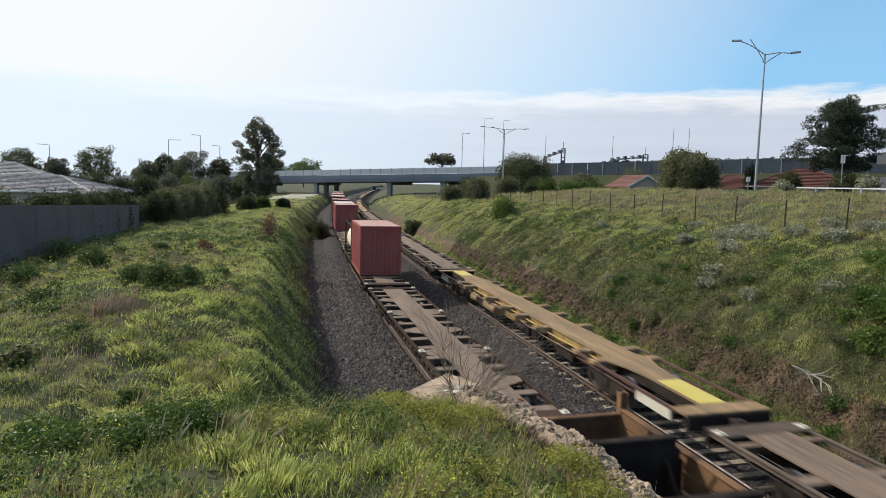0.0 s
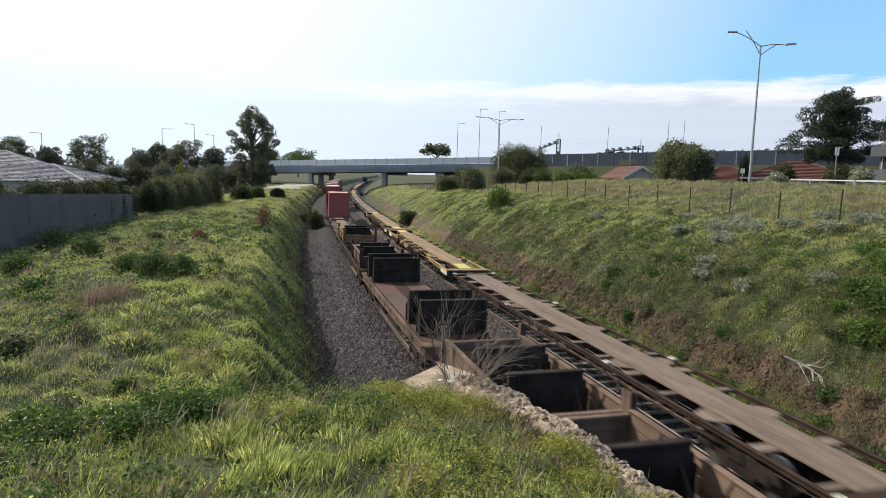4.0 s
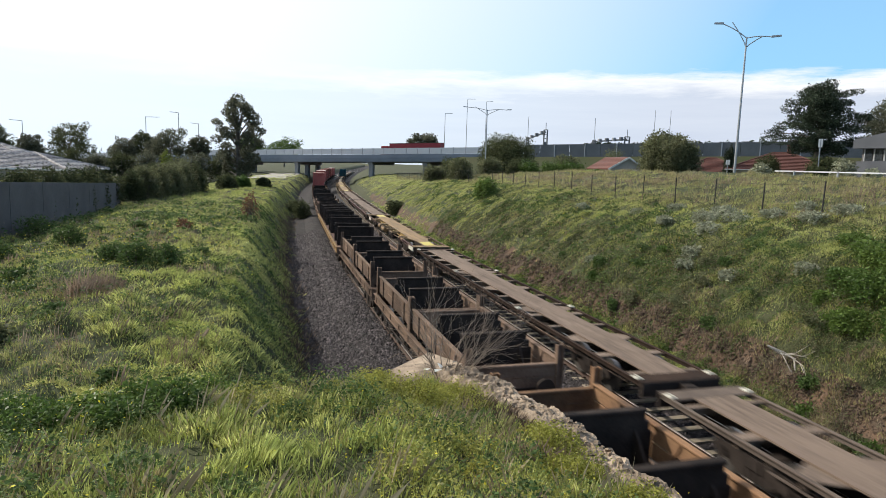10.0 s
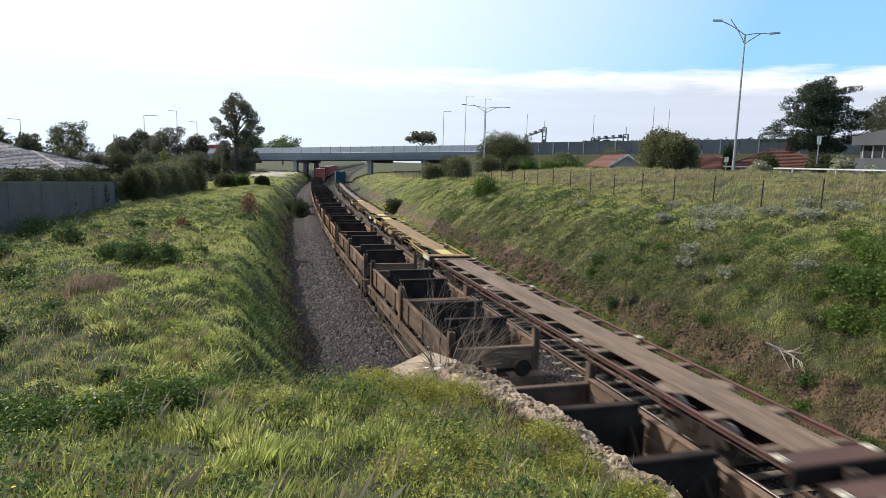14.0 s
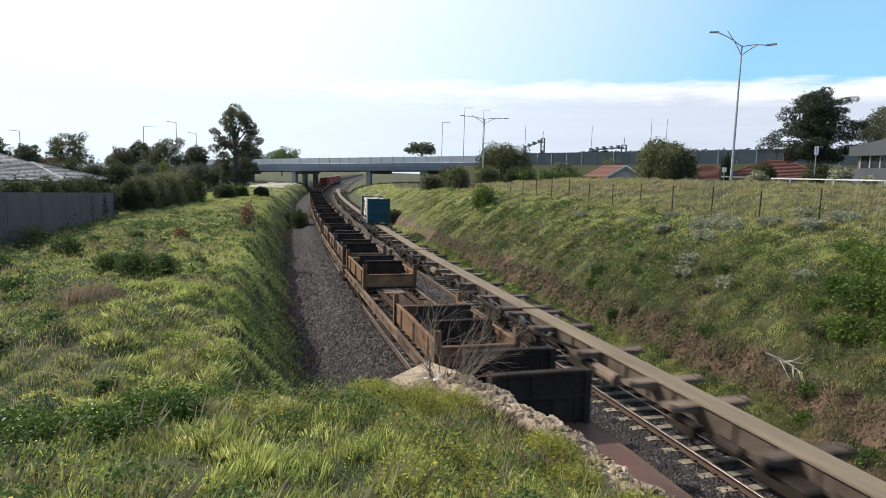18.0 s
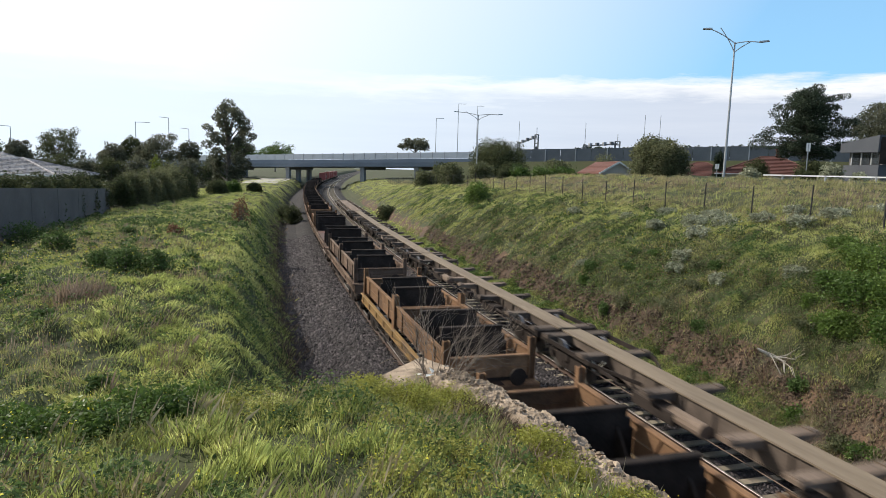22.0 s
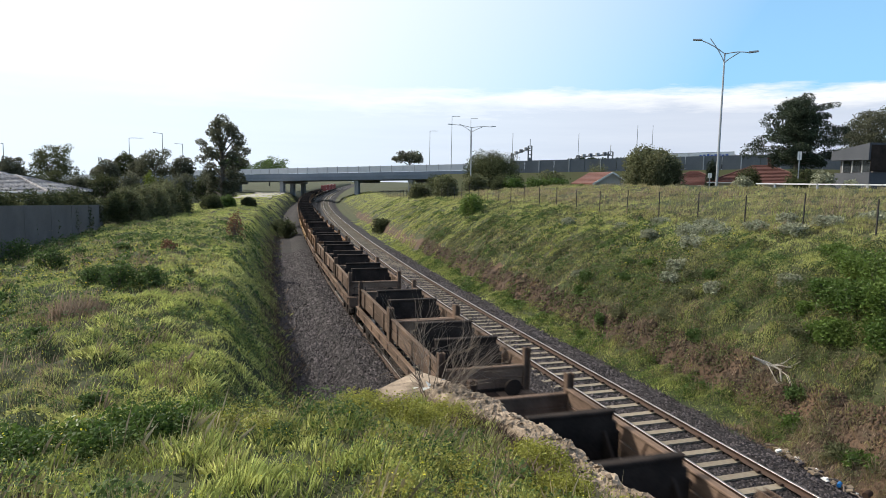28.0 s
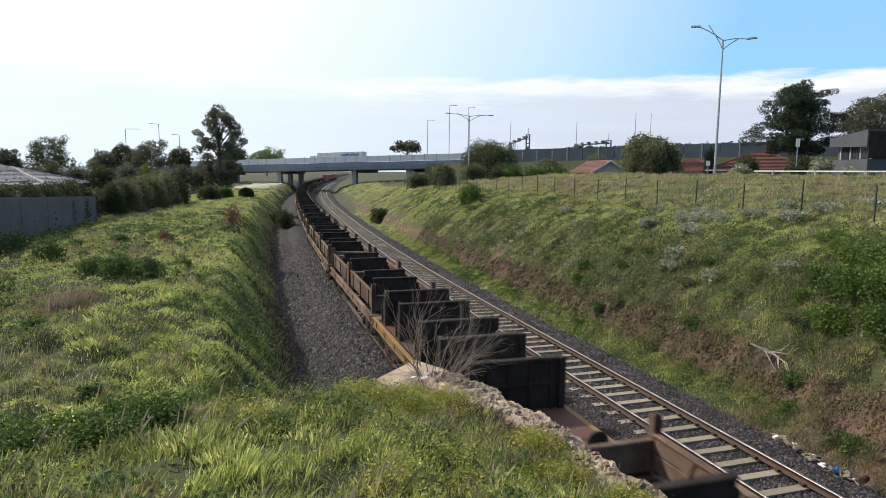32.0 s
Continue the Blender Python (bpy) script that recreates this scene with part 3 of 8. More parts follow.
for k in range(170):
    y = rub.uniform(2.5, 10.3)
    x = rub.uniform(3.0, 3.45)
    s = rub.uniform(0.012, 0.042)
    o = new("rubble_piece", chunk_me)
    o.parent = wall_ob
    o.matrix_basis = Matrix.LocRotScale((x, y, wall_top(y) + 0.02 + 0.03 * rub.random()), Euler(rub.uniform(-0.6, 0.6, 3) + np.array([0, 0, rub.uniform(0, 6)])), (s, s * rub.uniform(0.7, 1.4), s * rub.uniform(0.5, 0.9)))
# the sloping slab that closes the wall's end
slab = Mesh()
slab.prism([(2.2, 11.0), (2.4, 9.9), (3.1, 9.8), (3.5, 10.7), (3.15, 11.8)], 1.2, 2.84, "z")
slab.v = [(x, y, z - (0.05 * (y - 10.5) + 0.1 * (3.1 - x) if z > 2 else 0)) for x, y, z in slab.v]
tagged(part("concrete_slab", slab, M_OLDWALL), "tilted worn concrete slab at the wall's end", "concrete slab")


# ---------------------------------------------------------------- wagons
def wheel_mesh():
    m = Mesh()
    m.mat = 1
    m.tube([(-0.07, 0, 0), (0.06, 0, 0)], 0.46, 20, False)
    m.mat = 0
    m.tube([(-0.065, 0, 0), (-0.06, 0, 0), (-0.02, 0, 0), (0.02, 0, 0), (0.055, 0, 0), (0.06, 0, 0)], [0.46, 0.4, 0.37, 0.12, 0.12, 0.05], 20)
    m.tube([(0.065, 0, 0), (0.03, 0, 0), (0.03, 0, 0)], [0.46, 0.4, 0.1], 20, False)
    m.tube([(-0.075, 0, 0), (-0.1, 0, 0)], 0.49, 20)
    return m.data("wheel", M_WHEEL, M_TREAD)


WHEEL = wheel_mesh()


def bogie_mesh():
    m = Mesh()
    for sx in (-1, 1):
        x = sx * 0.98
        m.prism([(-1.25, 0.5), (-1.05, 0.36), (-0.72, 0.36), (-0.45, 0.2), (0.45, 0.2), (0.72, 0.36), (1.05, 0.36), (1.25, 0.5), (1.15, 0.64), (0.6, 0.72), (-0.6, 0.72), (-1.15, 0.64)],
                x - 0.07, x + 0.07, "x")
        for o in (-0.9, 0.9):
            m.tube([(x - sx * 0.1, o, 0.46), (x + sx * 0.14, o, 0.46)], 0.13, 10)
        for o in (-0.16, 0, 0.16):
            m.tube([(x + sx * 0.02, o, 0.24), (x + sx * 0.02, o, 0.5)], 0.07, 8)
    m.box(-1.1, 1.1, -0.2, 0.2, 0.45, 0.68)
    for o in (-0.9, 0.9):
        m.tube([(-0.75, o, 0.46), (0.75, o, 0.46)], 0.08, 8)
        m.box(-0.9, 0.9, o * 0.45 - 0.05, o * 0.45 + 0.05, 0.3, 0.42)
    return m.data("bogie", M_DARK)


BOGIE = bogie_mesh()


def add_bogie(wagon, y):
    b = part("bogie", BOGIE, None, wagon, "sooty cast steel bogie")
    b.location = (0, y, 0)
    for sx in (-1, 1):
        for o in (-0.9, 0.9):
            w = part("wheel", WHEEL, None, b)
            w.location = (sx * 0.755, o, 0.46)
            if sx > 0:
                w.rotation_euler = (0, 0, math.pi)


def coupler(wagon, y, d):
    m = Mesh()
    m.box(-0.09, 0.09, min(y, y + d * 0.35), max(y, y + d * 0.35), 0.72, 0.92)
    m.box(-0.17, 0.17, min(y + d * 0.3, y + d * 0.52), max(y + d * 0.3, y + d * 0.52), 0.67, 0.97, 0.04)
    m.tube([(0.35, y, 0.85), (0.38, y + d * 0.25, 0.55), (0.25, y + d * 0.5, 0.45)], 0.03, 6)
    part("coupler", m, M_DARK, wagon)


def undergear(w, h):
    """Brake rigging and boxes hung below the frame, all in dark steel."""
    for y, a, b, name in ((-h * 0.42, 0.5, 0.7, "valve_box"), (-h * 0.12, 0.3, 0.45, "brake_lever"), (h * 0.38, 0.42, 0.9, "tool_box")):
        m = Mesh()
        m.box(-0.95, -0.95 + a, y - b, y + b, 0.38, 0.72, 0.03)
        m.bar((-0.9, y - b - 0.5, 0.6), (-0.7, y - b, 0.5), 0.04, 0.04)
        m.bar((-0.9, y + b, 0.5), (-0.6, y + b + 1.2, 0.45), 0.03, 0.03)
        part(name, m, M_DARK, w)
    for s in (-1, 1):
        m = Mesh()
        m.tube([(-0.55, s * (h - 5.0), 0.6), (-0.5, s * (h - 4.0), 0.4), (-0.45, s * (h - 3.1), 0.5)], 0.03, 6)
        m.bar((-1.0, s * (h - 4.6), 0.75), (-1.0, s * (h - 1.2), 0.75), 0.04, 0.09)
        part("brake_rigging", m, M_DARK, w)


def ladder_wagon(plate, sill, label, plate_label, L=25.9, half=0.58, beam=0.055, beam_mat=None):
    """Skeletal container flat: walkway plate down the middle, two side sills and cross members with open bays between."""
    w = thing("container_flat_wagon", label, "railway wagon", "wagons of the passing container train")
    h = L / 2
    m = Mesh()
    m.box(-half, half, -h + 0.5, h - 0.5, 0.955, 1.0)
    part("walkway_plate", m, plate, w, plate_label)
    for y in (-h * 0.66, -h * 0.33, 0, h * 0.33, h * 0.66):
        m = Mesh()
        m.prism([(-0.5, y - 0.55), (0.5, y - 0.55), (1.1, y - 0.2), (1.1, y + 0.2), (0.5, y + 0.55), (-0.5, y + 0.55), (-1.1, y + 0.2), (-1.1, y - 0.2)], 0.93, 0.951, "z")
        part("gusset_plate", m, plate, w)
    for s in (-1, 1):
        m = Mesh()
        m.box(-1.22, 1.22, s * (h - 0.28) - 0.28, s * (h - 0.28) + 0.28, 0.95, 1.004)
        part("end_platform", m, sill, w)
    m = Mesh()
    m.prism([(-0.3, 0.95), (-0.3, 0.9), (-0.14, 0.88), (-0.14, 0.5), (0.14, 0.5), (0.14, 0.88), (0.3, 0.9), (0.3, 0.95)], -h + 0.1, h - 0.1)
    part("centre_sill", m, M_DARK, w)
    for s in (-1, 1):
        m = Mesh()
        x = s * 1.17
        m.box(x - 0.05, x + 0.05, -h, h, 0.94, 0.99, 0.01)
        m.box(x - 0.012, x + 0.012, -h, h, 0.84, 0.945)
        m.box(x - 0.03, x + 0.03, -h * 0.72, h * 0.72, 0.66, 0.69)
        for k in range(23):
            yy = -h * 0.72 + h * 1.44 * k / 22
            m.box(x - 0.03, x + 0.03, yy - 0.02, yy + 0.02, 0.69, 0.85)
        part("side_sill", m, sill, w)
    n = 15
    for i in range(n):
        y = -h + 0.9 + (L - 1.8) * i / (n - 1)
        wide = max(0.17 if i % 3 == 1 else 0.09, beam)
        m = Mesh()
        m.box(-1.15, 1.15, y - wide, y + wide, 0.9, 0.948)
        m.box(-1.12, 1.12, y - 0.02, y + 0.02, 0.7, 0.905)
        part("crossbeam", m, beam_mat or plate, w)
    for s in (-1, 1):
        for yy in (-h + 0.35, -h * 0.33, h * 0.33, h - 0.35):
            m = Mesh()
            m.box(s * 1.13 - 0.1, s * 1.13 + 0.1, yy - 0.12, yy + 0.12, 1.0, 1.03)
            m.box(s * 1.13 - 0.03, s * 1.13 + 0.03, yy - 0.05, yy + 0.05, 1.03, 1.07)
            part("container_lock", m, M_CASING, w)
        m = Mesh()
        m.box(-1.22, 1.22, s * h - 0.06, s * h + 0.06, 0.6, 0.99)
        part("end_beam", m, M_DARK, w)
        coupler(w, s * h, s)
        add_bogie(w, s * (h - 3.1))
    m = Mesh()
    m.tube([(-0.85, 1.2, 0.62), (-0.85, 2.6, 0.62)], 0.2, 12)
    part("brake_reservoir", m, M_DUST, w)
    m = Mesh()
    m.tube([(-1.0, -h + 1, 0.66), (-1.0, -4, 0.6), (-0.9, 4, 0.6), (-1.0, h - 1, 0.66)], 0.018, 6)
    part("brake_pipe", m, M_DUST, w)
    undergear(w, h)
    return w


def spine_wagon(paint, top, sill, label, L=25.9):
    """Spine flat: one deep box beam under a narrow top plate, bolsters across it, and open ends over the bogies."""
    w = thing("spine_wagon", label, "railway wagon", "wagons of the passing container train")
    h = L / 2
    m = Mesh()
    m.prism([(-0.6, 1.05), (-0.6, 1.0), (0.6, 1.0), (0.6, 1.05)], -h + 5.4, h - 5.4)
    for s in (-1, 1):
        flip = lambda pts: pts if s < 0 else pts[::-1]
        m.prism(flip([(-0.6, s * (h - 5.4)), (0.6, s * (h - 5.4)), (0.82, s * (h - 4.9)), (0.55, s * (h - 4.0)), (0.42, s * (h - 3.0)), (0.4, s * (h - 0.6)), (-0.4, s * (h - 0.6)), (-0.42, s * (h - 3.0)),
                      (-0.55, s * (h - 4.0)), (-0.82, s * (h - 4.9))]), 1.0, 1.05, "z")
    part("top_plate", m, top, w, "dusty walkway along the spine")
    m = Mesh()
    for sx in (-1, 1):
        x = sx * 0.52
        m.prism([(-h + 5.0, 0.9), (-h + 5.6, 0.6), (-h + 6.6, 0.42), (h - 6.6, 0.42), (h - 5.6, 0.6), (h - 5.0, 0.9), (h - 5.0, 1.0), (-h + 5.0, 1.0)], x - 0.015, x + 0.015, "x")
        m.box(x - 0.07, x + 0.07, -h + 6.6, h - 6.6, 0.39, 0.425)
        for k in range(9):
            y = -h + 7.0 + (L - 14.0) * k / 8
            m.box(min(x, x + sx * 0.05), max(x, x + sx * 0.05), y - 0.015, y + 0.015, 0.42, 0.98)
    m.box(-0.5, 0.5, -h + 6.0, h - 6.0, 0.425, 0.445)
    part("box_beam", m, paint, w)
    for s in (-1, 1):
        m = Mesh()
        m.box(-1.22, 1.22, min(s * h, s * (h - 0.62)), max(s * h, s * (h - 0.62)), 0.98, 1.05, 0.01)
        part("end_platform", m, top, w)
        m = Mesh()
        a, b = s * (h - 2.6), s * (h - 0.64)
        m.prism([(-0.36, min(a, b)), (0.36, min(a, b)), (0.36, max(a, b)), (-0.36, max(a, b))], 1.051, 1.058, "z")
        part("painted_end_panel", m, M_BRIGHT if paint is M_YELLOW else top, w, "bright yellow end panel" if paint is M_YELLOW else "")
        m = Mesh()
        m.box(-0.42, 0.42, min(s * (h - 0.3), s * (h - 5.4)), max(s * (h - 0.3), s * (h - 5.4)), 0.72, 0.99)
        part("draft_sill", m, M_DARK, w)
        for sx in (-1, 1):
            m = Mesh()
            m.bar((sx * 1.16, s * (h - 6.4), 0.98), (sx * 1.16, s * (h - 0.3), 0.98), 0.07, 0.07)
            m.bar((sx * 1.1, s * (h - 6.2), 0.8), (sx * 1.1, s * (h - 2.4), 0.76), 0.05, 0.05)
            for q in (2.6, 4.4, 6.2):
                m.bar((sx * 1.14, s * (h - q), 0.76), (sx * 1.14, s * (h - q), 0.98), 0.05, 0.05)
            part("end_side_bar", m, sill, w)
            if sx > 0:
                continue
            m = Mesh()
            m.box(sx * 1.13 - 0.02, sx * 1.13 + 0.02, min(s * (h - 0.75), s * (h - 2.4)), max(s * (h - 0.75), s * (h - 2.4)), 0.62, 0.93, 0.008)
            part("side_panel", m, M_CASING, w, "dirty white side panel")
        for y in (h - 6.2, h - 4.95, 3.2, 0.9):
            m = Mesh()
            yy = s * y
            m.prism([(-1.22, 1.03), (-1.22, 0.93), (-0.5, 0.72), (0.5, 0.72), (1.22, 0.93), (1.22, 1.03)], yy - 0.2, yy + 0.2)
            for sx in (-1, 1):
                m.tube([(sx * 1.0, yy, 1.02), (sx * 1.0, yy, 1.055)], 0.13, 10)
            part("bolster", m, top, w)
        m = Mesh()
        m.box(-1.2, 1.2, s * h - 0.05, s * h + 0.05, 0.62, 0.98)
        part("end_beam", m, M_DARK, w)
        coupler(w, s * h, s)
        add_bogie(w, s * (h - 4.3))
    for y0, y1, r_, nm in ((2.2, 3.9, 0.23, "air_tank"), (5.2, 6.2, 0.19, "air_tank"), (-1.6, -0.6, 0.16, "brake_cylinder")):
        m = Mesh()
        m.tube([(-0.86, y0, 0.58), (-0.86, y0 + 0.06, 0.58), (-0.86, y1 - 0.06, 0.58), (-0.86, y1, 0.58)], [r_ * 0.75, r_, r_, r_ * 0.75], 14)
        part(nm, m, top if nm == "air_tank" else M_DARK, w)
    m = Mesh()
    m.tube([(-0.85, -2.9, 0.45), (-0.85, -2.9, 0.95)], [0.3, 0.3], 14)
    part("hand_wheel_drum", m, M_DARK, w)
    for x, z, r_, q in ((-0.72, 0.9, 0.035, 5.2), (-0.8, 0.72, 0.022, 6.0), (-1.02, 0.84, 0.02, 5.0)):
        m = Mesh()
        m.tube([(x, -h + q, z), (x - 0.04, -h * 0.3, z - 0.05), (x, 0, z), (x - 0.03, h * 0.4, z - 0.04), (x, h - q, z)], r_, 6)
        part("pipe_run", m, paint if r_ > 0.03 else M_DUST, w)
    undergear(w, h)
    return w


def articulated_unit(top, label, L=20.1):
    """One platform of an articulated spine set; the sets ride on shared bogies at their ends."""
    w = thing("articulated_spine_wagon", label, "railway wagon", "wagons of the passing container train")
    h = L / 2
    m = Mesh()
    m.box(-0.36, 0.36, -h + 0.1, h - 0.1, 0.985, 1.03)
    part("top_plate", m, top, w, "dusty pale walkway along the spine")
    m = Mesh()
    for sx in (-1, 1):
        m.prism([(-h + 0.3, 0.7), (-h + 2.6, 0.66), (-h + 4.2, 0.4), (h - 4.2, 0.4), (h - 2.6, 0.66), (h - 0.3, 0.7), (h - 0.3, 0.985), (-h + 0.3, 0.985)], sx * 0.28 - 0.015, sx * 0.28 + 0.015, "x")
    m.box(-0.33, 0.33, -h + 4.2, h - 4.2, 0.38, 0.41)
    for k in range(11):
        y = -h + 4.4 + (L - 8.8) * k / 10
        for sx in (-1, 1):
            m.box(sx * 0.32 - 0.04, sx * 0.32 + 0.04, y - 0.02, y + 0.02, 0.41, 0.98)
    part("box_beam", m, M_SILL, w)
    m = Mesh()
    for y in (-h + 3.0, h - 3.6):
        m.tube([(-0.75, y, 0.95), (-0.95, y + 0.3, 0.6), (-0.8, y + 0.6, 0.9)], 0.022, 6)
    part("brake_hose", m, M_CASING, w)
    for y in (-h + 0.5, -h + 2.9, -h + 6.2, -0.9, 0.9, h - 6.2, h - 2.9, h - 0.5):
        m = Mesh()
        m.prism([(-1.22, 0.99), (-1.22, 0.9), (-0.38, 0.74), (0.38, 0.74), (1.22, 0.9), (1.22, 0.99)], y - 0.2, y + 0.2)
        for sx in (-1, 1):
            m.box(sx * 1.1 - 0.09, sx * 1.1 + 0.09, y - 0.12, y + 0.12, 0.99, 1.025)
        part("bolster", m, M_DUST if abs(y) < 1.5 else M_SILL, w)
    for s in (-1, 1):
        for sx in (-1, 1):
            m = Mesh()
            m.bar((sx * 1.16, s * (h - 3.4), 0.86), (sx * 1.16, s * (h - 0.3), 0.86), 0.06, 0.14)
            m.bar((sx * 1.16, s * (h - 3.4), 0.86), (sx * 0.4, s * (h - 5.0), 0.7), 0.05, 0.1)
            part("end_side_bar", m, M_DARK, w)
        m = Mesh()
        m.box(-1.18, 1.18, s * (h - 0.2) - 0.1, s * (h - 0.2) + 0.1, 0.75, 0.97)
        part("end_beam", m, M_DARK, w)
        coupler(w, s * h * 0.985, s)
        add_bogie(w, s * (h - 1.75))
    m = Mesh()
    m.tube([(-0.75, 2.0, 0.62), (-0.75, 3.2, 0.62)], 0.19, 12)
    part("air_tank", m, M_DUST, w)
    m = Mesh()
    m.tube([(-0.72, -3.0, 0.6), (-0.72, -2.2, 0.6)], 0.14, 10)
    part("brake_cylinder", m, M_DARK, w)
    m = Mesh()
    m.tube([(-1.05, -h + 1, 0.6), (-0.8, -4, 0.5), (-0.8, 4, 0.5), (-1.05, h - 1, 0.6)], 0.011, 6)
    part("brake_pipe", m, M_DUST, w)
    undergear(w, h)
    return w


DECK = 1.3           # deck height of the steel wagons


def cradle(w, y0, y1, steel, inner, label=""):
    """A coil cradle: two planks a side, low end walls, four corner posts and two stepped bulkheads; open below."""
    c = (y0 + y1) / 2
    hl = (y1 - y0) / 2
    m = Mesh()
    for y in (-hl + 0.1, -hl * 0.35, hl * 0.35, hl - 0.1):
        m.box(-1.08, 1.08, y - 0.06, y + 0.06, DECK, DECK + 0.09)
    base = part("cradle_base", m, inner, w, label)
    base.location = (0, c, 0)
    for s in (-1, 1):
        m = Mesh()
        x = s * 1.1
        m.box(x - 0.03, x + 0.03, -hl + 0.1, hl - 0.1, DECK + 0.1, 1.7, 0.01)
        m.box(x - 0.03, x + 0.03, -hl + 0.1, hl - 0.1, 1.725, 2.02, 0.01)
        m.box(x - 0.065, x + 0.065, -hl + 0.1, hl - 0.1, 2.0, 2.06, 0.015)
        for k in (-0.32, 0.0, 0.32):
            m.box(min(x + s * 0.03, x + s * 0.07), max(x + s * 0.03, x + s * 0.07), k * hl * 2 - 0.05, k * hl * 2 + 0.05, DECK + 0.08, 2.0)
            m.prism([(k * hl * 2 - 0.2, 2.0), (k * hl * 2 + 0.2, 2.0), (k * hl * 2, 1.6)], min(x - s * 0.03, x - s * 0.06), max(x - s * 0.03, x - s * 0.06), "x")
        part("side_wall", m, steel, base)
        m = Mesh()
        y = s * (hl - 0.1)
        m.box(-1.05, 1.05, y - 0.035, y + 0.035, DECK + 0.05, 1.62)
        m.box(-1.05, 1.05, y - 0.035, y + 0.035, 1.64, 1.9)
        m.box(-1.05, 1.05, y - 0.07, y + 0.07, 1.88, 1.95, 0.015)
        part("end_wall", m, steel, base)
        # the bulkheads' darker colour stands in for the shade between the walls
        m = Mesh()
        q = 0.62 if s > 0 else -1.38
        m.prism([(-1.02, DECK), (1.02, DECK), (1.02, 1.92), (0.95, 1.92), (0.95, 2.12), (0.86, 2.12), (0.86, 2.34), (-0.86, 2.34), (-0.86, 2.12), (-0.95, 2.12), (-0.95, 1.92), (-1.02, 1.92)],
                q - 0.05, q + 0.05)
        m.box(-0.88, 0.88, q - 0.09, q + 0.09, 2.29, 2.36, 0.015)
        m.prism([(q, DECK + 0.02), (q - 0.6, DECK + 0.02), (q, 2.05)], -0.72, -0.66, "x")
        m.prism([(q, DECK + 0.02), (q - 0.6, DECK + 0.02), (q, 2.05)], 0.66, 0.72, "x")
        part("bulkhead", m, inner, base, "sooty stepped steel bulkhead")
        for sy in (-1, 1):
            m = Mesh()
            yy = sy * (hl - 0.09)
            m.box(s * 1.13 - 0.08, s * 1.13 + 0.08, yy - 0.02, yy + 0.02, 1.0, 2.38)
            for q in (-1, 1):
                m.box(s * 1.13 + q * 0.07 - 0.015, s * 1.13 + q * 0.07 + 0.015, yy - 0.08, yy + 0.08, 1.0, 2.38)
            part("corner_post", m, steel, base)


def rack(w, y, inner, h=2.46):
    """A dark upright headboard across the deck, with ears at its ends and a foot behind it."""
    m = Mesh()
    m.box(-1.02, 1.02, -0.06, 0.06, DECK, h, 0.015)
    m.box(-1.04, 1.04, -0.1, 0.1, h - 0.09, h, 0.02)
    m.box(-1.04, 1.04, -0.1, 0.1, 1.85, 1.93, 0.02)
    for x in (-0.7, -0.2, 0.3, 0.8):
        m.box(x - 0.03, x + 0.03, -0.11, -0.05, DECK, h - 0.08)
    b = part("headboard", m, inner, w, "sooty upright steel headboard")
    b.location = (0, y, 0)
    for s in (-1, 1):
        m = Mesh()
        m.prism([(-0.1, DECK), (0.5, DECK), (0.46, h - 0.55), (0.26, h - 0.3), (0.24, h), (-0.1, h)], s * 1.06 - 0.03, s * 1.06 + 0.03, "x")
        m.box(s * 1.06 - 0.07, s * 1.06 + 0.07, -0.14, -0.04, DECK, h)
        m.box(s * 1.06 - 0.06, s * 1.06 + 0.06, 0.42, 0.5, DECK, h - 0.55)
        part("ear_plate", m, inner, b)


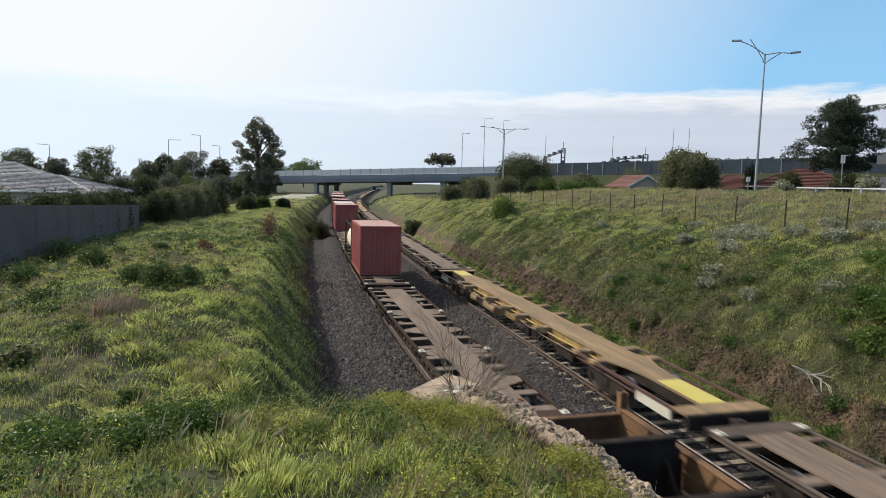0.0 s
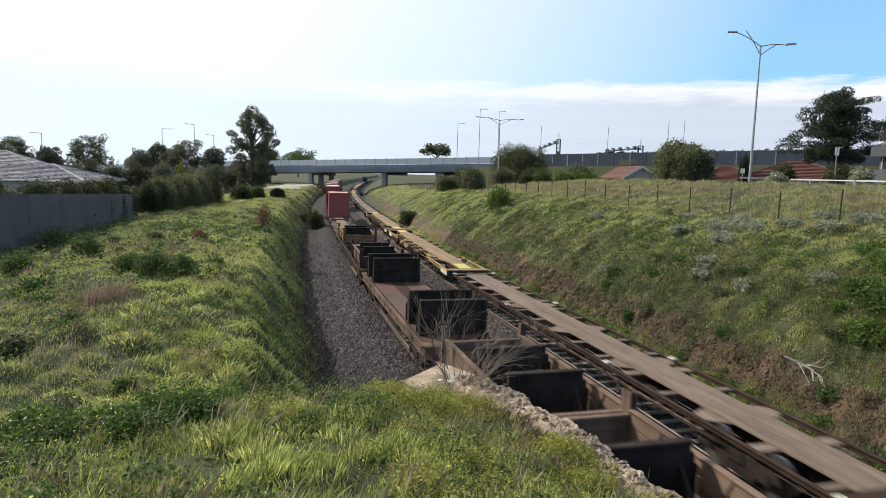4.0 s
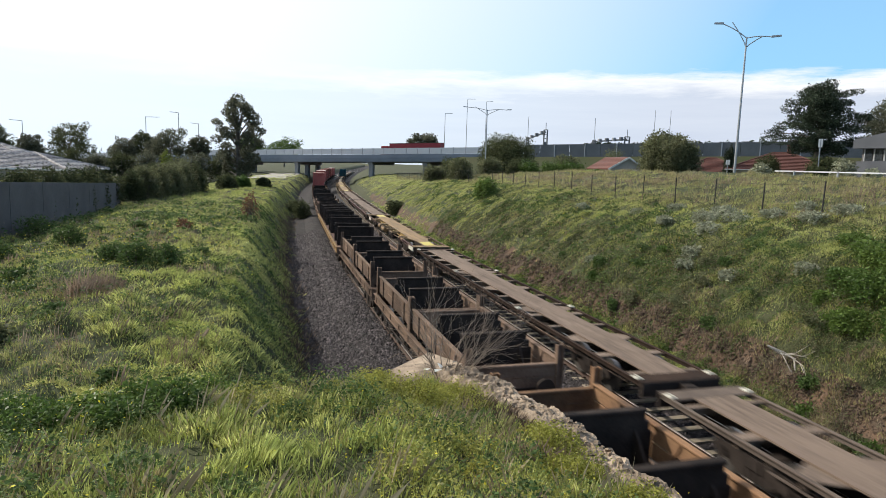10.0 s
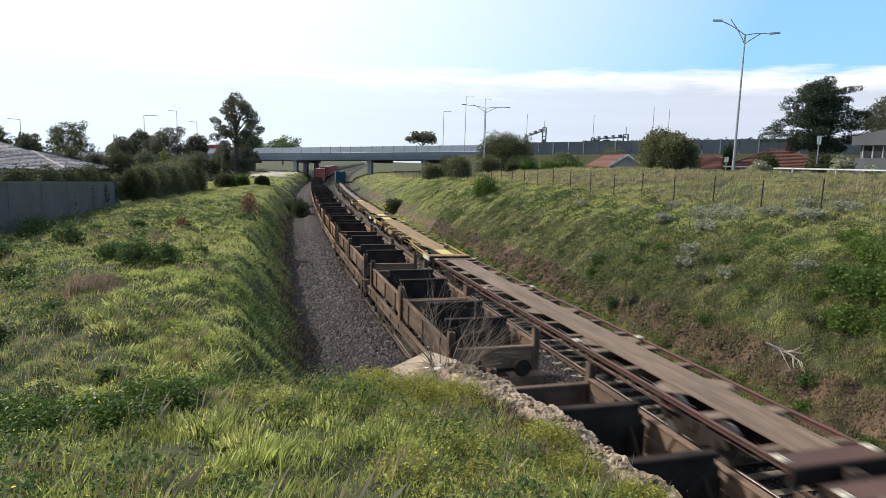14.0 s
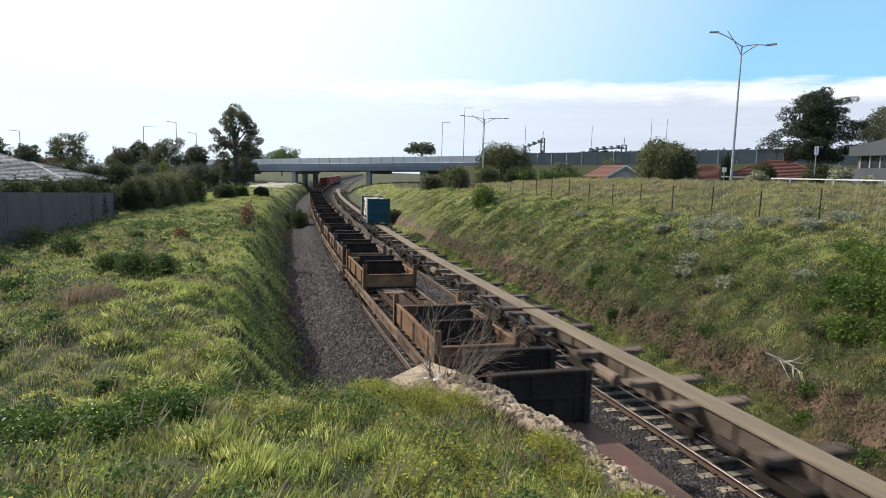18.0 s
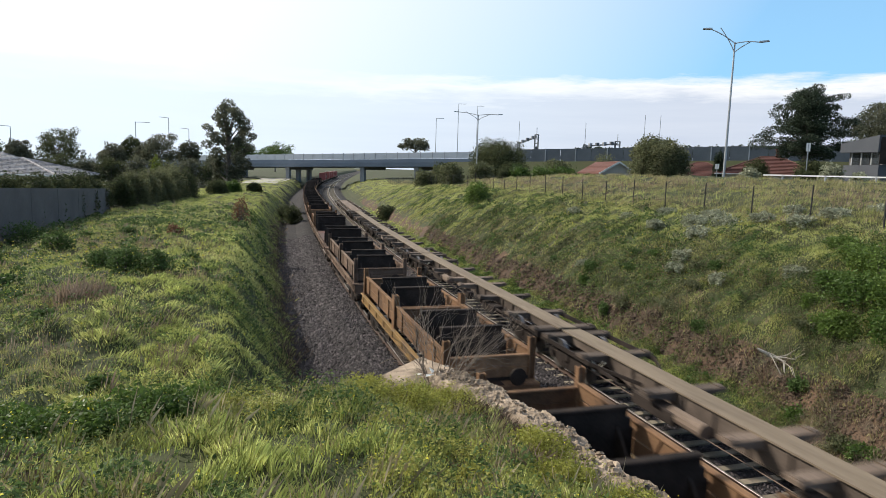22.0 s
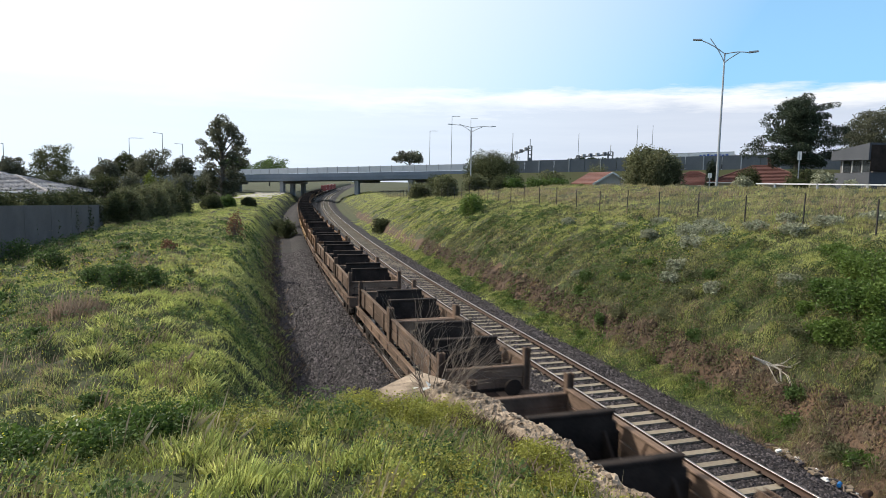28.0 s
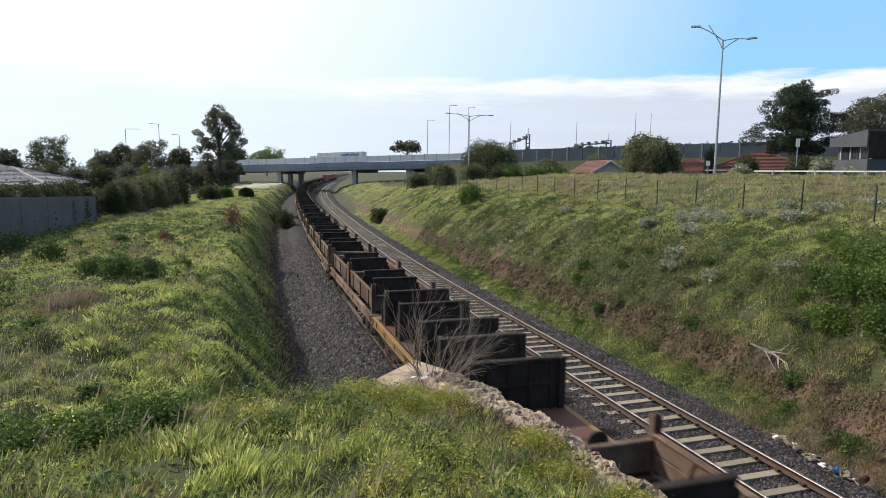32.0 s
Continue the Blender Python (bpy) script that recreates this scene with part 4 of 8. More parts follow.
def coil_frame(w, L, steel, sill):
    """Underframe of the steel wagons: centre sill, deep side sills, truss rods, end platforms and bogies."""
    h = L / 2
    m = Mesh()
    m.prism([(-0.3, DECK), (-0.3, DECK - 0.04), (-0.16, DECK - 0.06), (-0.16, 0.7), (0.16, 0.7), (0.16, DECK - 0.06), (0.3, DECK - 0.04), (0.3, DECK)], -h, h)
    part("centre_sill", m, M_RUST, w)
    for s in (-1, 1):
        m = Mesh()
        x = s * 1.21
        m.box(x - 0.02, x + 0.02, -h, h, 0.98, 1.27)
        m.box(x - 0.09, x + 0.05, -h, h, 1.25, 1.29, 0.01)
        m.box(x - 0.06, x + 0.06, -h, h, 0.95, 0.99)
        for k in range(int(L / 1.4) + 1):
            yy = -h + 0.3 + 1.4 * k
            m.box(min(x, x + s * 0.05), max(x, x + s * 0.05), yy - 0.015, yy + 0.015, 0.99, 1.25)
        part("side_sill", m, sill, w)
        m = Mesh()
        m.tube([(x + s * 0.03, -h * 0.62, 0.95), (x + s * 0.03, -h * 0.4, 0.7), (x + s * 0.03, h * 0.4, 0.7), (x + s * 0.03, h * 0.62, 0.95)], 0.03, 6)
        m.box(x - 0.02, x + 0.02, -h * 0.36, -h * 0.1, 0.62, 0.94)
        m.box(x - 0.02, x + 0.02, h * 0.08, h * 0.2, 0.66, 0.94)
        for k in range(-3, 4):
            m.box(x - 0.03, x + 0.05, k * h * 0.13 - 0.04, k * h * 0.13 + 0.04, 0.66, 0.96)
        part("tie_rail", m, M_DARK, w)
        m = Mesh()
        m.box(-1.22, 1.22, s * h - 0.08, s * h + 0.08, 0.85, 1.28)
        part("end_beam", m, steel, w)
        m = Mesh()
        m.box(-1.2, 1.2, min(s * h, s * (h - 0.5)), max(s * h, s * (h - 0.5)), 1.26, 1.295)
        part("end_platform", m, steel, w)
        m = Mesh()
        m.tube([(-1.0, s * (h + 0.06), 1.0), (-1.0, s * (h + 0.06), 1.75), (-0.5, s * (h + 0.06), 1.75), (-0.5, s * (h + 0.06), 1.0)], 0.018, 6)
        part("end_handrail", m, M_DARK, w)
        m = Mesh()
        m.tube([(0.62, s * (h + 0.04), 1.5), (0.62, s * (h + 0.09), 1.5)], 0.22, 14)
        part("hand_brake", m, M_DARK, w)
        coupler(w, s * h, s)
        add_bogie(w, s * (h - 1.75))


def skeleton_bay(w, y0, y1, steel, plank):
    """Open bay of a skeletal deck between the cradles: two inner beams and cross members."""
    for x in (-0.55, 0.55):
        m = Mesh()
        m.box(x - 0.13, x + 0.13, y0, y1, DECK - 0.03, DECK + 0.01)
        m.box(x - 0.02, x + 0.02, y0, y1, 0.95, DECK - 0.03)
        part("inner_beam", m, steel, w)
    m = Mesh()
    m.box(-0.42, 0.42, y1 - 1.1, y1, DECK + 0.012, DECK + 0.03)
    part("walkway_plate", m, plank, w)
    n = max(2, int((y1 - y0) / 0.95))
    for i in range(n + 1):
        y = y0 + (y1 - y0) * i / n
        m = Mesh()
        m.box(-1.15, 1.15, y - 0.07, y + 0.07, DECK - 0.09, DECK - 0.035)
        part("crossbeam", m, steel, w)


LEFT_GROUP = "wagons of the departing steel train"


def coil_wagon(steel, sill, label, cradles=2):
    half = 2.87 * cradles
    w = thing("coil_wagon", label, "railway wagon", LEFT_GROUP)
    coil_frame(w, 2 * half + 0.5, steel, sill)
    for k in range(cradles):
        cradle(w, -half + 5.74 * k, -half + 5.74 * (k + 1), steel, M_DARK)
    return w


def mixed_wagon(steel, sill, label, second=None):
    w = thing("coil_wagon", label, "railway wagon", LEFT_GROUP)
    coil_frame(w, 18.1, steel, sill)
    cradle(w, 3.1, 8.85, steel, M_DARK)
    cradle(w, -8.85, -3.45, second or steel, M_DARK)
    skeleton_bay(w, -3.35, 3.0, M_RUST, M_DUST)
    return w


def rack_wagon(steel, sill, ys, label, L=14.4):
    w = thing("rack_flat_wagon", label, "railway wagon", LEFT_GROUP)
    coil_frame(w, L, steel, sill)
    m = Mesh()
    m.box(-1.12, 1.12, -L / 2 + 0.55, L / 2 - 0.55, DECK - 0.03, DECK - 0.004)
    part("deck_plate", m, M_OXIDE, w, "bare rusty red deck plate")
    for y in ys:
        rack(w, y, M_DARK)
    return w


def box_container(paint, roof, length, height, label, at, group=""):
    c = thing("shipping_container", label, "shipping container", group)
    hl = length / 2
    for s in (-1, 1):
        m = Mesh()
        n = int(length / 0.28)
        pts = []
        for i in range(n):
            y = -hl + 0.08 + (length - 0.16) * i / n
            d = (length - 0.16) / n
            pts += [(s * 1.2, y), (s * 1.2, y + d * 0.35), (s * 1.165, y + d * 0.5), (s * 1.165, y + d * 0.85)]
        for (xa, ya), (xb, yb) in zip(pts[:-1], pts[1:]):
            m.add([(xa, ya, 0.1), (xb, yb, 0.1), (xb, yb, height - 0.1), (xa, ya, height - 0.1)], [(0, 1, 2, 3)])
        part("side_panel", m, paint, c)
        m = Mesh()
        rib = []
        for i in range(9):
            x = -1.1 + 0.245 * i
            rib += [(x, s * hl - s * 0.03), (x + 0.08, s * hl - s * 0.03), (x + 0.12, s * hl - s * 0.065), (x + 0.21, s * hl - s * 0.065)]
        m.prism(rib + [(1.1, s * hl - s * 0.03), (1.1, s * hl - s * 0.1), (-1.1, s * hl - s * 0.1)], 0.1, height - 0.1, "z")
        part("end_panel", m, paint, c)
        for sy in (-1, 1):
            m = Mesh()
            m.box(min(s * 1.219, s * 1.08), max(s * 1.219, s * 1.08), min(sy * hl, sy * (hl - 0.14)), max(sy * hl, sy * (hl - 0.14)), 0, height, 0.015)
            part("corner_post", m, paint, c)
        m = Mesh()
        for z in (0.0, height - 0.12):
            m.box(min(s * 1.21, s * 1.13), max(s * 1.21, s * 1.13), -hl, hl, z, z + 0.12)
            m.box(-1.1, 1.1, min(s * hl, s * (hl - 0.08)), max(s * hl, s * (hl - 0.08)), z, z + 0.12)
        part("rail_frame", m, paint, c)
    m = Mesh()
    ridge = [(-hl + 0.05, height - 0.08), (hl - 0.05, height - 0.08)]
    for i in range(int(length / 0.4) - 1, -1, -1):
        y = -hl + 0.1 + i * 0.4
        ridge += [(y + 0.32, height - 0.045), (y + 0.28, height - 0.012), (y + 0.06, height - 0.012), (y + 0.02, height - 0.045)]
    m.prism(ridge, -1.14, 1.14, "x")
    part("roof", m, roof, c)
    m = Mesh()
    m.box(-1.14, 1.14, -hl + 0.06, hl - 0.06, 0.03, 0.14)
    part("floor_pan", m, M_DARK, c)
    return c


def tank_container():
    c = thing("tank_container", "cream tank container in an open steel frame", "tank container")
    m = Mesh()
    m.tube([(0, -2.85, 1.25), (0, -2.7, 1.25), (0, -2.4, 1.25), (0, 2.4, 1.25), (0, 2.7, 1.25), (0, 2.85, 1.25)], [0.55, 0.9, 1.1, 1.1, 0.9, 0.55], 24)
    smooth(part("tank_shell", m, M_CREAM, c))
    for s in (-1, 1):
        m = Mesh()
        y = s * 2.98
        for x in (-1.17, 1.17):
            m.box(x - 0.05, x + 0.05, y - 0.05, y + 0.05, 0, 2.5)
            m.bar((x, y, 0.1), (0, y, 1.2), 0.06, 0.06)
            m.bar((x, y, 2.4), (0, y, 1.3), 0.06, 0.06)
        m.box(-1.2, 1.2, y - 0.05, y + 0.05, 0, 0.12)
        m.box(-1.2, 1.2, y - 0.05, y + 0.05, 2.4, 2.5)
        part("end_frame", m, M_DARK, c)
        m = Mesh()
        m.box(s * 1.17 - 0.04, s * 1.17 + 0.04, -2.95, 2.95, 0.0, 0.1)
        m.box(s * 1.17 - 0.04, s * 1.17 + 0.04, -2.95, 2.95, 2.42, 2.5)
        part("side_rail", m, M_DARK, c)
    m = Mesh()
    m.tube([(0, 0.2, 2.3), (0, 0.2, 2.46)], 0.3, 14)
    m.box(-0.35, 0.35, -2.4, 2.4, 2.34, 2.38)
    part("manway", m, M_STEEL, c)
    return c


def generator_set():
    """A generator between two tall ribbed end walls, with a white casing and orange cabinet doors."""
    c = thing("generator_container", "white generator set between dark teal ribbed end walls", "generator set")
    for s in (-1, 1):
        m = Mesh()
        y = s * 2.93
        sheet = [(y - s * 0.04, 2.55), (y - s * 0.04, 0.05), (y + s * 0.03, 0.05)]
        for i in range(12):
            z = 0.16 + i * 0.2
            sheet += [(y + s * 0.03, z), (y + s * 0.085, z + 0.04), (y + s * 0.085, z + 0.1), (y + s * 0.03, z + 0.14)]
        m.prism(sheet + [(y + s * 0.03, 2.55)], -1.13, 1.13, "x")
        part("end_wall", m, M_TEAL, c, "dark teal ribbed steel end wall")
        for x in (-1, 1):
            m = Mesh()
            m.box(x * 1.16 - 0.055, x * 1.16 + 0.055, y - 0.09, y + 0.09, 0, 2.6, 0.012)
            part("corner_post", m, M_CASING if x < 0 else M_TEAL, c)
        m = Mesh()
        m.box(s * 1.17 - 0.05, s * 1.17 + 0.05, -2.9, 2.9, 0.0, 0.14)
        for q in (-2.8, 2.8):
            m.box(s * 1.1 - 0.09, s * 1.1 + 0.09, q - 0.1, q + 0.1, -0.12, 0.0)
        for k in range(6):
            m.box(s * 1.2 - 0.01, s * 1.2 + 0.04, -2.4 + k * 0.95, -2.2 + k * 0.95, 0.14, 0.3)
        part("base_rail", m, M_TEAL, c)
    m = Mesh()
    m.box(-0.98, 0.98, -2.86, 2.2, 0.62, 2.38, 0.04)
    m.box(-1.0, 1.0, -2.86, 2.25, 2.38, 2.44, 0.02)
    casing = part("casing", m, M_CASING, c, "off-white generator casing")
    m = Mesh()
    for y, a in ((0.9, 0.3), (-0.6, 0.2), (1.6, 0.16)):
        m.tube([(0.25, y, 2.44), (0.25, y, 2.52)], a, 14)
    part("exhaust_cap", m, M_CASING, casing)
    m = Mesh()
    for y in (-1.3, -0.3, 0.7, 1.7):
        m.box(-0.9, 0.9, y - 0.08, y + 0.08, 0.14, 0.62)
    m.box(-0.75, 0.75, -1.6, 2.1, 0.22, 0.6, 0.04)
    part("engine_block", m, M_DARK, c)
    m = Mesh()
    m.tube([(-1.02, 0.2, 1.35), (-1.1, 0.0, 0.95), (-1.1, -0.3, 0.75), (-1.1, -0.9, 0.7)], 0.09, 8)
    m.tube([(-1.0, 0.9, 0.7), (-1.08, 0.9, 0.35), (-1.08, 0.2, 0.25), (-1.08, -1.2, 0.3)], 0.05, 6)
    part("hose", m, M_CASING, c, "pale flexible hose")
    m = Mesh()
    for k in range(9):
        m.box(-1.12, -1.0, -1.3 + k * 0.45, -1.12 + k * 0.45, 0.14, 0.24 + 0.08 * (k % 3))
    part("fittings", m, M_STEEL, c)
    for a, b, z0, z1 in ((-2.74, -2.12, 0.5, 1.18), (-2.1, -1.48, 0.5, 1.18), (-2.74, -2.12, 1.2, 2.12), (-2.1, -1.48, 1.2, 2.12)):
        m = Mesh()
        m.box(-1.08, -0.985, a, b, z0, z1, 0.012)
        d = part("cabinet_door", m, M_ORANGE, c, "orange cabinet door")
        m = Mesh()
        m.box(-1.1, -1.08, b - 0.12, b - 0.08, z0 + 0.3, z0 + 0.48)
        part("door_handle", m, M_STEEL, d)
    m = Mesh()
    m.prism([(-1.08, 2.14), (-0.985, 2.14), (-0.985, 2.26)], -2.76, -1.46)
    part("rain_hood", m, M_ORANGE, casing, "orange rain hood over the doors")
    for k in range(3):
        m = Mesh()
        m.box(-1.0, -0.975, 1.2, 1.9, 0.95 + k * 0.45, 1.3 + k * 0.45)
        part("vent_grille", m, M_BLACK, casing)
    m = Mesh()
    for k, (y, z) in enumerate(((-1.2, 2.15), (-0.9, 2.0), (-0.5, 2.12), (0.0, 2.05), (0.4, 1.7), (0.7, 2.1))):
        m.box(-0.99, -0.978, y - 0.06, y + 0.06, z - 0.05, z + 0.05)
    part("warning_plates", m, M_DARK, casing)
    return c


RIGHT_V, LEFT_V = -21.2, 10.1
moving = []          # thing, x of its track, s at 0 s, speed, half wheelbase, height


def put(ob, x0, s, v, half, z=0.0):
    moving.append((ob, x0, s, v, half, z))
    return ob


def proto(maker, *args):
    made = {}

    def get():
        if "first" not in made:
            made["first"] = maker(*args)
            return made["first"]
        return copy_thing(made["first"], Matrix())
    return get


ladder_grey = proto(ladder_wagon, M_DUST, M_SILL, "empty skeletal container flat with a dusty brown walkway", "dusty brown walkway plate")
ladder_dark = proto(ladder_wagon, M_DUST, M_RUST, "empty skeletal container flat, dark rusted sills", "dusty brown walkway plate")
ladder_red = proto(ladder_wagon, M_DUST, M_OXIDE, "empty skeletal container flat with faded red sills", "dusty brown walkway plate")
spine_yellow = proto(spine_wagon, M_YELLOW, M_SPINETOP, M_OXIDE, "empty yellow spine wagon with dusty tan top")
spine_plain = proto(spine_wagon, M_YELLOW, M_SPINETOP, M_YELLOW, "empty weathered yellow spine wagon, tan top")
unit_grey = proto(articulated_unit, M_TAN, "empty articulated spine wagon with pale dusty top")
B0, PITCH = 12.6, 26.62
kinds = [ladder_grey, spine_yellow, ladder_grey, ladder_grey, ladder_dark, spine_plain, spine_yellow, ladder_dark, ladder_grey, ladder_dark, spine_yellow, ladder_red, ladder_red, spine_plain, spine_yellow]
for k, make in enumerate(kinds):
    put(make(), X_RIGHT, B0 + PITCH * (k - 0.5), RIGHT_V, 9.8)
for k in range(8):
    put(unit_grey(), X_RIGHT, 385.3 + 20.17 * (k + 0.5), RIGHT_V, 8.2)
put(ladder_grey(), X_RIGHT, 546.7 + 13.2, RIGHT_V, 9.8)
put(generator_set(), X_RIGHT, 447.2 + 3.0, RIGHT_V, 2.5, 1.15)

coil_rust = proto(coil_wagon, M_RUSTB, M_RUSTB, "empty rusted coil wagon with plank sides and dark bulkheads")
coil_orange = proto(coil_wagon, M_RUSTO, M_RUSTB, "empty orange-rusted coil wagon with dark bulkheads")
coil_sill = proto(coil_wagon, M_RUSTO, M_OCHRE, "empty coil wagon with a worn ochre side sill")
coil_long = proto(coil_wagon, M_RUSTB, M_RUSTB, "long rusted coil wagon with three empty cradles", 3)
mixed_rust = proto(mixed_wagon, M_RUSTO, M_RUSTB, "rusted coil wagon with two cradles and an open bay")
mixed_dark = proto(mixed_wagon, M_RUSTO, M_RUST, "coil wagon with one tan and one dark red cradle", M_OXIDE)
rack_rust = proto(rack_wagon, M_RUSTB, M_RUSTB, (5.9, 4.2, -4.2, -5.95), "rusty flat wagon with dark upright headboards")
rack_yellow = proto(rack_wagon, M_RUSTB, M_OCHRE, (11.1, 9.1, 7.2, 5.1, 3.0, 1.0, -3.0, -5.0, -9.4, -11.7), "long flat wagon with a worn ochre sill and dark headboards", 25.4)
rack_short = proto(rack_wagon, M_RUSTB, M_OCHRE, (4.7, 2.6, 0.2, -1.6, -3.7), "flat wagon with a worn ochre sill and five dark headboards", 12.0)
flat_left = proto(ladder_wagon, M_DUST, M_RUST, "skeletal container flat with a wide dusty walkway", "wide dusty brown walkway plate", 19.3, 0.5, 0.17, M_DUST)


C0, LP = 13.0, 20.2
for s, make in ((2.45, mixed_dark), (-14.9, rack_rust), (-29.7, coil_rust), (-49.6, rack_yellow), (-69.35, coil_rust), (-82.2, coil_rust), (-95.2, coil_orange), (-108.1, coil_rust),
                (-121.3, coil_rust), (-138.3, coil_long), (-157.4, mixed_rust), (-174.3, rack_rust), (-188.3, coil_rust), (-202.3, coil_sill), (-216.1, coil_sill), (-229.8, coil_orange),
                (-246.0, coil_long), (-262.8, coil_rust), (-279.2, coil_long), (-295.0, coil_rust), (-307.2, rack_short), (-319.9, coil_rust), (-333.2, coil_orange), (-346.5, coil_rust)):
    put(make(), X_LEFT, s, LEFT_V, 4.2)
for k in range(8):
    ob = flat_left()
    ob["group"] = LEFT_GROUP
    put(ob, X_LEFT, C0 + LP * (k + 0.5), LEFT_V, 6.6)
red_box = proto(box_container, M_RED, M_REDTOP, 6.06, 2.9, "faded red shipping container on a flat wagon", None, "containers on the departing train")
pale_box = proto(box_container, M_RED, M_WHITE, 6.06, 2.9, "red shipping container with a bleached roof", None, "containers on the departing train")
for s, make in ((40.0, red_box), (74.2, red_box), (80.6, pale_box), (94.5, red_box), (114.0, pale_box), (120.4, red_box), (134.0, red_box), (140.4, red_box), (155.0, pale_box), (161.4, red_box)):
    put(make(), X_LEFT, s, LEFT_V, 2.5, 1.035)
put(tank_container(), X_LEFT, 46.6, LEFT_V, 2.5, 1.035)


# ---------------------------------------------------------------- materials of the surroundings
M_GRASS = leafy("lush meadow grass", ((0.25, 0.31, 0.07), (0.62, 0.63, 0.23)), 0.5, 0.45, 0.5, 0.35, (0.43, 0.41, 0.17), 0.35)
M_GRASSB = leafy("deep green grass", ((0.155, 0.21, 0.05), (0.38, 0.41, 0.13)), 0.5, 0.45, 0.45, 0.5, None, 0.35)
M_GRASSF = leafy("meadow grass seen from afar", ((0.27, 0.32, 0.08), (0.56, 0.56, 0.21)), 0.22, 0.5, 0.5, 0.35, (0.37, 0.37, 0.15), 0.25)
M_GRASSL = leafy("pale olive slope grass", ((0.33, 0.36, 0.11), (0.62, 0.62, 0.25)), 0.2, 0.5, 0.5, 0.35, (0.42, 0.39, 0.17), 0.25)
M_GRASSBF = leafy("deep green grass seen from afar", ((0.17, 0.22, 0.06), (0.34, 0.37, 0.125)), 0.22, 0.5, 0.45, 0.5, None, 0.25)
M_GRASS2 = leafy("olive and straw grass", ((0.2, 0.18, 0.075), (0.44, 0.37, 0.2)), 0.28, 0.5, 0.45, 0.5, (0.16, 0.19, 0.07), 0.4)
M_WEED = leafy("broad dark weeds", ((0.04, 0.08, 0.022), (0.13, 0.18, 0.06)), 0.45, 0.6, 0.4, 0.6, None, 0.12)
M_LEAFY = leafy("fresh small leaves", ((0.15, 0.19, 0.045), (0.36, 0.39, 0.12)), 0.25, 0.5, 0.45, 0.5, (0.2, 0.22, 0.08), 0.2)
M_DEAD = leafy("dark dead weeds", ((0.06, 0.045, 0.036), (0.17, 0.125, 0.095)), 0.4, 0.75, 0.3, 0.8)
M_STALK = leafy("dry brown weed stalks", ((0.17, 0.125, 0.09), (0.36, 0.27, 0.2)), 0.4, 0.7, 0.35, 0.8)
M_OLIVE = leafy("backlit olive shrub leaves", ((0.05, 0.065, 0.028), (0.22, 0.22, 0.12)), 0.45, 0.6, 0.5, 0.5)
M_YELLOWISH = leafy("yellow-green shrubby weeds", ((0.18, 0.195, 0.035), (0.42, 0.4, 0.1)), 0.4, 0.5, 0.45, 0.5)
M_STRAW = leafy("dry stalks", ((0.26, 0.21, 0.12), (0.42, 0.36, 0.24)), 0.3, 0.7, 0.2, 0.8)
M_SILVER = leafy("silvery grey-green leaves", ((0.16, 0.175, 0.11), (0.44, 0.45, 0.33)), 0.4, 0.7, 0.3, 0.8)
M_CREEPER = leafy("bright creeper leaves", ((0.055, 0.105, 0.02), (0.19, 0.25, 0.065)), 0.45, 0.4, 0.45, 0.5)
# lightened and greyed: the haze over far trees is put into the leaf colour
M_EUC = leafy("eucalypt leaves", ((0.055, 0.065, 0.043), (0.15, 0.153, 0.102)), 0.45, 0.6, 0.5, 0.4)
M_PINE = leafy("dark pine needles", ((0.018, 0.03, 0.018), (0.055, 0.072, 0.042)), 0.45, 0.6, 0.2, 0.4)
# raised a little too, so that haze is part of this leaf colour
M_BUSH = leafy("garden bush leaves", ((0.036, 0.048, 0.024), (0.115, 0.125, 0.06)), 0.4, 0.75, 0.5, 0.5, None, 0.08)
M_GRAVEL = material("pale gravel", ((0.3, 0.28, 0.25), (0.45, 0.42, 0.38)), 0.2, 4, 0.95, 0, 0.2, stain=(0.2, 0.19, 0.12), stain_scale=0.15)
M_DEADWOOD = material("bleached dead wood", ((0.4, 0.35, 0.29), (0.58, 0.53, 0.46)), 3.0, 40, 0.85, 0, 0.2)
M_HEDGE = leafy("bright hedge leaves", ((0.04, 0.085, 0.018), (0.13, 0.185, 0.045)), 0.4, 0.45, 0.4, 0.5)
M_CONIFER = leafy("yellow-green conifer", ((0.1, 0.13, 0.02), (0.17, 0.2, 0.04)), 0.3, 0.6, 0.3, 0.5)
M_RUSSET = leafy("russet dead leaves", ((0.14, 0.06, 0.035), (0.24, 0.12, 0.07)), 0.35, 0.7, 0.25, 0.6)
M_BARK = material("grey bark", ((0.07, 0.06, 0.05), (0.16, 0.14, 0.12)), 2.0, 25, 0.9, 0, 0.5, 0.02)
M_TWIG = material("bare pale twigs", ((0.13, 0.1, 0.078), (0.27, 0.215, 0.17)), 3.0, 40, 0.85, 0, 0.2)
M_BLOOM = leafy("yellow weed flowers", ((0.6, 0.52, 0.03), (0.75, 0.66, 0.06)), 0.2, 0.6, 0.3, 0.6)
# the pale specks paint the sun's glare on the tiles
M_TILE = material("weathered roof tiles", ((0.07, 0.062, 0.06), (0.62, 0.56, 0.53)), 3.2, 9, 0.4, 0, 0.6, 0.03, per_object=0.18, per_island=0.18)
M_TERRA = material("terracotta roof tiles", ((0.08, 0.033, 0.026), (0.135, 0.056, 0.043)), 0.6, 14, 0.75, 0, 0.3, 0.02, per_island=0.2, per_object=0.12)
M_BRICK = material("pale render", ((0.4, 0.36, 0.31), (0.52, 0.48, 0.42)), 0.8, 18, 0.85, 0, 0.1)
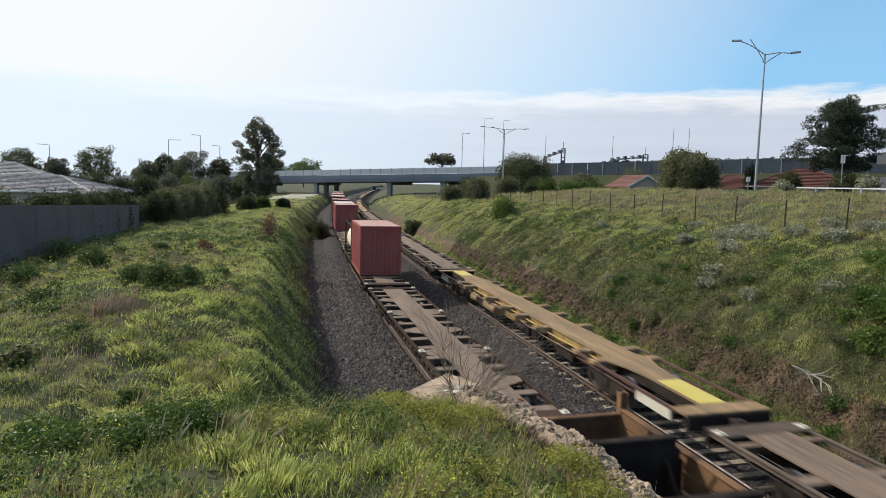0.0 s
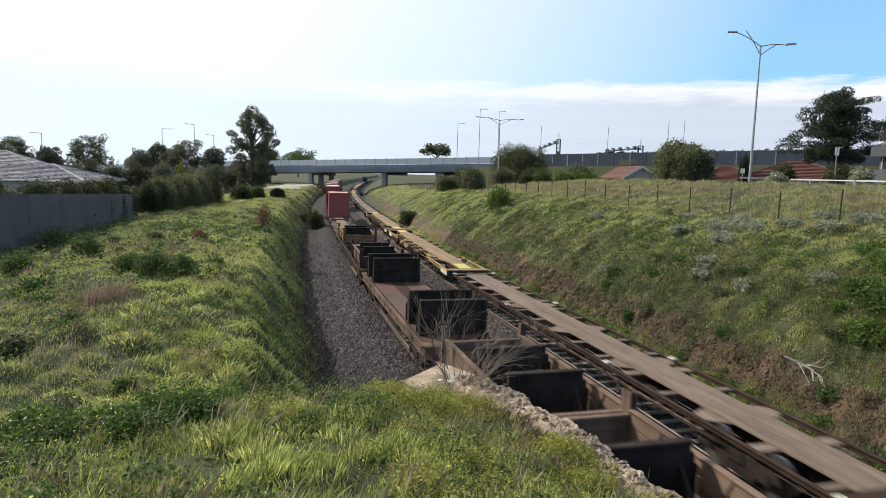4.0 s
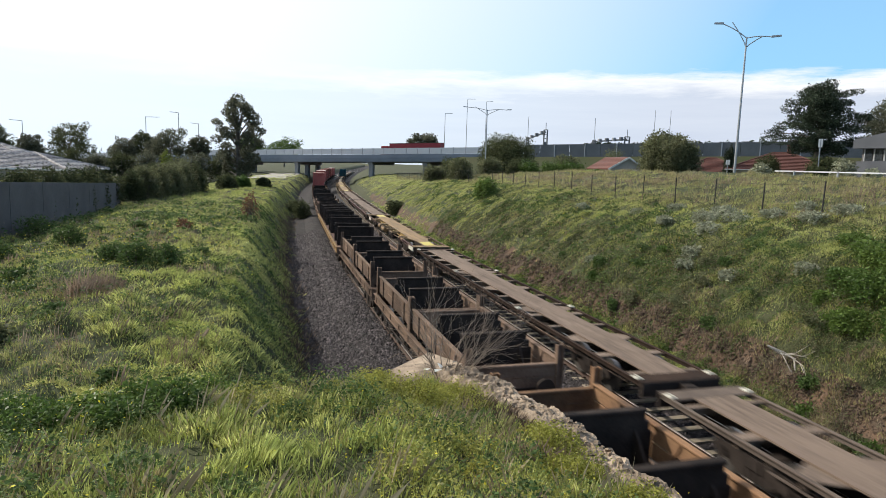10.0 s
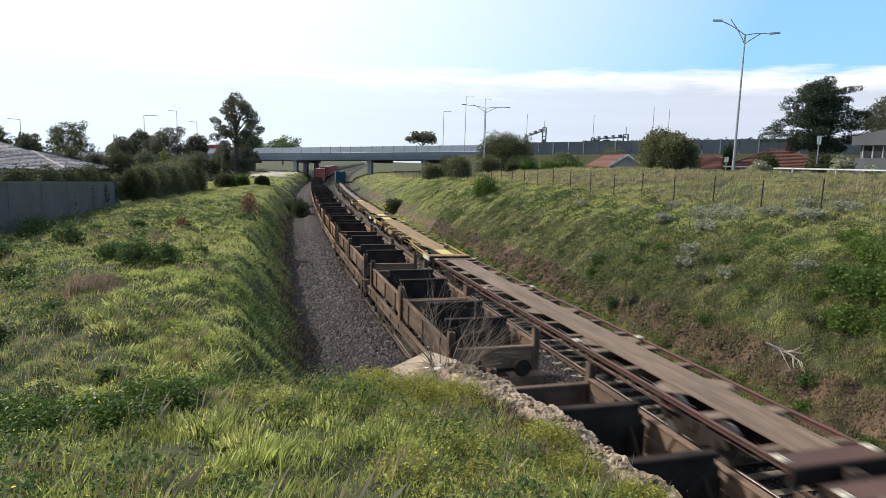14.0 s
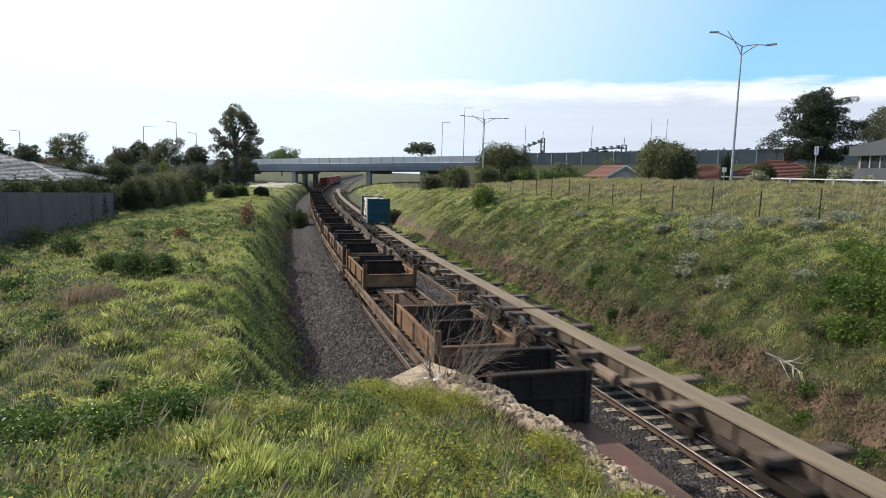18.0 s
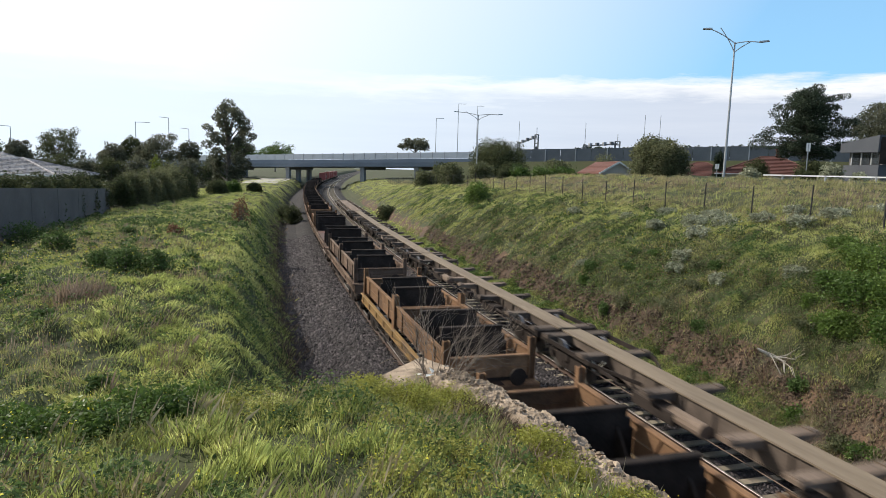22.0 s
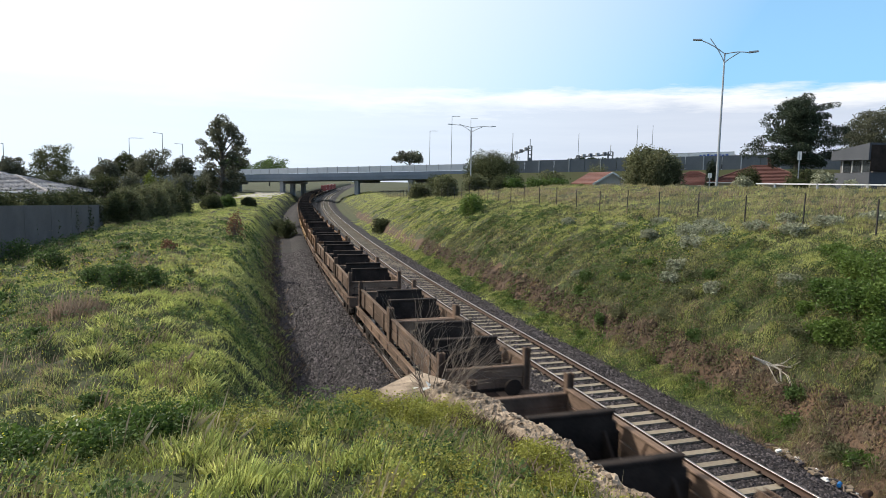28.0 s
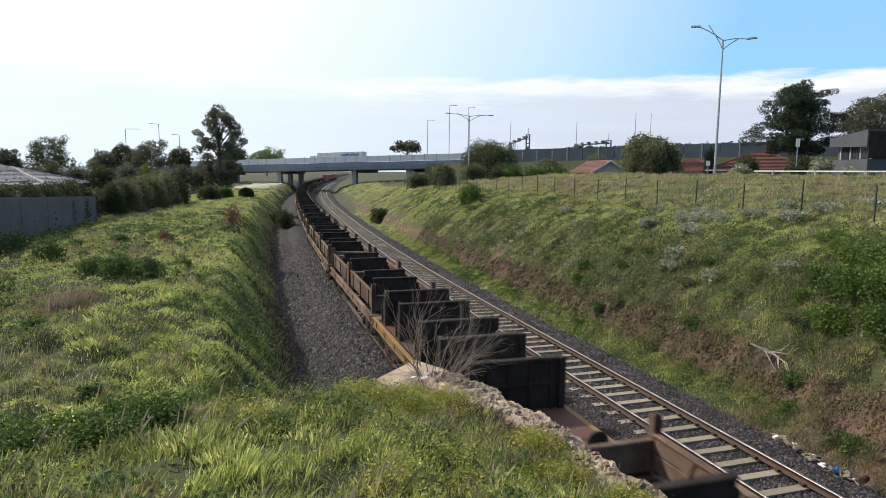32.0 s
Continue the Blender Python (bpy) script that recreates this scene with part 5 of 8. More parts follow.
M_GREYCLAD = material("grey house cladding", ((0.045, 0.05, 0.06), (0.075, 0.08, 0.092)), 0.5, 12, 0.6, 0, 0.06)
M_GLASS = material("dark window glass", ((0.02, 0.025, 0.03), (0.04, 0.045, 0.05)), 0.5, 3, 0.08, 0, 0, spec=0.6)
M_ASPHALT = material("asphalt", ((0.045, 0.045, 0.046), (0.065, 0.064, 0.062)), 0.6, 30, 0.9, 0, 0.2)
M_SCREEN = material("pale mesh screen panels", ((0.5, 0.51, 0.53), (0.6, 0.61, 0.62)), 0.4, 8, 0.6, 0.1, 0.05)
M_BARRIER = material("grey noise wall panels", ((0.09, 0.1, 0.11), (0.14, 0.15, 0.16)), 0.3, 6, 0.85, 0, 0.1, per_object=0.12)
M_TRUCKRED = material("dark red truck curtain", ((0.2, 0.02, 0.03), (0.27, 0.035, 0.045)), 0.4, 8, 0.5, 0, 0.05)
M_BLUEBAR = material("blue lettering", ((0.05, 0.1, 0.35), (0.07, 0.13, 0.4)), 0.5, 8, 0.5, 0, 0)
M_BLUECAN = material("blue can", ((0.02, 0.16, 0.45), (0.04, 0.22, 0.55)), 5, 40, 0.4, 0.3, 0.05)


# ---------------------------------------------------------------- plants
def blade_field(name, n, place, height, width, mat, label, category, seed, lean=0.5, kind="stuff", base=None):
    """Blades of grass: place(rng, n) gives x, y; height and width are functions of x, y and a random number."""
    r = np.random.default_rng(seed)
    x, y = place(r, n)
    keep = r.random(len(x)) < 0.1 + 1.3 * tuft(x, y)
    x, y = x[keep], y[keep]
    n = len(x)
    z = (ground if base is None else base)(x, y)
    h = height(x, y, r.random(n))
    wd = width(x, y, r.random(n))
    a = r.uniform(0, 2 * np.pi, n)
    la = r.normal(0.6, 1.3, n)
    ln = np.abs(r.normal(0, lean, n)) + 0.05
    dx, dy = np.cos(la) * ln * h, np.sin(la) * ln * h * 0.8
    cx, cy = np.cos(a) * wd / 2, np.sin(a) * wd / 2
    v = np.empty((n, 4, 3), np.float32)
    v[:, 0] = np.stack([x - cx, y - cy, z - 0.03], -1)
    v[:, 1] = np.stack([x + cx, y + cy, z - 0.03], -1)
    v[:, 2] = np.stack([x + cx * 0.9 + dx * 0.5, y + cy * 0.9 + dy * 0.5, z + h * (0.52 - 0.12 * ln)], -1)
    v[:, 3] = np.stack([x + dx, y + dy, z + h * (1 - 0.25 * ln)], -1)
    f = np.array([[0, 1, 2], [0, 2, 3]])[None] + 4 * np.arange(n)[:, None, None]
    return tagged(new(name, big_mesh(name, v.reshape(-1, 3), f.reshape(-1, 3), mat)), label, category, kind=kind)


def clustered(x0, x1, y0, y1, clumps, spread, near=True, curved=True):
    """Points in tussocks over a strip; y is drawn denser towards the camera."""
    def place(r, n):
        u = r.random(clumps)
        cy = y0 * (y1 / y0) ** u if near and y0 > 0 else y0 + (y1 - y0) * u
        cx = r.uniform(x0, x1, clumps)
        k = r.integers(0, clumps, n)
        sp = spread * np.clip(cy[k] / 12, 0.6, 3)
        y = cy[k] + r.normal(0, 1, n) * sp
        x = cx[k] + r.normal(0, 1, n) * sp
        ok = (x > x0) & (x < x1) & (y < y1)
        x, y = x[ok], y[ok]
        return (x + bend(y) if curved else x), y
    return place


def leaf_cloud(clumps, count, size, seed, flat=0.75, shell=0.55):
    """Leaf quads in ellipsoid clumps (x, y, z, rx, ry, rz); returns a mesh's vertices and faces."""
    r = np.random.default_rng(seed)
    c = np.array(clumps, float)
    vol = (c[:, 3] * c[:, 4] * c[:, 5]) ** 0.67
    k = r.choice(len(c), count, p=vol / vol.sum())
    d = r.normal(0, 1, (count, 3))
    d /= np.linalg.norm(d, axis=1)[:, None]
    rad = shell + (1.08 - shell) * r.random(count) ** 0.7
    p = c[k, :3] + d * c[k, 3:] * rad[:, None] * (1 + 0.1 * np.clip(r.normal(0, 1, count), -2, 2))[:, None]
    t1 = r.normal(0, 1, (count, 3))
    t1[:, 2] *= flat
    t1 /= np.linalg.norm(t1, axis=1)[:, None]
    t2 = np.cross(t1, r.normal(0, 1, (count, 3)))
    t2 /= np.linalg.norm(t2, axis=1)[:, None]
    s = size * r.uniform(0.55, 1.4, count)[:, None]
    a, b = t1 * s, t2 * s * 0.55
    v = np.stack([p - a, p + b, p + a, p - b], 1).reshape(-1, 3)
    return v, np.arange(count * 4).reshape(-1, 4)


def crown(parent, clumps, count, size, mat, seed, name="crown", **kw):
    v, f = leaf_cloud(clumps, count, size, seed, **kw)
    return part(name, big_mesh(name, v, f, mat), None, parent)


def tree(x, y, z, height, width, mat, label, seed, style="round", count=5000, leaf=0.3, group="", trunk_r=None):
    """A tapered trunk with limbs that end in leaf clumps; the clumps follow the limbs, with gaps between them."""
    r = np.random.default_rng(seed)
    t = thing("tree", label, "tree", group, pose(x, y, z))
    m = Mesh()
    tr = trunk_r or height * 0.022
    top = height * (0.55 if style == "round" else 0.75)
    lean = r.normal(0, 0.04, 2) * height
    m.tube([(0, 0, -0.3), (lean[0] * 0.2, lean[1] * 0.2, top * 0.35), (lean[0] * 0.6, lean[1] * 0.6, top * 0.7), (lean[0], lean[1], top)], [tr * 1.25, tr, tr * 0.75, tr * 0.45], 9)
    part("trunk", m, M_BARK, t)
    clumps = []
    n = {"round": 17, "tall": 36, "pine": 34, "flat": 14}[style]
    for i in range(n):
        a = i * 2.4 + r.uniform(-0.4, 0.4)
        u = (i + 0.5) / n
        if style == "round":
            zz, rr = height * (0.42 + 0.46 * u), width * 0.5 * (0.75 - 0.45 * abs(u - 0.35)) * r.uniform(0.7, 1.1)
            rad = width * 0.17 * r.uniform(0.7, 1.25)
        elif style == "tall":
            zz, rr = height * (0.14 + 0.77 * u), width * 0.4 * (0.75 + 0.5 * math.sin(3.0 * u) - 0.35 * u) * r.uniform(0.5, 1.1)
            rad = width * 0.13 * r.uniform(0.55, 1.1)
        elif style == "pine":
            zz, rr = height * (0.3 + 0.64 * u), width * 0.43 * math.sin(3.14 * (0.3 + 0.52 * u)) * r.uniform(0.4, 1.05) * (1.3 if math.cos(a - 2.4) > 0.4 and u < 0.5 else 0.9)
            rad = width * 0.118 * r.uniform(0.6, 1.35)
        else:
            zz, rr = height * (0.72 + 0.2 * u), width * 0.4 * r.uniform(0.4, 1.1)
            rad = width * 0.2 * r.uniform(0.7, 1.1)
        px, py = math.cos(a) * rr + lean[0], math.sin(a) * rr + lean[1]
        start = min(top * 0.95, zz * (0.9 if style == "pine" else 0.72))
        limb = Mesh()
        limb.tube([(lean[0] * start / top, lean[1] * start / top, start), (px * 0.55, py * 0.55, (start + zz) / 2 + 0.02 * height), (px, py, zz)], [tr * 0.4, tr * 0.26, tr * 0.08], 5, False)
        part("limb", limb, M_BARK, t)
        fz = 0.42 if style == "pine" else (0.6 if style == "flat" else 0.8)
        clumps.append((px, py, zz, rad, rad, rad * fz))
        if style == "pine":
            for q in (0.45, 0.7, 1.2):
                clumps.append((px * q + r.normal(0, rad * 0.5), py * q + r.normal(0, rad * 0.5), zz + (q - 0.8) * rad * 0.6 + r.normal(0, rad * 0.2), rad * 0.7, rad * 0.7, rad * 0.4))
        else:
            for _ in range(2):
                clumps.append((px * 0.9 + r.normal(0, rad * 0.6), py * 0.9 + r.normal(0, rad * 0.6), zz + r.normal(0, rad * 0.35), rad * 0.55, rad * 0.55, rad * 0.55 * fz))
    clumps.append((lean[0], lean[1], height * 0.92, width * 0.12, width * 0.12, height * 0.07))
    crown(t, clumps, count, leaf, mat, seed)
    return t


def bush(x, y, z, height, width, mat, label, seed, count=1500, leaf=0.12, depth=None, group="", name="shrub"):
    r = np.random.default_rng(seed)
    t = thing(name, label, name.replace("_", " "), group, pose(x, y, z))
    depth = depth or width
    m = Mesh()
    clumps = []
    for i in range(9):
        a = i * 2.4 + r.uniform(-0.3, 0.3)
        q = math.sqrt((i + 0.5) / 9) * 0.36
        px, py = math.cos(a) * width * q, math.sin(a) * depth * q
        zz = height * (0.76 - 0.7 * q) * r.uniform(0.8, 1.15)
        m.tube([(px * 0.2, py * 0.2, -0.1), (px * 0.7, py * 0.7, zz * 0.6), (px, py, zz)], [0.02 * height + 0.01, 0.014 * height, 0.006 * height], 5, False)
        clumps.append((px, py, zz, width * 0.2, depth * 0.2, height * 0.27))
        clumps.append((px * 1.2, py * 1.2, zz * 0.45, width * 0.18, depth * 0.18, height * 0.25))
    part("woody_base", m, M_BARK, t)
    crown(t, clumps, count, leaf, mat, seed, "foliage", shell=0.3)
    return t


# ---------------------------------------------------------------- the road bridge over the cutting
BA, BDIR = Vector((-4.0, 228.1, 0)), Vector((0.7203, -0.6937, 0))
bridge = thing("road_bridge", "grey concrete freeway bridge with pale mesh screens", "bridge", at=Matrix.Translation(BA) @ pose(0, 0, 0, 0, 0, math.degrees(math.atan2(BDIR.y, BDIR.x))))


def deck_z(u):
    return 5.33 + 0.0255 * min(max(u, -110), 160)


def tilt(m):
    m.v = [(x, y, z + deck_z(x)) for x, y, z in m.v]
    return m


U0, U1 = -70, 84
for k, y in enumerate((0.0, 14.0)):
    m = Mesh()
    m.prism([(y - 0.15, 0.15), (y + 0.35, 0.0), (y + 0.6, 0.0), (y + 0.6, 1.4), (y - 0.3, 1.4), (y - 0.3, 1.25)] if k == 0 else [(y - 0.6, 0), (y, 0), (y, 1.4), (y - 0.6, 1.4)], U0, U1, "x")
    part("edge_girder", tilt(m), M_GIRDER, bridge)
    m = Mesh()
    m.prism([(y - 0.32, 1.4), (y + 0.12, 1.4), (y + 0.05, 2.35), (y - 0.28, 2.35)], U0, U1 + 20, "x")
    part("parapet", tilt(m), M_GIRDER, bridge)
for j in range(3):
    m = Mesh()
    y = 3.2 + j * 3.9
    m.prism([(y - 0.4, 0.1), (y + 0.4, 0.1), (y + 0.25, 0.35), (y + 0.25, 1.0), (y + 0.6, 1.2), (y - 0.6, 1.2), (y - 0.25, 1.0), (y - 0.25, 0.35)], U0, U1, "x")
    part("girder", tilt(m), M_CONCRETE, bridge)
m = Mesh()
m.box(U0, U1, 0.2, 13.8, 1.2, 1.45)
part("deck", tilt(m), M_ASPHALT, bridge)
for i in range(int((U1 + 20 - U0) / 3.9)):
    u = U0 + i * 3.9
    m = Mesh()
    m.box(u - 0.07, u + 0.07, -0.2, 0.0, 2.3, 4.3)
    part("screen_post", tilt(m), M_STEEL, bridge)
    m = Mesh()
    m.box(u + 0.1, u + 3.8, -0.12, -0.08, 2.42, 4.15)
    part("screen_panel", tilt(m), M_SCREEN, bridge)
for u, rows in ((-7.0, (1.5, 9.0)), (20.0, (1.5, 6.5, 12.0)), (49.4, (1.5,)), (68.5, (1.5, 7.0, 11.5))):
    for y in rows:
        m = Mesh()
        m.box(u - 0.75, u + 0.75, y - 0.6, y + 0.6, -6.5 - 0.0255 * u, 0.1, 0.12)
        part("column", tilt(m), M_CONCRETE, bridge)
    m = Mesh()
    m.box(u - 0.8, u + 0.8, 0.7, 13.3, -0.75, 0.1, 0.05)
    part("crosshead", tilt(m), M_CONCRETE, bridge)
m = Mesh()
m.prism([(84.0, 7.5), (84.0, 2.0), (66, -3.5), (64, -3.5), (82, 2.2), (82, 7.5)], 0.4, 13.6, "y")
part("abutment_slope", m, M_CONCRETE, bridge)
for y in (2.0, 7.0, 12.0):
    m = Mesh()
    m.bar((83.5, y, 6.6), (68, y, 0.6), 0.8, 0.5)
    part("raking_beam", m, M_CONCRETE, bridge)
m = Mesh()
m.box(-72, -9.5, 0.4, 13.6, -4.5, 0.05)
part("left_abutment", tilt(m), M_CONCRETE, bridge)


def bank_strip(name, u0, u1, y0, y1, foot, label, z0=1.4, step_u=6.0):
    """Raised road embankment in line with the bridge."""
    m = Mesh()
    sec = [(y0 - 14, foot), (y0 - 1.5, None), (y1 + 1.5, None), (y1 + 14, foot)]
    us = np.arange(u0, u1 + 0.1, step_u)
    v, f = [], []
    for u in us:
        for y, z in sec:
            p = BA + BDIR * float(u) + Vector((-BDIR.y, BDIR.x, 0)) * y
            v.append((p.x, p.y, deck_z(u) + z0 if z is None else z))
    for i in range(len(us) - 1):
        f += [(i * 4 + k, (i + 1) * 4 + k, (i + 1) * 4 + k + 1, i * 4 + k + 1) for k in range(3)]
    f += [(0, 1, 2, 3), tuple(range((len(us) - 1) * 4, len(us) * 4))]
    m.add(v, f)
    return tagged(part(name, m, M_SOIL), label, "embankment", kind="structure")


bank_strip("embankment_right", 80, 920, 0, 26, 2.5, "grassed freeway embankment beyond the houses")
bank_strip("embankment_left", -480, -66, 0, 26, 1.0, "grassed freeway embankment behind the houses", 1.35)
noise_wall = thing("noise_wall", "grey panelled noise wall along the freeway", "noise wall", at=bridge.matrix_basis.copy())
for i in range(44):
    u = 100 + i * 4.0
    m = Mesh()
    m.box(u, u + 3.9, -0.45, -0.3, 0.0, 4.65)
    part("wall_panel", tilt(m), M_BARRIER, noise_wall)
    if i % 2 == 0:
        m = Mesh()
        m.box(u - 0.12, u + 0.12, -0.7, -0.45, 0.0, 4.75)
        part("wall_post", tilt(m), M_STEEL, noise_wall)
for i in range(30):
    u = -76 - i * 4.0
    m = Mesh()
    m.box(u, u + 3.9, -0.2, -0.05, 1.4, 3.5)
    part("wall_panel", tilt(m), M_SCREEN if i < 8 else M_BARRIER, noise_wall)


# ---------------------------------------------------------------- lamps, masts, gantries
def street_lamp(x, y, z, height, heading, label, arms=2, reach=2.9, r=0.11, group="street lamps", rises=(0.6, 0.2)):
    t = thing("street_lamp", label, "street lamp", group, pose(x, y, z, 0, 0, heading))
    m = Mesh()
    m.tube([(0, 0, -0.5), (0, 0, height * 0.5), (0, 0, height)], [r, r * 0.8, r * 0.55], 10)
    m.tube([(0, 0, 0), (0, 0, 0.12)], r * 2.2, 10)
    part("pole", m, M_STEEL, t)
    for s in ((-1, 1) if arms == 2 else (1,)):
        m = Mesh()
        if arms == 2:
            rise = rises[0] if s < 0 else rises[1]
            m.tube([(0, 0, height - 0.1)] + [(s * reach * q, 0, height - 0.1 + rise * q + 0.12 * math.sin(3.14 * q)) for q in (0.12, 0.3, 0.5, 0.75, 1.0)], r * 0.36, 7)
            m.tube([(0, 0, height - 0.95)] + [(s * reach * q, 0, height - 0.95 + (rise + 0.95) * (q / 0.62) ** 0.8) for q in (0.1, 0.25, 0.42, 0.62)], r * 0.34, 6)
            end = (s * reach, height - 0.1 + rise)
        else:
            m.tube([(0, 0, height - 0.1), (reach * 0.5, 0, height), (reach, 0, height + 0.02)], r * 0.5, 7)
            end = (reach, height)
        arm = part("arm", m, M_STEEL, t)
        m = Mesh()
        m.prism([(end[0] - s * 0.1, end[1] - 0.04), (end[0] + s * 0.75, end[1] + 0.02), (end[0] + s * 0.7, end[1] + 0.14), (end[0] - s * 0.1, end[1] + 0.1)], -0.17, 0.17)
        part("lamp_head", m, M_STEEL, arm)
    return t


street_lamp(43.3, 50.95, 6.3, 12.85, -40, "tall galvanised street lamp with two curved arms", reach=2.15, r=0.13, rises=(1.4, 0.0))
street_lamp(38.9, 109.2, 3.6, 12.9, -22, "galvanised street lamp with two arms by the fence", reach=3.6, r=0.14, rises=(0.5, 0.15))
for px, py, z, h, hd in ((66, 205, 8, 20.5, 0), (72, 203, 8, 20, 20), (57, 200, 8, 15, 15)):
    street_lamp(px, py, z, h, hd, "slender distant freeway lamp", 1, 2.0, 0.13)
for px, py, h, rc in ((-35, 222, 12.6, 3.4), (-25.8, 226, 14.6, -2.0), (-20, 229, 11.5, -1.8), (-68, 218, 9.5, -2.4)):
    street_lamp(px, py, 6, h, 17 if rc > 0 else 197, "freeway lamp with one straight arm", 1, abs(rc), 0.16)
for px, py in ((117.8, 175.3), (122.4, 173.9)):
    t = thing("mast", "slender grey mast beyond the freeway", "mast", "masts", pose(px, py, 9))
    m = Mesh()
    m.tube([(0, 0, 0), (0, 0, 16.5)], [0.16, 0.07], 7)
    part("pole", m, M_STEEL, t)


def gantry(p, q, z, hp, hq, label, lights):
    t = thing("signal_gantry", label, "gantry", "signal gantries")
    p, q = Vector((*p, z)), Vector((*q, z))
    for a, h, w in ((p, hp, 0.7), (q, hq, 1.2)):
        m = Mesh()
        for s in (-1, 1):
            d = (q - p).normalized() * (w / 2 * s)
            m.bar(a + d + Vector((0, 0, -3)), a + d + Vector((0, 0, h)), 0.3, 0.3)
        for k in range(7):
            zz = h * k / 6.0
            d = (q - p).normalized() * (w / 2)
            m.bar(a - d + Vector((0, 0, zz)), a + d + Vector((0, 0, zz)), 0.16, 0.22)
        m.bar(a + Vector((0, 0, h * 0.55)), a + Vector((0, 0, -3)), w * 0.9, 0.25)
        part("tower", m, M_BARRIER, t)
    m = Mesh()
    a, b = p + Vector((0, 0, hp - 0.4)), q + Vector((0, 0, hq - 0.6))
    m.bar(a, b, 0.35, 0.35)
    part("beam", m, M_BARRIER, t)
    for k in range(lights):
        u = (k + 0.8) / (lights + 0.6)
        c = a.lerp(b, u)
        m = Mesh()
        m.box(c.x - 0.4, c.x + 0.4, c.y - 0.4, c.y + 0.4, c.z - 0.25, c.z + 0.65, 0.06)
        part("signal_box", m, M_BARRIER if k % 2 else M_STEEL, t)
    m = Mesh()
    m.tube([b + Vector((0, 0, 0)), b + Vector((0, 0, 2.4))], 0.09, 6)
    m.tube([a + Vector((0, 0, 0)), a + Vector((0, 0, 6.0))], 0.07, 6)
    part("finial", m, M_STEEL, t)


gantry((70.2, 163.2), (72.6, 157.0), 9.7, 5.0, 6.9, "grey steel gantry with lamps over the freeway", 3)
gantry((82.5, 148.8), (87.6, 141.6), 9.7, 4.4, 5.2, "grey steel gantry with a row of lamps", 4)

# ---------------------------------------------------------------- fence along the top of the right bank
fence = thing("wire_fence", "dark steel post and wire fence on the bank", "fence")
fx = 24.0
posts = [(fx + float(bend(y)), y, plant(fx + float(bend(y)), y)) for y in np.arange(4.9, 150, 3.53)]
for x, y, z in posts:
    m = Mesh()
    m.box(-0.027, 0.027, -0.025, 0.025, -0.4, 1.62, 0.005)
    o = part("post", m, M_POST, fence)
    o.matrix_basis = pose(x, y, z, random.uniform(-1.2, 1.2), random.uniform(-1.2, 1.2), 0)
for hgt in (0.25, 0.55, 0.85, 1.15, 1.5):
    m = Mesh()
    m.tube([(x, y, z + hgt) for x, y, z in posts], 0.003 if hgt != 1.5 else 0.005, 4)
    part("wire", m, M_POST, fence)

# ---------------------------------------------------------------- side road on the right, with its guard rail
road_v = []
m = Mesh()
ys = np.arange(-10, 130, 5.0)
for y in ys:
    f = float(step(60, 150, y))
    for dxx in (39.5, 47.5):
        road_v.append((dxx + float(bend(y)), y, 0.2 + (6.28 - 0.2) * (1 - 0.42 * f) + 0.06))
m.add(road_v, [(2 * i, 2 * i + 1, 2 * i + 3, 2 * i + 2) for i in range(len(ys) - 1)])
tagged(part("road", m, M_ASPHALT), "asphalt side road above the bank", "road", kind="structure")
guard = thing("guard_rail", "white steel guard rail beside the road", "guard rail")
gp = [(38.3 + 0.03 * y, y, 6.42) for y in np.arange(12, 43, 2.0)]
for x, y, z in gp[::2]:
    m = Mesh()
    m.box(-0.06, 0.06, -0.05, 0.05, -0.4, 0.5)
    o = part("post", m, M_STEEL, guard)
    o.location = (x, y, z)
for (xa, ya, za), (xb, yb, zb) in zip(gp[:-1], gp[1:]):
    m = Mesh()
    m.bar((xa, ya, za + 0.45), (xb, yb, zb + 0.45), 0.05, 0.09)
    part("rail_length", m, M_SCREEN, guard)

# ---------------------------------------------------------------- boundary wall and houses on the left
bw = thing("boundary_wall", "dark weathered panel wall along the plateau", "wall")
line = [(-13.6, 22, 5.5), (-12.7, 33, 5.05), (-12.1, 46.5, 4.55), (-11.6, 59.5, 4.08)]
for (xa, ya, za), (xb, yb, zb) in zip(line[:-1], line[1:]):
    n = 3
    for k in range(n):
        u, v = k / n, (k + 1) / n
        p, q = Vector((xa + (xb - xa) * u, ya + (yb - ya) * u, za + (zb - za) * u)), Vector((xa + (xb - xa) * v, ya + (yb - ya) * v, za + (zb - za) * v))
        drop = Vector((0, 0, 1.4))
        m = Mesh()
        m.bar(p - drop, p.lerp(q, 0.998) - drop, 0.09, 2.8)
        part("panel", m, M_FENCEWALL, bw)
        m = Mesh()
        m.box(p.x - 0.06, p.x + 0.06, p.y - 0.06, p.y + 0.06, 1.2, p.z - 0.05)
        part("post", m, M_FENCEWALL, bw)


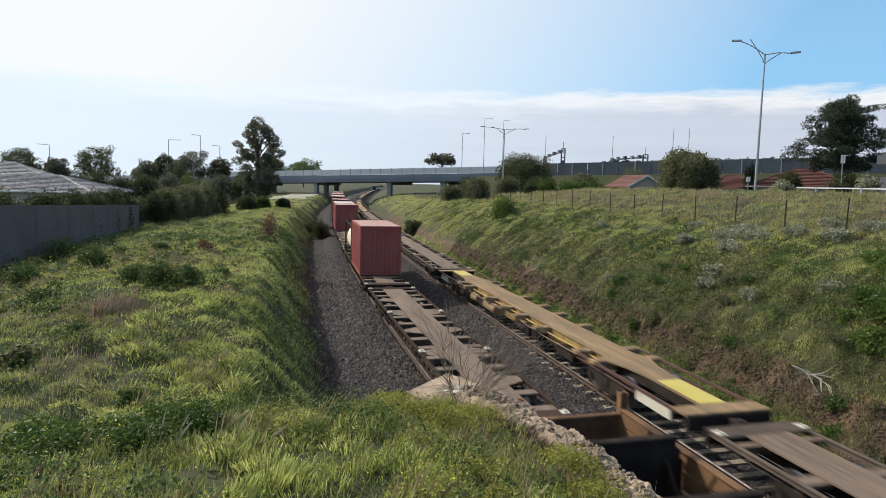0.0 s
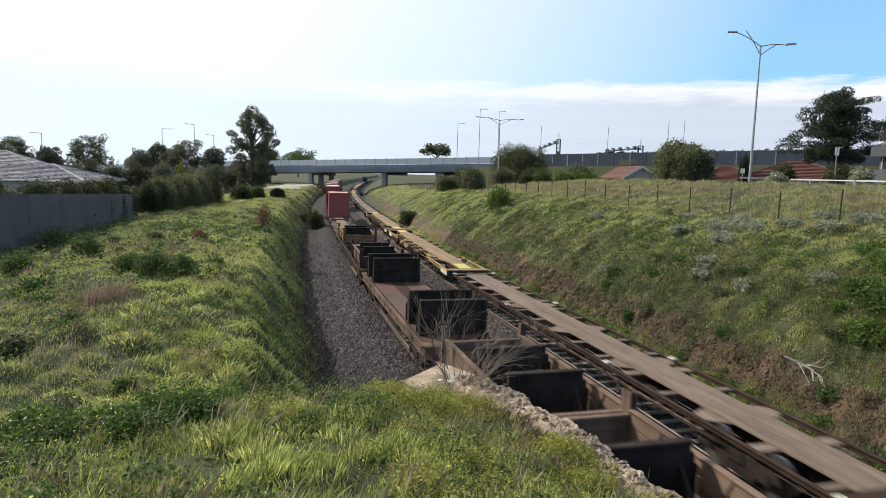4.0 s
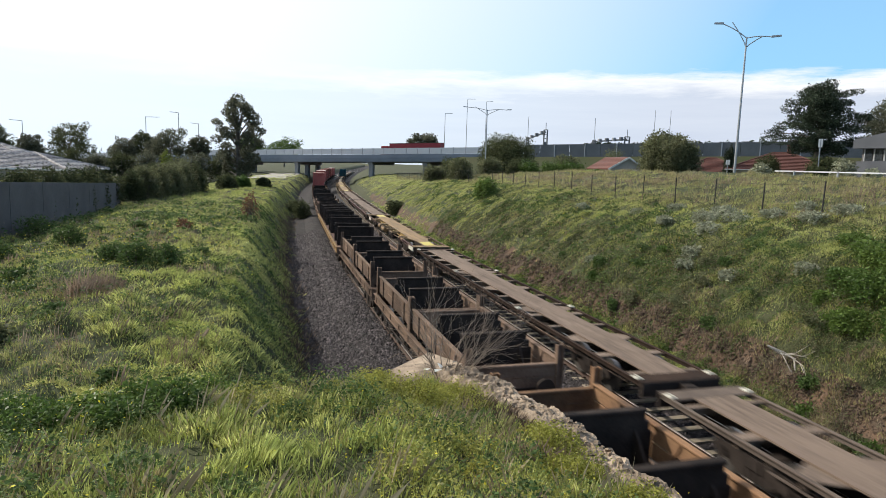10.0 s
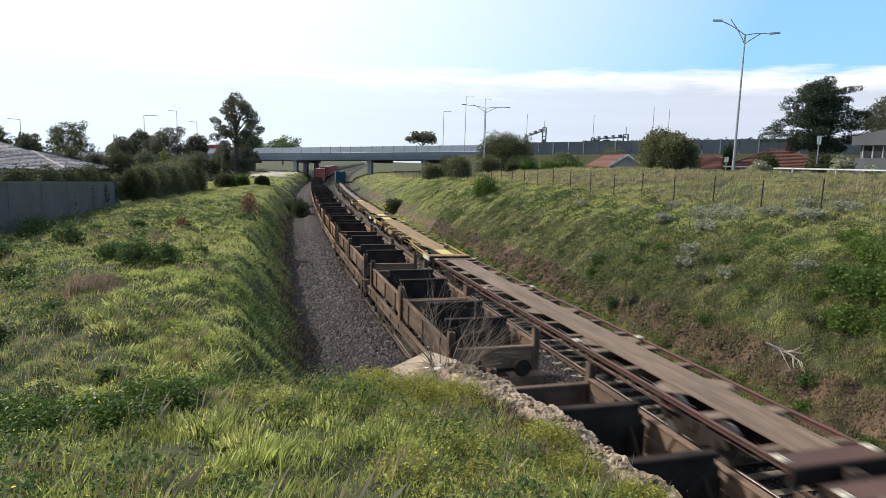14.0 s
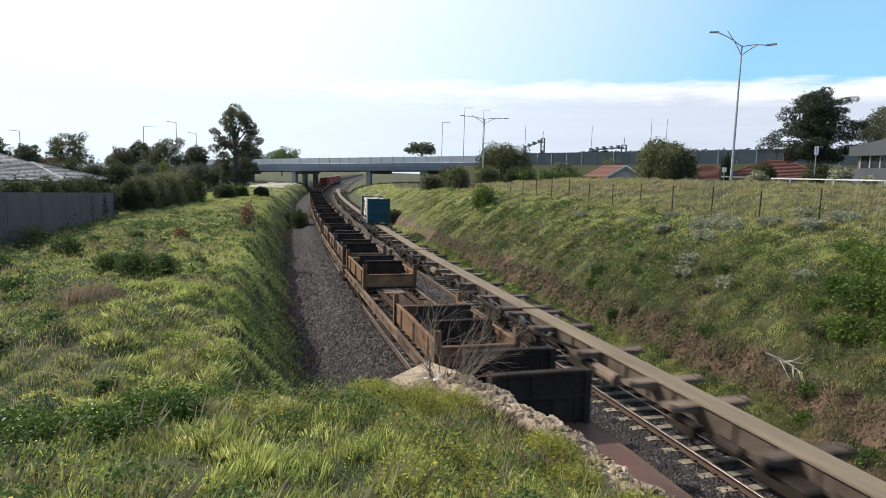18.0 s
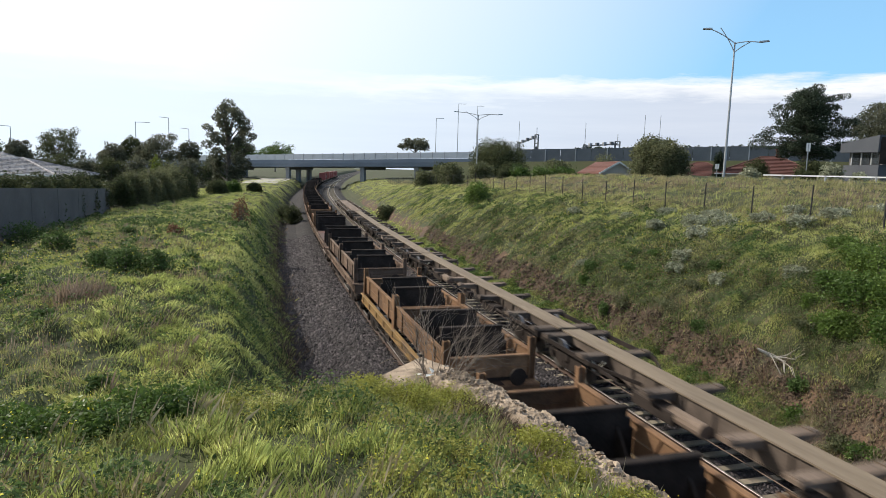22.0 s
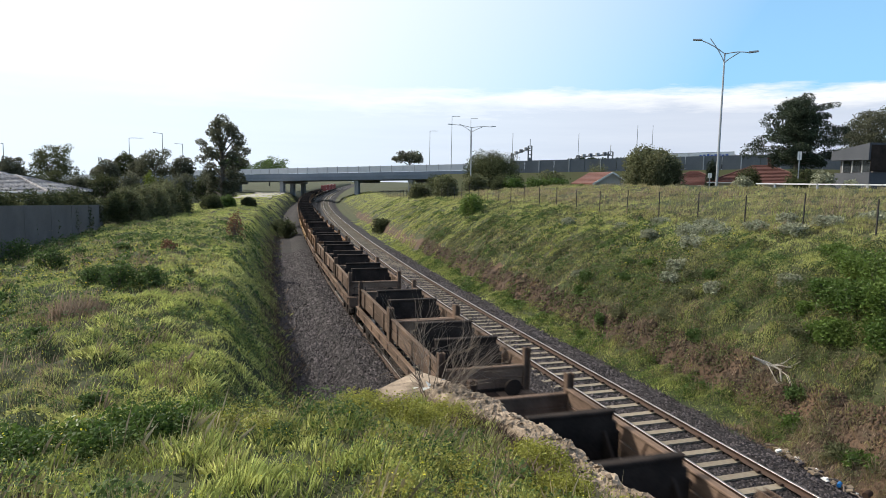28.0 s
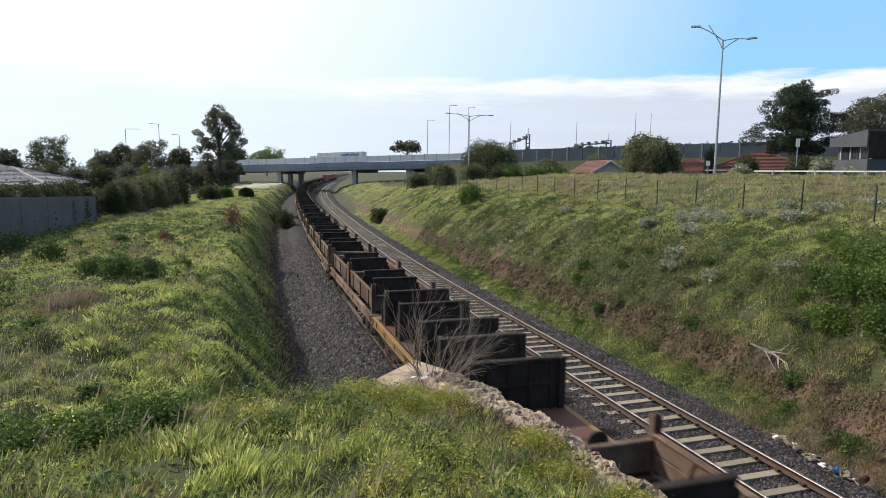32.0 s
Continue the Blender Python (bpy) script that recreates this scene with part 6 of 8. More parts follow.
def house(x, y, z, w, d, wall_h, roof_h, heading, wall_mat, roof_mat, label, chimney=False, windows=2):
    h = thing("house", label, "house", at=pose(x, y, z, 0, 0, heading))
    m = Mesh()
    m.box(-w / 2, w / 2, -d / 2, d / 2, -1.5, wall_h)
    part("wall_shell", m, wall_mat, h)
    o, rl = 0.55, max(w / 2 - d / 2, 0.6)
    a, b = wall_h - 0.15, wall_h + roof_h

    def ring(t, lift):
        ex, ey = (w / 2 + o) * (1 - t) + rl * t, (d / 2 + o) * (1 - t) + 0.02 * t
        zz = a + (b - a) * t + lift
        return [(-ex, -ey, zz), (ex, -ey, zz), (ex, ey, zz), (-ex, ey, zz)]

    m = Mesh()
    m.add(ring(0, -0.02) + ring(1, -0.02), [(k, (k + 1) % 4, (k + 1) % 4 + 4, k + 4) for k in range(4)] + [(3, 2, 1, 0), (4, 5, 6, 7)])
    roof = part("roof", m, roof_mat, h)
    rows = 13
    for i in range(rows):
        lo, hi = ring(i / rows, 0.1), ring((i + 1) / rows, 0.01)
        m = Mesh()
        m.add(lo + hi + ring(i / rows, 0.0), [(k, (k + 1) % 4, (k + 1) % 4 + 4, k + 4) for k in range(4)] + [(k + 8, (k + 1) % 4 + 8, (k + 1) % 4, k) for k in range(4)])
        part("tile_course", m, roof_mat, roof)
    caps = [((-rl, 0, b), (rl, 0, b))] + [((sx * rl, 0, b), (sx * (w / 2 + o), sy * (d / 2 + o), a + 0.08)) for sx in (-1, 1) for sy in (-1, 1)]
    for pa, pb in caps:
        m = Mesh()
        m.tube([pa, pb], 0.11, 6)
        part("ridge_cap", m, roof_mat, roof)
    for k in range(windows):
        xx = -w / 2 + w * (k + 0.5) / windows
        m = Mesh()
        m.box(xx - 0.8, xx + 0.8, -d / 2 - 0.03, -d / 2 + 0.05, wall_h - 1.6, wall_h - 0.5)
        wn_ = part("window", m, M_GLASS, h)
        m = Mesh()
        for q in (-0.85, 0.0, 0.85):
            m.box(xx + q - 0.05, xx + q + 0.05, -d / 2 - 0.06, -d / 2, wall_h - 1.65, wall_h - 0.45)
        for q in (-1.65, -0.5):
            m.box(xx - 0.85, xx + 0.85, -d / 2 - 0.06, -d / 2, wall_h + q, wall_h + q + 0.1)
        part("window_frame", m, M_WHITE, wn_)
    m = Mesh()
    m.box(-w / 2 - o, w / 2 + o, -d / 2 - o - 0.12, -d / 2 - o, a - 0.02, a + 0.1)
    part("gutter", m, M_WHITE, h)
    if chimney:
        m = Mesh()
        m.box(0.6, 1.3, -0.4, 0.4, wall_h, b + 1.0, 0.03)
        m.box(0.5, 1.4, -0.5, 0.5, b + 0.85, b + 1.0)
        part("chimney", m, M_TERRA, h)
    return h


house(-21.2, 64.5, 2.4, 12, 8, 2.75, 1.25, -8, M_BRICK, M_TILE, "low house with a weathered grey tiled roof")
house(-31.0, 84.0, 2.6, 11, 9, 3.3, 1.9, 4, M_BRICK, M_TILE, "house behind with a brown-grey hipped roof")
house(61.5, 64.5, 5.0, 11, 9, 2.2, 2.1, -42, M_BRICK, M_TERRA, "house with a terracotta roof and a chimney", True)
house(61.5, 77.0, 4.8, 8, 7, 2.0, 1.9, -38, M_BRICK, M_TERRA, "low house with a terracotta roof")


def gable_house(x, y, z, w, d, wall_h, rise, heading, label):
    """A small house whose ridge runs front to back."""
    h = thing("house", label, "house", at=pose(x, y, z, 0, 0, heading))
    m = Mesh()
    m.prism([(-w / 2, -1), (w / 2, -1), (w / 2, wall_h), (0, wall_h + rise), (-w / 2, wall_h)], -d / 2, d / 2)
    part("wall_shell", m, M_BRICK, h)
    for s in (-1, 1):
        e = w / 2 + 0.4
        drop = rise * 0.4 / (w / 2)
        m = Mesh()
        m.prism([(0, wall_h + rise + 0.02), (s * e, wall_h - drop + 0.02), (s * e, wall_h - drop + 0.14), (0, wall_h + rise + 0.16)], -d / 2 - 0.35, d / 2 + 0.35)
        slope = part("roof", m, M_TERRA, h)
        for k in range(9):
            u, v = k / 9, (k + 1) / 9
            m = Mesh()
            zz = lambda q: wall_h - drop + 0.15 + (rise + drop) * q
            m.prism([(s * e * (1 - u), zz(u) - 0.02), (s * e * (1 - v), zz(v)), (s * e * (1 - u), zz(u) + 0.06)], -d / 2 - 0.35, d / 2 + 0.35)
            part("tile_course", m, M_TERRA, slope)
        m = Mesh()
        m.bar((0, -d / 2 - 0.38, wall_h + rise + 0.05), (s * e, -d / 2 - 0.38, wall_h - drop + 0.05), 0.05, 0.22)
        part("barge_board", m, M_WHITE, h)
    m = Mesh()
    m.box(-0.7, 0.7, -d / 2 - 0.03, -d / 2 + 0.02, wall_h - 1.3, wall_h - 0.2)
    part("window", m, M_GLASS, h)
    return h


gable_house(46.6, 77.6, 4.9, 4.6, 8, 1.9, 1.35, -10, "small house with a red roof and pale gable")
# the modern house at the right edge: its near corner, and the left front running back from it
mh = thing("modern_house", "modern grey house with a slanted upper storey", "house", at=pose(47.3, 38.5, 6.3, 0, 0, 71))
m = Mesh()
m.box(0, 4.8, -8.5, 0, -1.0, 1.63)
part("lower_storey", m, M_GREYCLAD, mh)
m = Mesh()
m.prism([(-0.15, 2.6), (5.0, 2.72), (5.0, 3.45), (-0.15, 3.95)], -8.6, 0.25)
part("upper_storey", m, M_GREYCLAD, mh, "slanted pale grey upper storey")
m = Mesh()
m.box(0.1, 4.6, -8.3, -0.35, 1.6, 2.75)
part("recess_wall", m, M_FENCEWALL, mh)
m = Mesh()
m.box(-0.19, -0.15, -8.5, 0.1, 1.7, 3.8)
part("side_cladding", m, M_DARK, mh, "dark brown timber cladding")
for k in range(3):
    m = Mesh()
    m.box(0.4 + k * 1.35, 1.35 + k * 1.35, -0.36, -0.3, 1.68, 2.65)
    wdw = part("window", m, M_GLASS, mh)
    m = Mesh()
    m.box(1.4 + k * 1.35, 1.55 + k * 1.35, -0.4, -0.28, 1.63, 2.7)
    part("window_frame", m, M_STEEL, wdw)

# small road furniture on the right
for x, y, z, h, wd, hh, lab in ((48.2, 46.2, 6.5, 3.4, 0.17, 0.75, "narrow white road sign on a steel pole"), (47.5, 57.0, 6.5, 1.5, 0.2, 0.5, "small white sign on a short post")):
    t = thing("road_sign", lab, "road sign", "road signs", pose(x, y, z, 0, 0, -40))
    m = Mesh()
    m.tube([(0, 0, -0.4), (0, 0, h)], 0.05, 7)
    part("pole", m, M_STEEL, t)
    m = Mesh()
    m.box(-wd, wd, -0.04, -0.02, h - hh, h, 0.008)
    part("sign_plate", m, M_WHITE, t)

# lineside cabinet and its post at the left edge
cab = thing("equipment_cabinet", "pale lineside equipment cabinet with a dark lid", "cabinet", at=pose(-15.0, 39.6, 2.2, 0, 0, -5))
m = Mesh()
m.box(-1.1, 0.95, -0.5, 0.5, -0.3, 1.45, 0.02)
part("body", m, M_WHITE, cab)
m = Mesh()
m.box(-1.15, 1.0, -0.55, 0.55, 1.45, 1.53, 0.015)
part("lid", m, M_DARK, cab)
t = thing("marker_post", "dark post with a small grey plate", "post", at=pose(-13.8, 39.4, 2.2))
m = Mesh()
m.box(-0.05, 0.05, -0.05, 0.05, -0.3, 1.6)
part("post", m, M_POST, t)
m = Mesh()
m.box(-0.05, 0.75, -0.08, -0.05, 0.85, 1.4)
part("plate", m, M_STEEL, t)


# ---------------------------------------------------------------- trees and garden plants
G_TREE = "trees round the cutting"
tree(-3.4, 101, 2.0, 14.2, 8.4, M_EUC, "slender eucalypt with an airy dark crown", 11, "tall", 20000, 0.13)
tree(52.3, 50.6, 6.2, 9.4, 9.2, M_PINE, "tall dark pine with layered branches", 24, "pine", 46000, 0.085)
tree(65.5, 53.4, 6.3, 9.4, 9.0, M_EUC, "olive eucalypt beside the modern house", 13, "round", 26000, 0.1)
for i, (x, y, z, h, w, mt, lab) in enumerate(((44.9, 63.6, 5.9, 5.4, 7.2, M_OLIVE, "broad grey-green tree-like shrub on the bank top"), (52.6, 88.5, 5.0, 5.2, 3.8, M_OLIVE, "small olive shrub at the bank top"), (42.6, 62.6, 5.8, 3.2, 2.6, M_OLIVE, "pale grey-green shrub at the bank top"),
                                              (44.3, 113.9, 3.2, 10.6, 12.6, M_BUSH, "broad dark tree-like shrub beside the bridge"), (54.5, 65.2, 5.8, 4.4, 1.3, M_PINE, "slim dark conifer by the terracotta roof"), (51.2, 55.5, 6.1, 2.6, 3.0, M_BUSH, "low dark shrub by the road"))):
    bush(x, y, z, h, w, mt, lab, 14 + i, 32000 if w > 6 else 5000, 0.15 if w > 10 else 0.12 if w > 6 else 0.09)
for i, (x, y, h, w) in enumerate(((-37.8, 145.1, 10.0, 8.6), (-42.5, 140, 7.2, 5.5), (-29.7, 157.2, 7.8, 6.2), (-26.8, 162.8, 9.8, 5.6), (-18.7, 148.8, 9.9, 7.6), (-12.8, 149.4, 8.8, 5.8), (-52, 150, 9.5, 8), (-22.6, 152, 8.0, 5.0))):
    tree(x, y, 2.6, h, w, M_EUC if i % 3 else M_BUSH, "distant eucalypt against the sky", 30 + i, "round", 7000, 0.15, G_TREE)
tree(66, 262, 6.0, 13.0, 12.0, M_EUC, "flat-topped tree beyond the bridge", 45, "flat", 2600, 0.4)
for i, (x, y, h, w) in enumerate(((9, 268, 10.5, 16), (-4, 272, 11.5, 14))):
    tree(x, y, 4.0, h, w, M_HEDGE, "rounded tree behind the bridge", 50 + i, "round", 7000, 0.26, G_TREE)
# far woods along the skyline: too many to count
far = []
rf = np.random.default_rng(61)
for i in range(170):
    u = i / 169
    x = 150 + 450 * u
    y = 338 - 88 * u + rf.uniform(-8, 8)
    far.append((x, y, 8.5 + rf.uniform(0, 1.0), rf.uniform(7, 11), 6, rf.uniform(8.0, 9.6)))
for i in range(60):
    far.append((-330 + 5.2 * i, 330 - 0.1 * i + rf.uniform(-8, 8), 5.0, rf.uniform(6, 10), 6, rf.uniform(3.0, 6.5)))
v, f = leaf_cloud(far, 26000, 0.9, 62, shell=0.2)
tagged(new("far_woods", big_mesh("far_woods", v, f, M_PINE)), "dark line of distant woodland", "woods", kind="stuff")
row = [(100 + 2.6 * i, 184.3 - 2.49 * i + rf.uniform(-1, 1), 13.0 + 0.02 * 3.6 * i, 2.4, 2.4, rf.uniform(1.7, 2.1)) for i in range(56)]
v, f = leaf_cloud(row, 42000, 0.4, 63, shell=0.3)
tagged(new("freeway_hedge", big_mesh("freeway_hedge", v, f, M_PINE)), "dark clipped trees lining the freeway", "hedge", kind="stuff")
for i, (x, y, h, w, d) in enumerate(((37.5, 86.5, 3.0, 4.4, 3.0), (40.6, 85.2, 3.2, 4.6, 3.0), (43.6, 84.4, 3.4, 4.4, 3.0), (35.6, 87.2, 2.8, 3.6, 3), (46.5, 83.0, 2.6, 3.0, 3), (42.5, 76.0, 1.5, 4.0, 1.6), (50.5, 72.0, 1.6, 4.5, 1.6), (54.0, 68.0, 1.6, 4.5, 1.6))):
    bush(x, y, 4.7 if y > 80 else 5.2, h, w, M_HEDGE if i != 3 else M_BUSH, "clipped green garden hedge", 70 + i, 3200, 0.12, d, "hedges by the fence", "hedge")
for i, (x, y, z, h, w) in enumerate(((46.0, 41.5, 6.2, 2.1, 2.0), (45.2, 43.5, 6.2, 1.3, 1.6), (47.8, 52.5, 6.1, 1.6, 2.2), (50.0, 47.5, 6.2, 2.6, 3.0), (43.0, 36.4, 6.3, 0.9, 1.3))):
    bush(x, y, z, h, w, M_BUSH if i % 2 else M_SILVER, "grey-green shrub beside the side road", 80 + i, 1500, 0.12, group="roadside shrubs")
# planting in front of the houses on the left
for i, (x, y) in enumerate(((-15.2, 30.0), (-14.7, 34.5), (-14.4, 39.0), (-14.1, 43.5), (-13.8, 47.5), (-13.5, 51.5), (-13.3, 55.0), (-13.0, 58.5))):
    bush(x, y, 2.3, (4.0, 3.8, 3.6, 3.5, 3.35, 3.2, 3.3, 3.2)[i], 3.3, M_BUSH, "dark garden hedge shrub behind the boundary wall", 90 + i, 6000, 0.085, 1.9, "garden shrubs")
for i, (x, y, h, w, mt) in enumerate(((-11.6, 63.4, 3.4, 2.8, M_BUSH), (-10.9, 66.2, 3.7, 3.2, M_OLIVE), (-10.1, 69.6, 4.1, 3.4, M_OLIVE), (-9.4, 73.0, 4.3, 3.6, M_OLIVE), (-8.6, 76.4, 4.2, 3.4, M_OLIVE), (-7.6, 79.8, 3.8, 3.0, M_BUSH),
                                       (-10.8, 72.5, 4.5, 3.4, M_BUSH), (-9.3, 80.5, 4.4, 3.4, M_OLIVE), (-4.6, 90, 2.2, 2.8, M_BUSH), (-2.6, 94, 2.0, 2.4, M_HEDGE), (0.2, 97, 1.7, 2.2, M_BUSH))):
    bush(x, y, plant(x, y) - 0.1, h, w, mt, "tall overgrown shrub along the plateau's edge", 100 + i, 8000, 0.085, group="overgrown shrubs")
t = bush(-11.0, 83.3, 2.3, 5.3, 1.7, M_CONIFER, "slim yellow-green garden conifer tree", 120, 2600, 0.12)
for i in range(9):
    bush(-44 + 4.6 * i, 138 - 0.9 * i, 1.8, 5.2 + (i * 7 % 3) * 0.5, 6.4, M_EUC if i % 2 else M_BUSH, "dark scrub below the freeway embankment", 440 + i, 3600, 0.17, 4, "embankment scrub")
for i, (x, y, h, w) in enumerate(((27.5, 88.0, 3.4, 4.0), (29.0, 94.0, 3.6, 4.6), (27.0, 101.0, 3.0, 4.5), (31.0, 104.0, 4.0, 5.0), (36.0, 99.0, 3.6, 5.0), (41.0, 96.0, 3.4, 5.0), (46.5, 92.0, 3.4, 5.0))):
    bush(x, y, plant(x, y) - 0.2, h, w, M_BUSH if i % 2 else M_OLIVE, "scrubby bush below the bridge's end", 460 + i, 4200, 0.13, 4, "bushes by the bridge")
# pale gravelled ground beside the track before the bridge
yard = Mesh()
ys = list(np.arange(158, 226, 4.0))
for i, y in enumerate(ys):
    for w_ in (-12.5, -9, -5.5, -2.6):
        q = w_ + float(bend(y)) + 0.5 * math.sin(i * 1.7)
        yard.v.append((q, y, plant(q, y) + 0.12))
for i in range(len(ys) - 1):
    for k in range(3):
        yard.f.append((i * 4 + k, i * 4 + k + 1, i * 4 + k + 5, i * 4 + k + 4))
        yard.m.append(0)
tagged(part("pavement", yard, M_GRAVEL), "pale gravelled ground beside the bridge", "pavement", kind="structure")
# single plants on the banks
bush(20.6, 57.5, plant(20.6, 57.5) - 0.1, 2.5, 2.5, M_CREEPER, "round green bush on the bank", 121, 3200, 0.09)
bush(17.3, 84, plant(17.3, 84) - 0.1, 2.3, 3.2, M_BUSH, "dark green bush on the far bank", 122, 2800, 0.12)
bush(4.6, 79, plant(4.6, 79) - 0.3, 3.0, 2.6, M_BUSH, "dark bush at the foot of the bank", 123, 2800, 0.1)
bush(3.9, 86, plant(3.9, 86) - 0.1, 2.0, 2.4, M_BUSH, "dark bush at the foot of the bank", 124, 2000, 0.1)
bush(-0.85, 47.4, plant(-0.85, 47.4) - 0.1, 2.1, 1.4, M_RUSSET, "reddish dead shrub on the crest", 125, 900, 0.06)
for i, (x, y, h, w) in enumerate(((18.4, 15.0, 1.5, 2.2), (17.4, 14.9, 1.0, 1.7), (20.0, 15.6, 1.5, 2.4), (17.6, 13.2, 1.3, 2.0), (18.7, 14.0, 1.7, 2.4), (20.6, 17.0, 1.0, 2.0), (19.1, 16.6, 1.0, 1.8), (19.8, 13.8, 1.8, 2.6),
                                  (18.1, 12.0, 1.3, 1.9), (21.4, 15.0, 1.6, 2.4), (18.2, 16.4, 0.7, 1.4), (21.6, 18.6, 0.8, 1.6), (17.0, 12.0, 0.9, 1.4))):
    bush(x, y, plant(x, y) - 0.2, h * 0.85, w, M_CREEPER if i % 3 else M_HEDGE, "leafy green creeper mounded on the bank", 130 + i, 4200, 0.05, group="creepers on the bank")
rs = np.random.default_rng(140)
for i, (x, y, w) in enumerate(((22.0, 25.6, 1.6), (21.3, 26.8, 1.5), (22.8, 27.4, 1.3), (20.5, 25.6, 1.4), (19.0, 24.5, 1.3), (18.2, 24.0, 1.0), (20.8, 29.5, 1.0), (22.6, 31.0, 1.1), (21.5, 33, 1.0), (23.2, 24.5, 1.2), (23.5, 22.6, 1.3),
                               (24.9, 22.0, 1.3), (25.6, 25.0, 1.1), (27.0, 21.5, 1.3), (18.0, 21.0, 0.9), (19.2, 18.4, 1.0), (21.0, 39.0, 1.0), (17.0, 30.0, 0.9))):
    bush(x, y, plant(x, y) - 0.1, 0.5 * w, w * 1.1, M_SILVER, "low silvery-leaved shrub on the bank", 141 + i, 1700, 0.055, group="silvery shrubs")
for i in range(16):
    x, y = -rs.uniform(1.5, 11), 11 + 26 * rs.random() ** 1.3
    k = rs.random()
    bush(x + float(bend(y)), y, plant(x + float(bend(y)), y) - 0.08, rs.uniform(0.35, 0.8), rs.uniform(0.5, 1.0), (M_WEED, M_OLIVE, M_WEED, M_RUSSET)[int(k * 3.4)], "leafy weed clump in the grass", 170 + i, 650, 0.055, group="weed clumps")
for i in range(22):
    x, y = rs.uniform(14.6, 18.8), 9 + 24 * rs.random()
    bush(x, y, plant(x, y) - 0.08, rs.uniform(0.3, 0.7), rs.uniform(0.5, 1.1), (M_WEED, M_HEDGE, M_OLIVE)[i % 3], "leafy weed clump on the cutting slope", 200 + i, 650, 0.05, group="slope weeds")

# ---------------------------------------------------------------- grass
wav = lambda x, y: 0.5 + 0.28 * np.sin(x * 1.3 + 0.7 * y) + 0.22 * np.sin(y * 1.9 - x * 0.8 + 1.0)


def knoll(r, n):
    x, y = r.uniform(-7.5, 3.2, n), r.uniform(0.9, 9.6, n)
    keep = (y < 10.2) & (x > -0.75 * y - 1.2) & (x < 0.95 * y + 1.6) & (x < 2.95)
    return x[keep], y[keep]


def knoll_tufts(clumps, spread):
    def place(r, n):
        cx, cy = r.uniform(-6.5, 2.9, clumps), r.uniform(1.2, 9.5, clumps)
        k = r.integers(0, clumps, n)
        x, y = cx[k] + r.normal(0, spread, n), cy[k] + r.normal(0, spread, n)
        keep = (x < 2.9) & (y > 0.9)
        return x[keep], y[keep]
    return place


hgt = lambda lo, hi: (lambda x, y, r: (lo + (hi - lo) * r) * (0.55 + 0.9 * wav(x, y)))
wid = lambda a, b: (lambda x, y, r: a + b * r)
far_w = lambda a: (lambda x, y, r: a * (0.6 + 0.8 * r) * np.clip(y / 10, 1, 6))


def tussocks(name, centres, per, height, width, mat, label, seed, radius=0.14, splay=0.75, category="grass"):
    """Tufts whose blades fan out from their roots. centres(rng) gives x, y; sizes grow with the distance, where single blades are lost."""
    r = np.random.default_rng(seed)
    cx, cy = centres(r)
    n = len(cx)
    big = r.uniform(0.55, 1.35, n)
    k = np.repeat(np.arange(n), per)
    m_ = len(k)
    far_ = np.clip(cy[k] / 9.0, 1, 7) ** 0.88
    a = r.uniform(0, 2 * np.pi, m_)
    q = np.sqrt(r.random(m_))
    rad = radius * big[k] * np.clip(cy[k] / 12, 1, 2.6)
    x, y = cx[k] + np.cos(a) * q * rad, cy[k] + np.sin(a) * q * rad
    hum = tuft(x, y)
    keep = r.random(m_) < 0.12 + 1.25 * hum
    k, m_, far_, a, q, rad, x, y, hum = k[keep], int(keep.sum()), far_[keep], a[keep], q[keep], rad[keep], x[keep], y[keep], hum[keep]
    z = ground(x, y)
    h = (height[0] + (height[1] - height[0]) * r.random(m_)) * big[k] * (1.0 - 0.35 * q) * (0.6 + 0.6 * hum)
    wd = width * r.uniform(0.6, 1.4, m_) * far_
    ln = splay * (0.15 + 0.85 * q) * r.uniform(0.5, 1.3, m_)
    dx, dy = np.cos(a) * ln * h + 0.1 * h, np.sin(a) * ln * h
    t = a + r.normal(np.pi / 2, 0.7, m_)
    ex, ey = np.cos(t) * wd / 2, np.sin(t) * wd / 2
    v = np.empty((m_, 4, 3), np.float32)
    v[:, 0] = np.stack([x - ex, y - ey, z - 0.03], -1)
    v[:, 1] = np.stack([x + ex, y + ey, z - 0.03], -1)
    v[:, 2] = np.stack([x + ex * 0.9 + dx * 0.55, y + ey * 0.9 + dy * 0.55, z + h * (0.55 - 0.15 * ln)], -1)
    v[:, 3] = np.stack([x + dx * 1.15, y + dy * 1.15, z + h * (0.95 - 0.3 * ln)], -1)
    f = np.array([[0, 1, 2], [0, 2, 3]])[None] + 4 * np.arange(m_)[:, None, None]
    return tagged(new(name, big_mesh(name, v.reshape(-1, 3), f.reshape(-1, 3), mat)), label, category, kind="stuff")


def on_knoll(n, x0=-6.0, x1=2.75, y0=1.3, y1=9.8):
    def centres(r):
        x, y = r.uniform(x0, x1, n), r.uniform(y0, y1, n)
        keep = (x > -0.75 * y - 0.9) & (x < 0.95 * y + 1.2)
        return x[keep], y[keep]
    return centres


def on_strip(n, w0, w1, y0, y1, power=1.0):
    def centres(r):
        y = y0 * (y1 / y0) ** (r.random(n) ** power)
        return r.uniform(w0, w1, n) + bend(y), y
    return centres


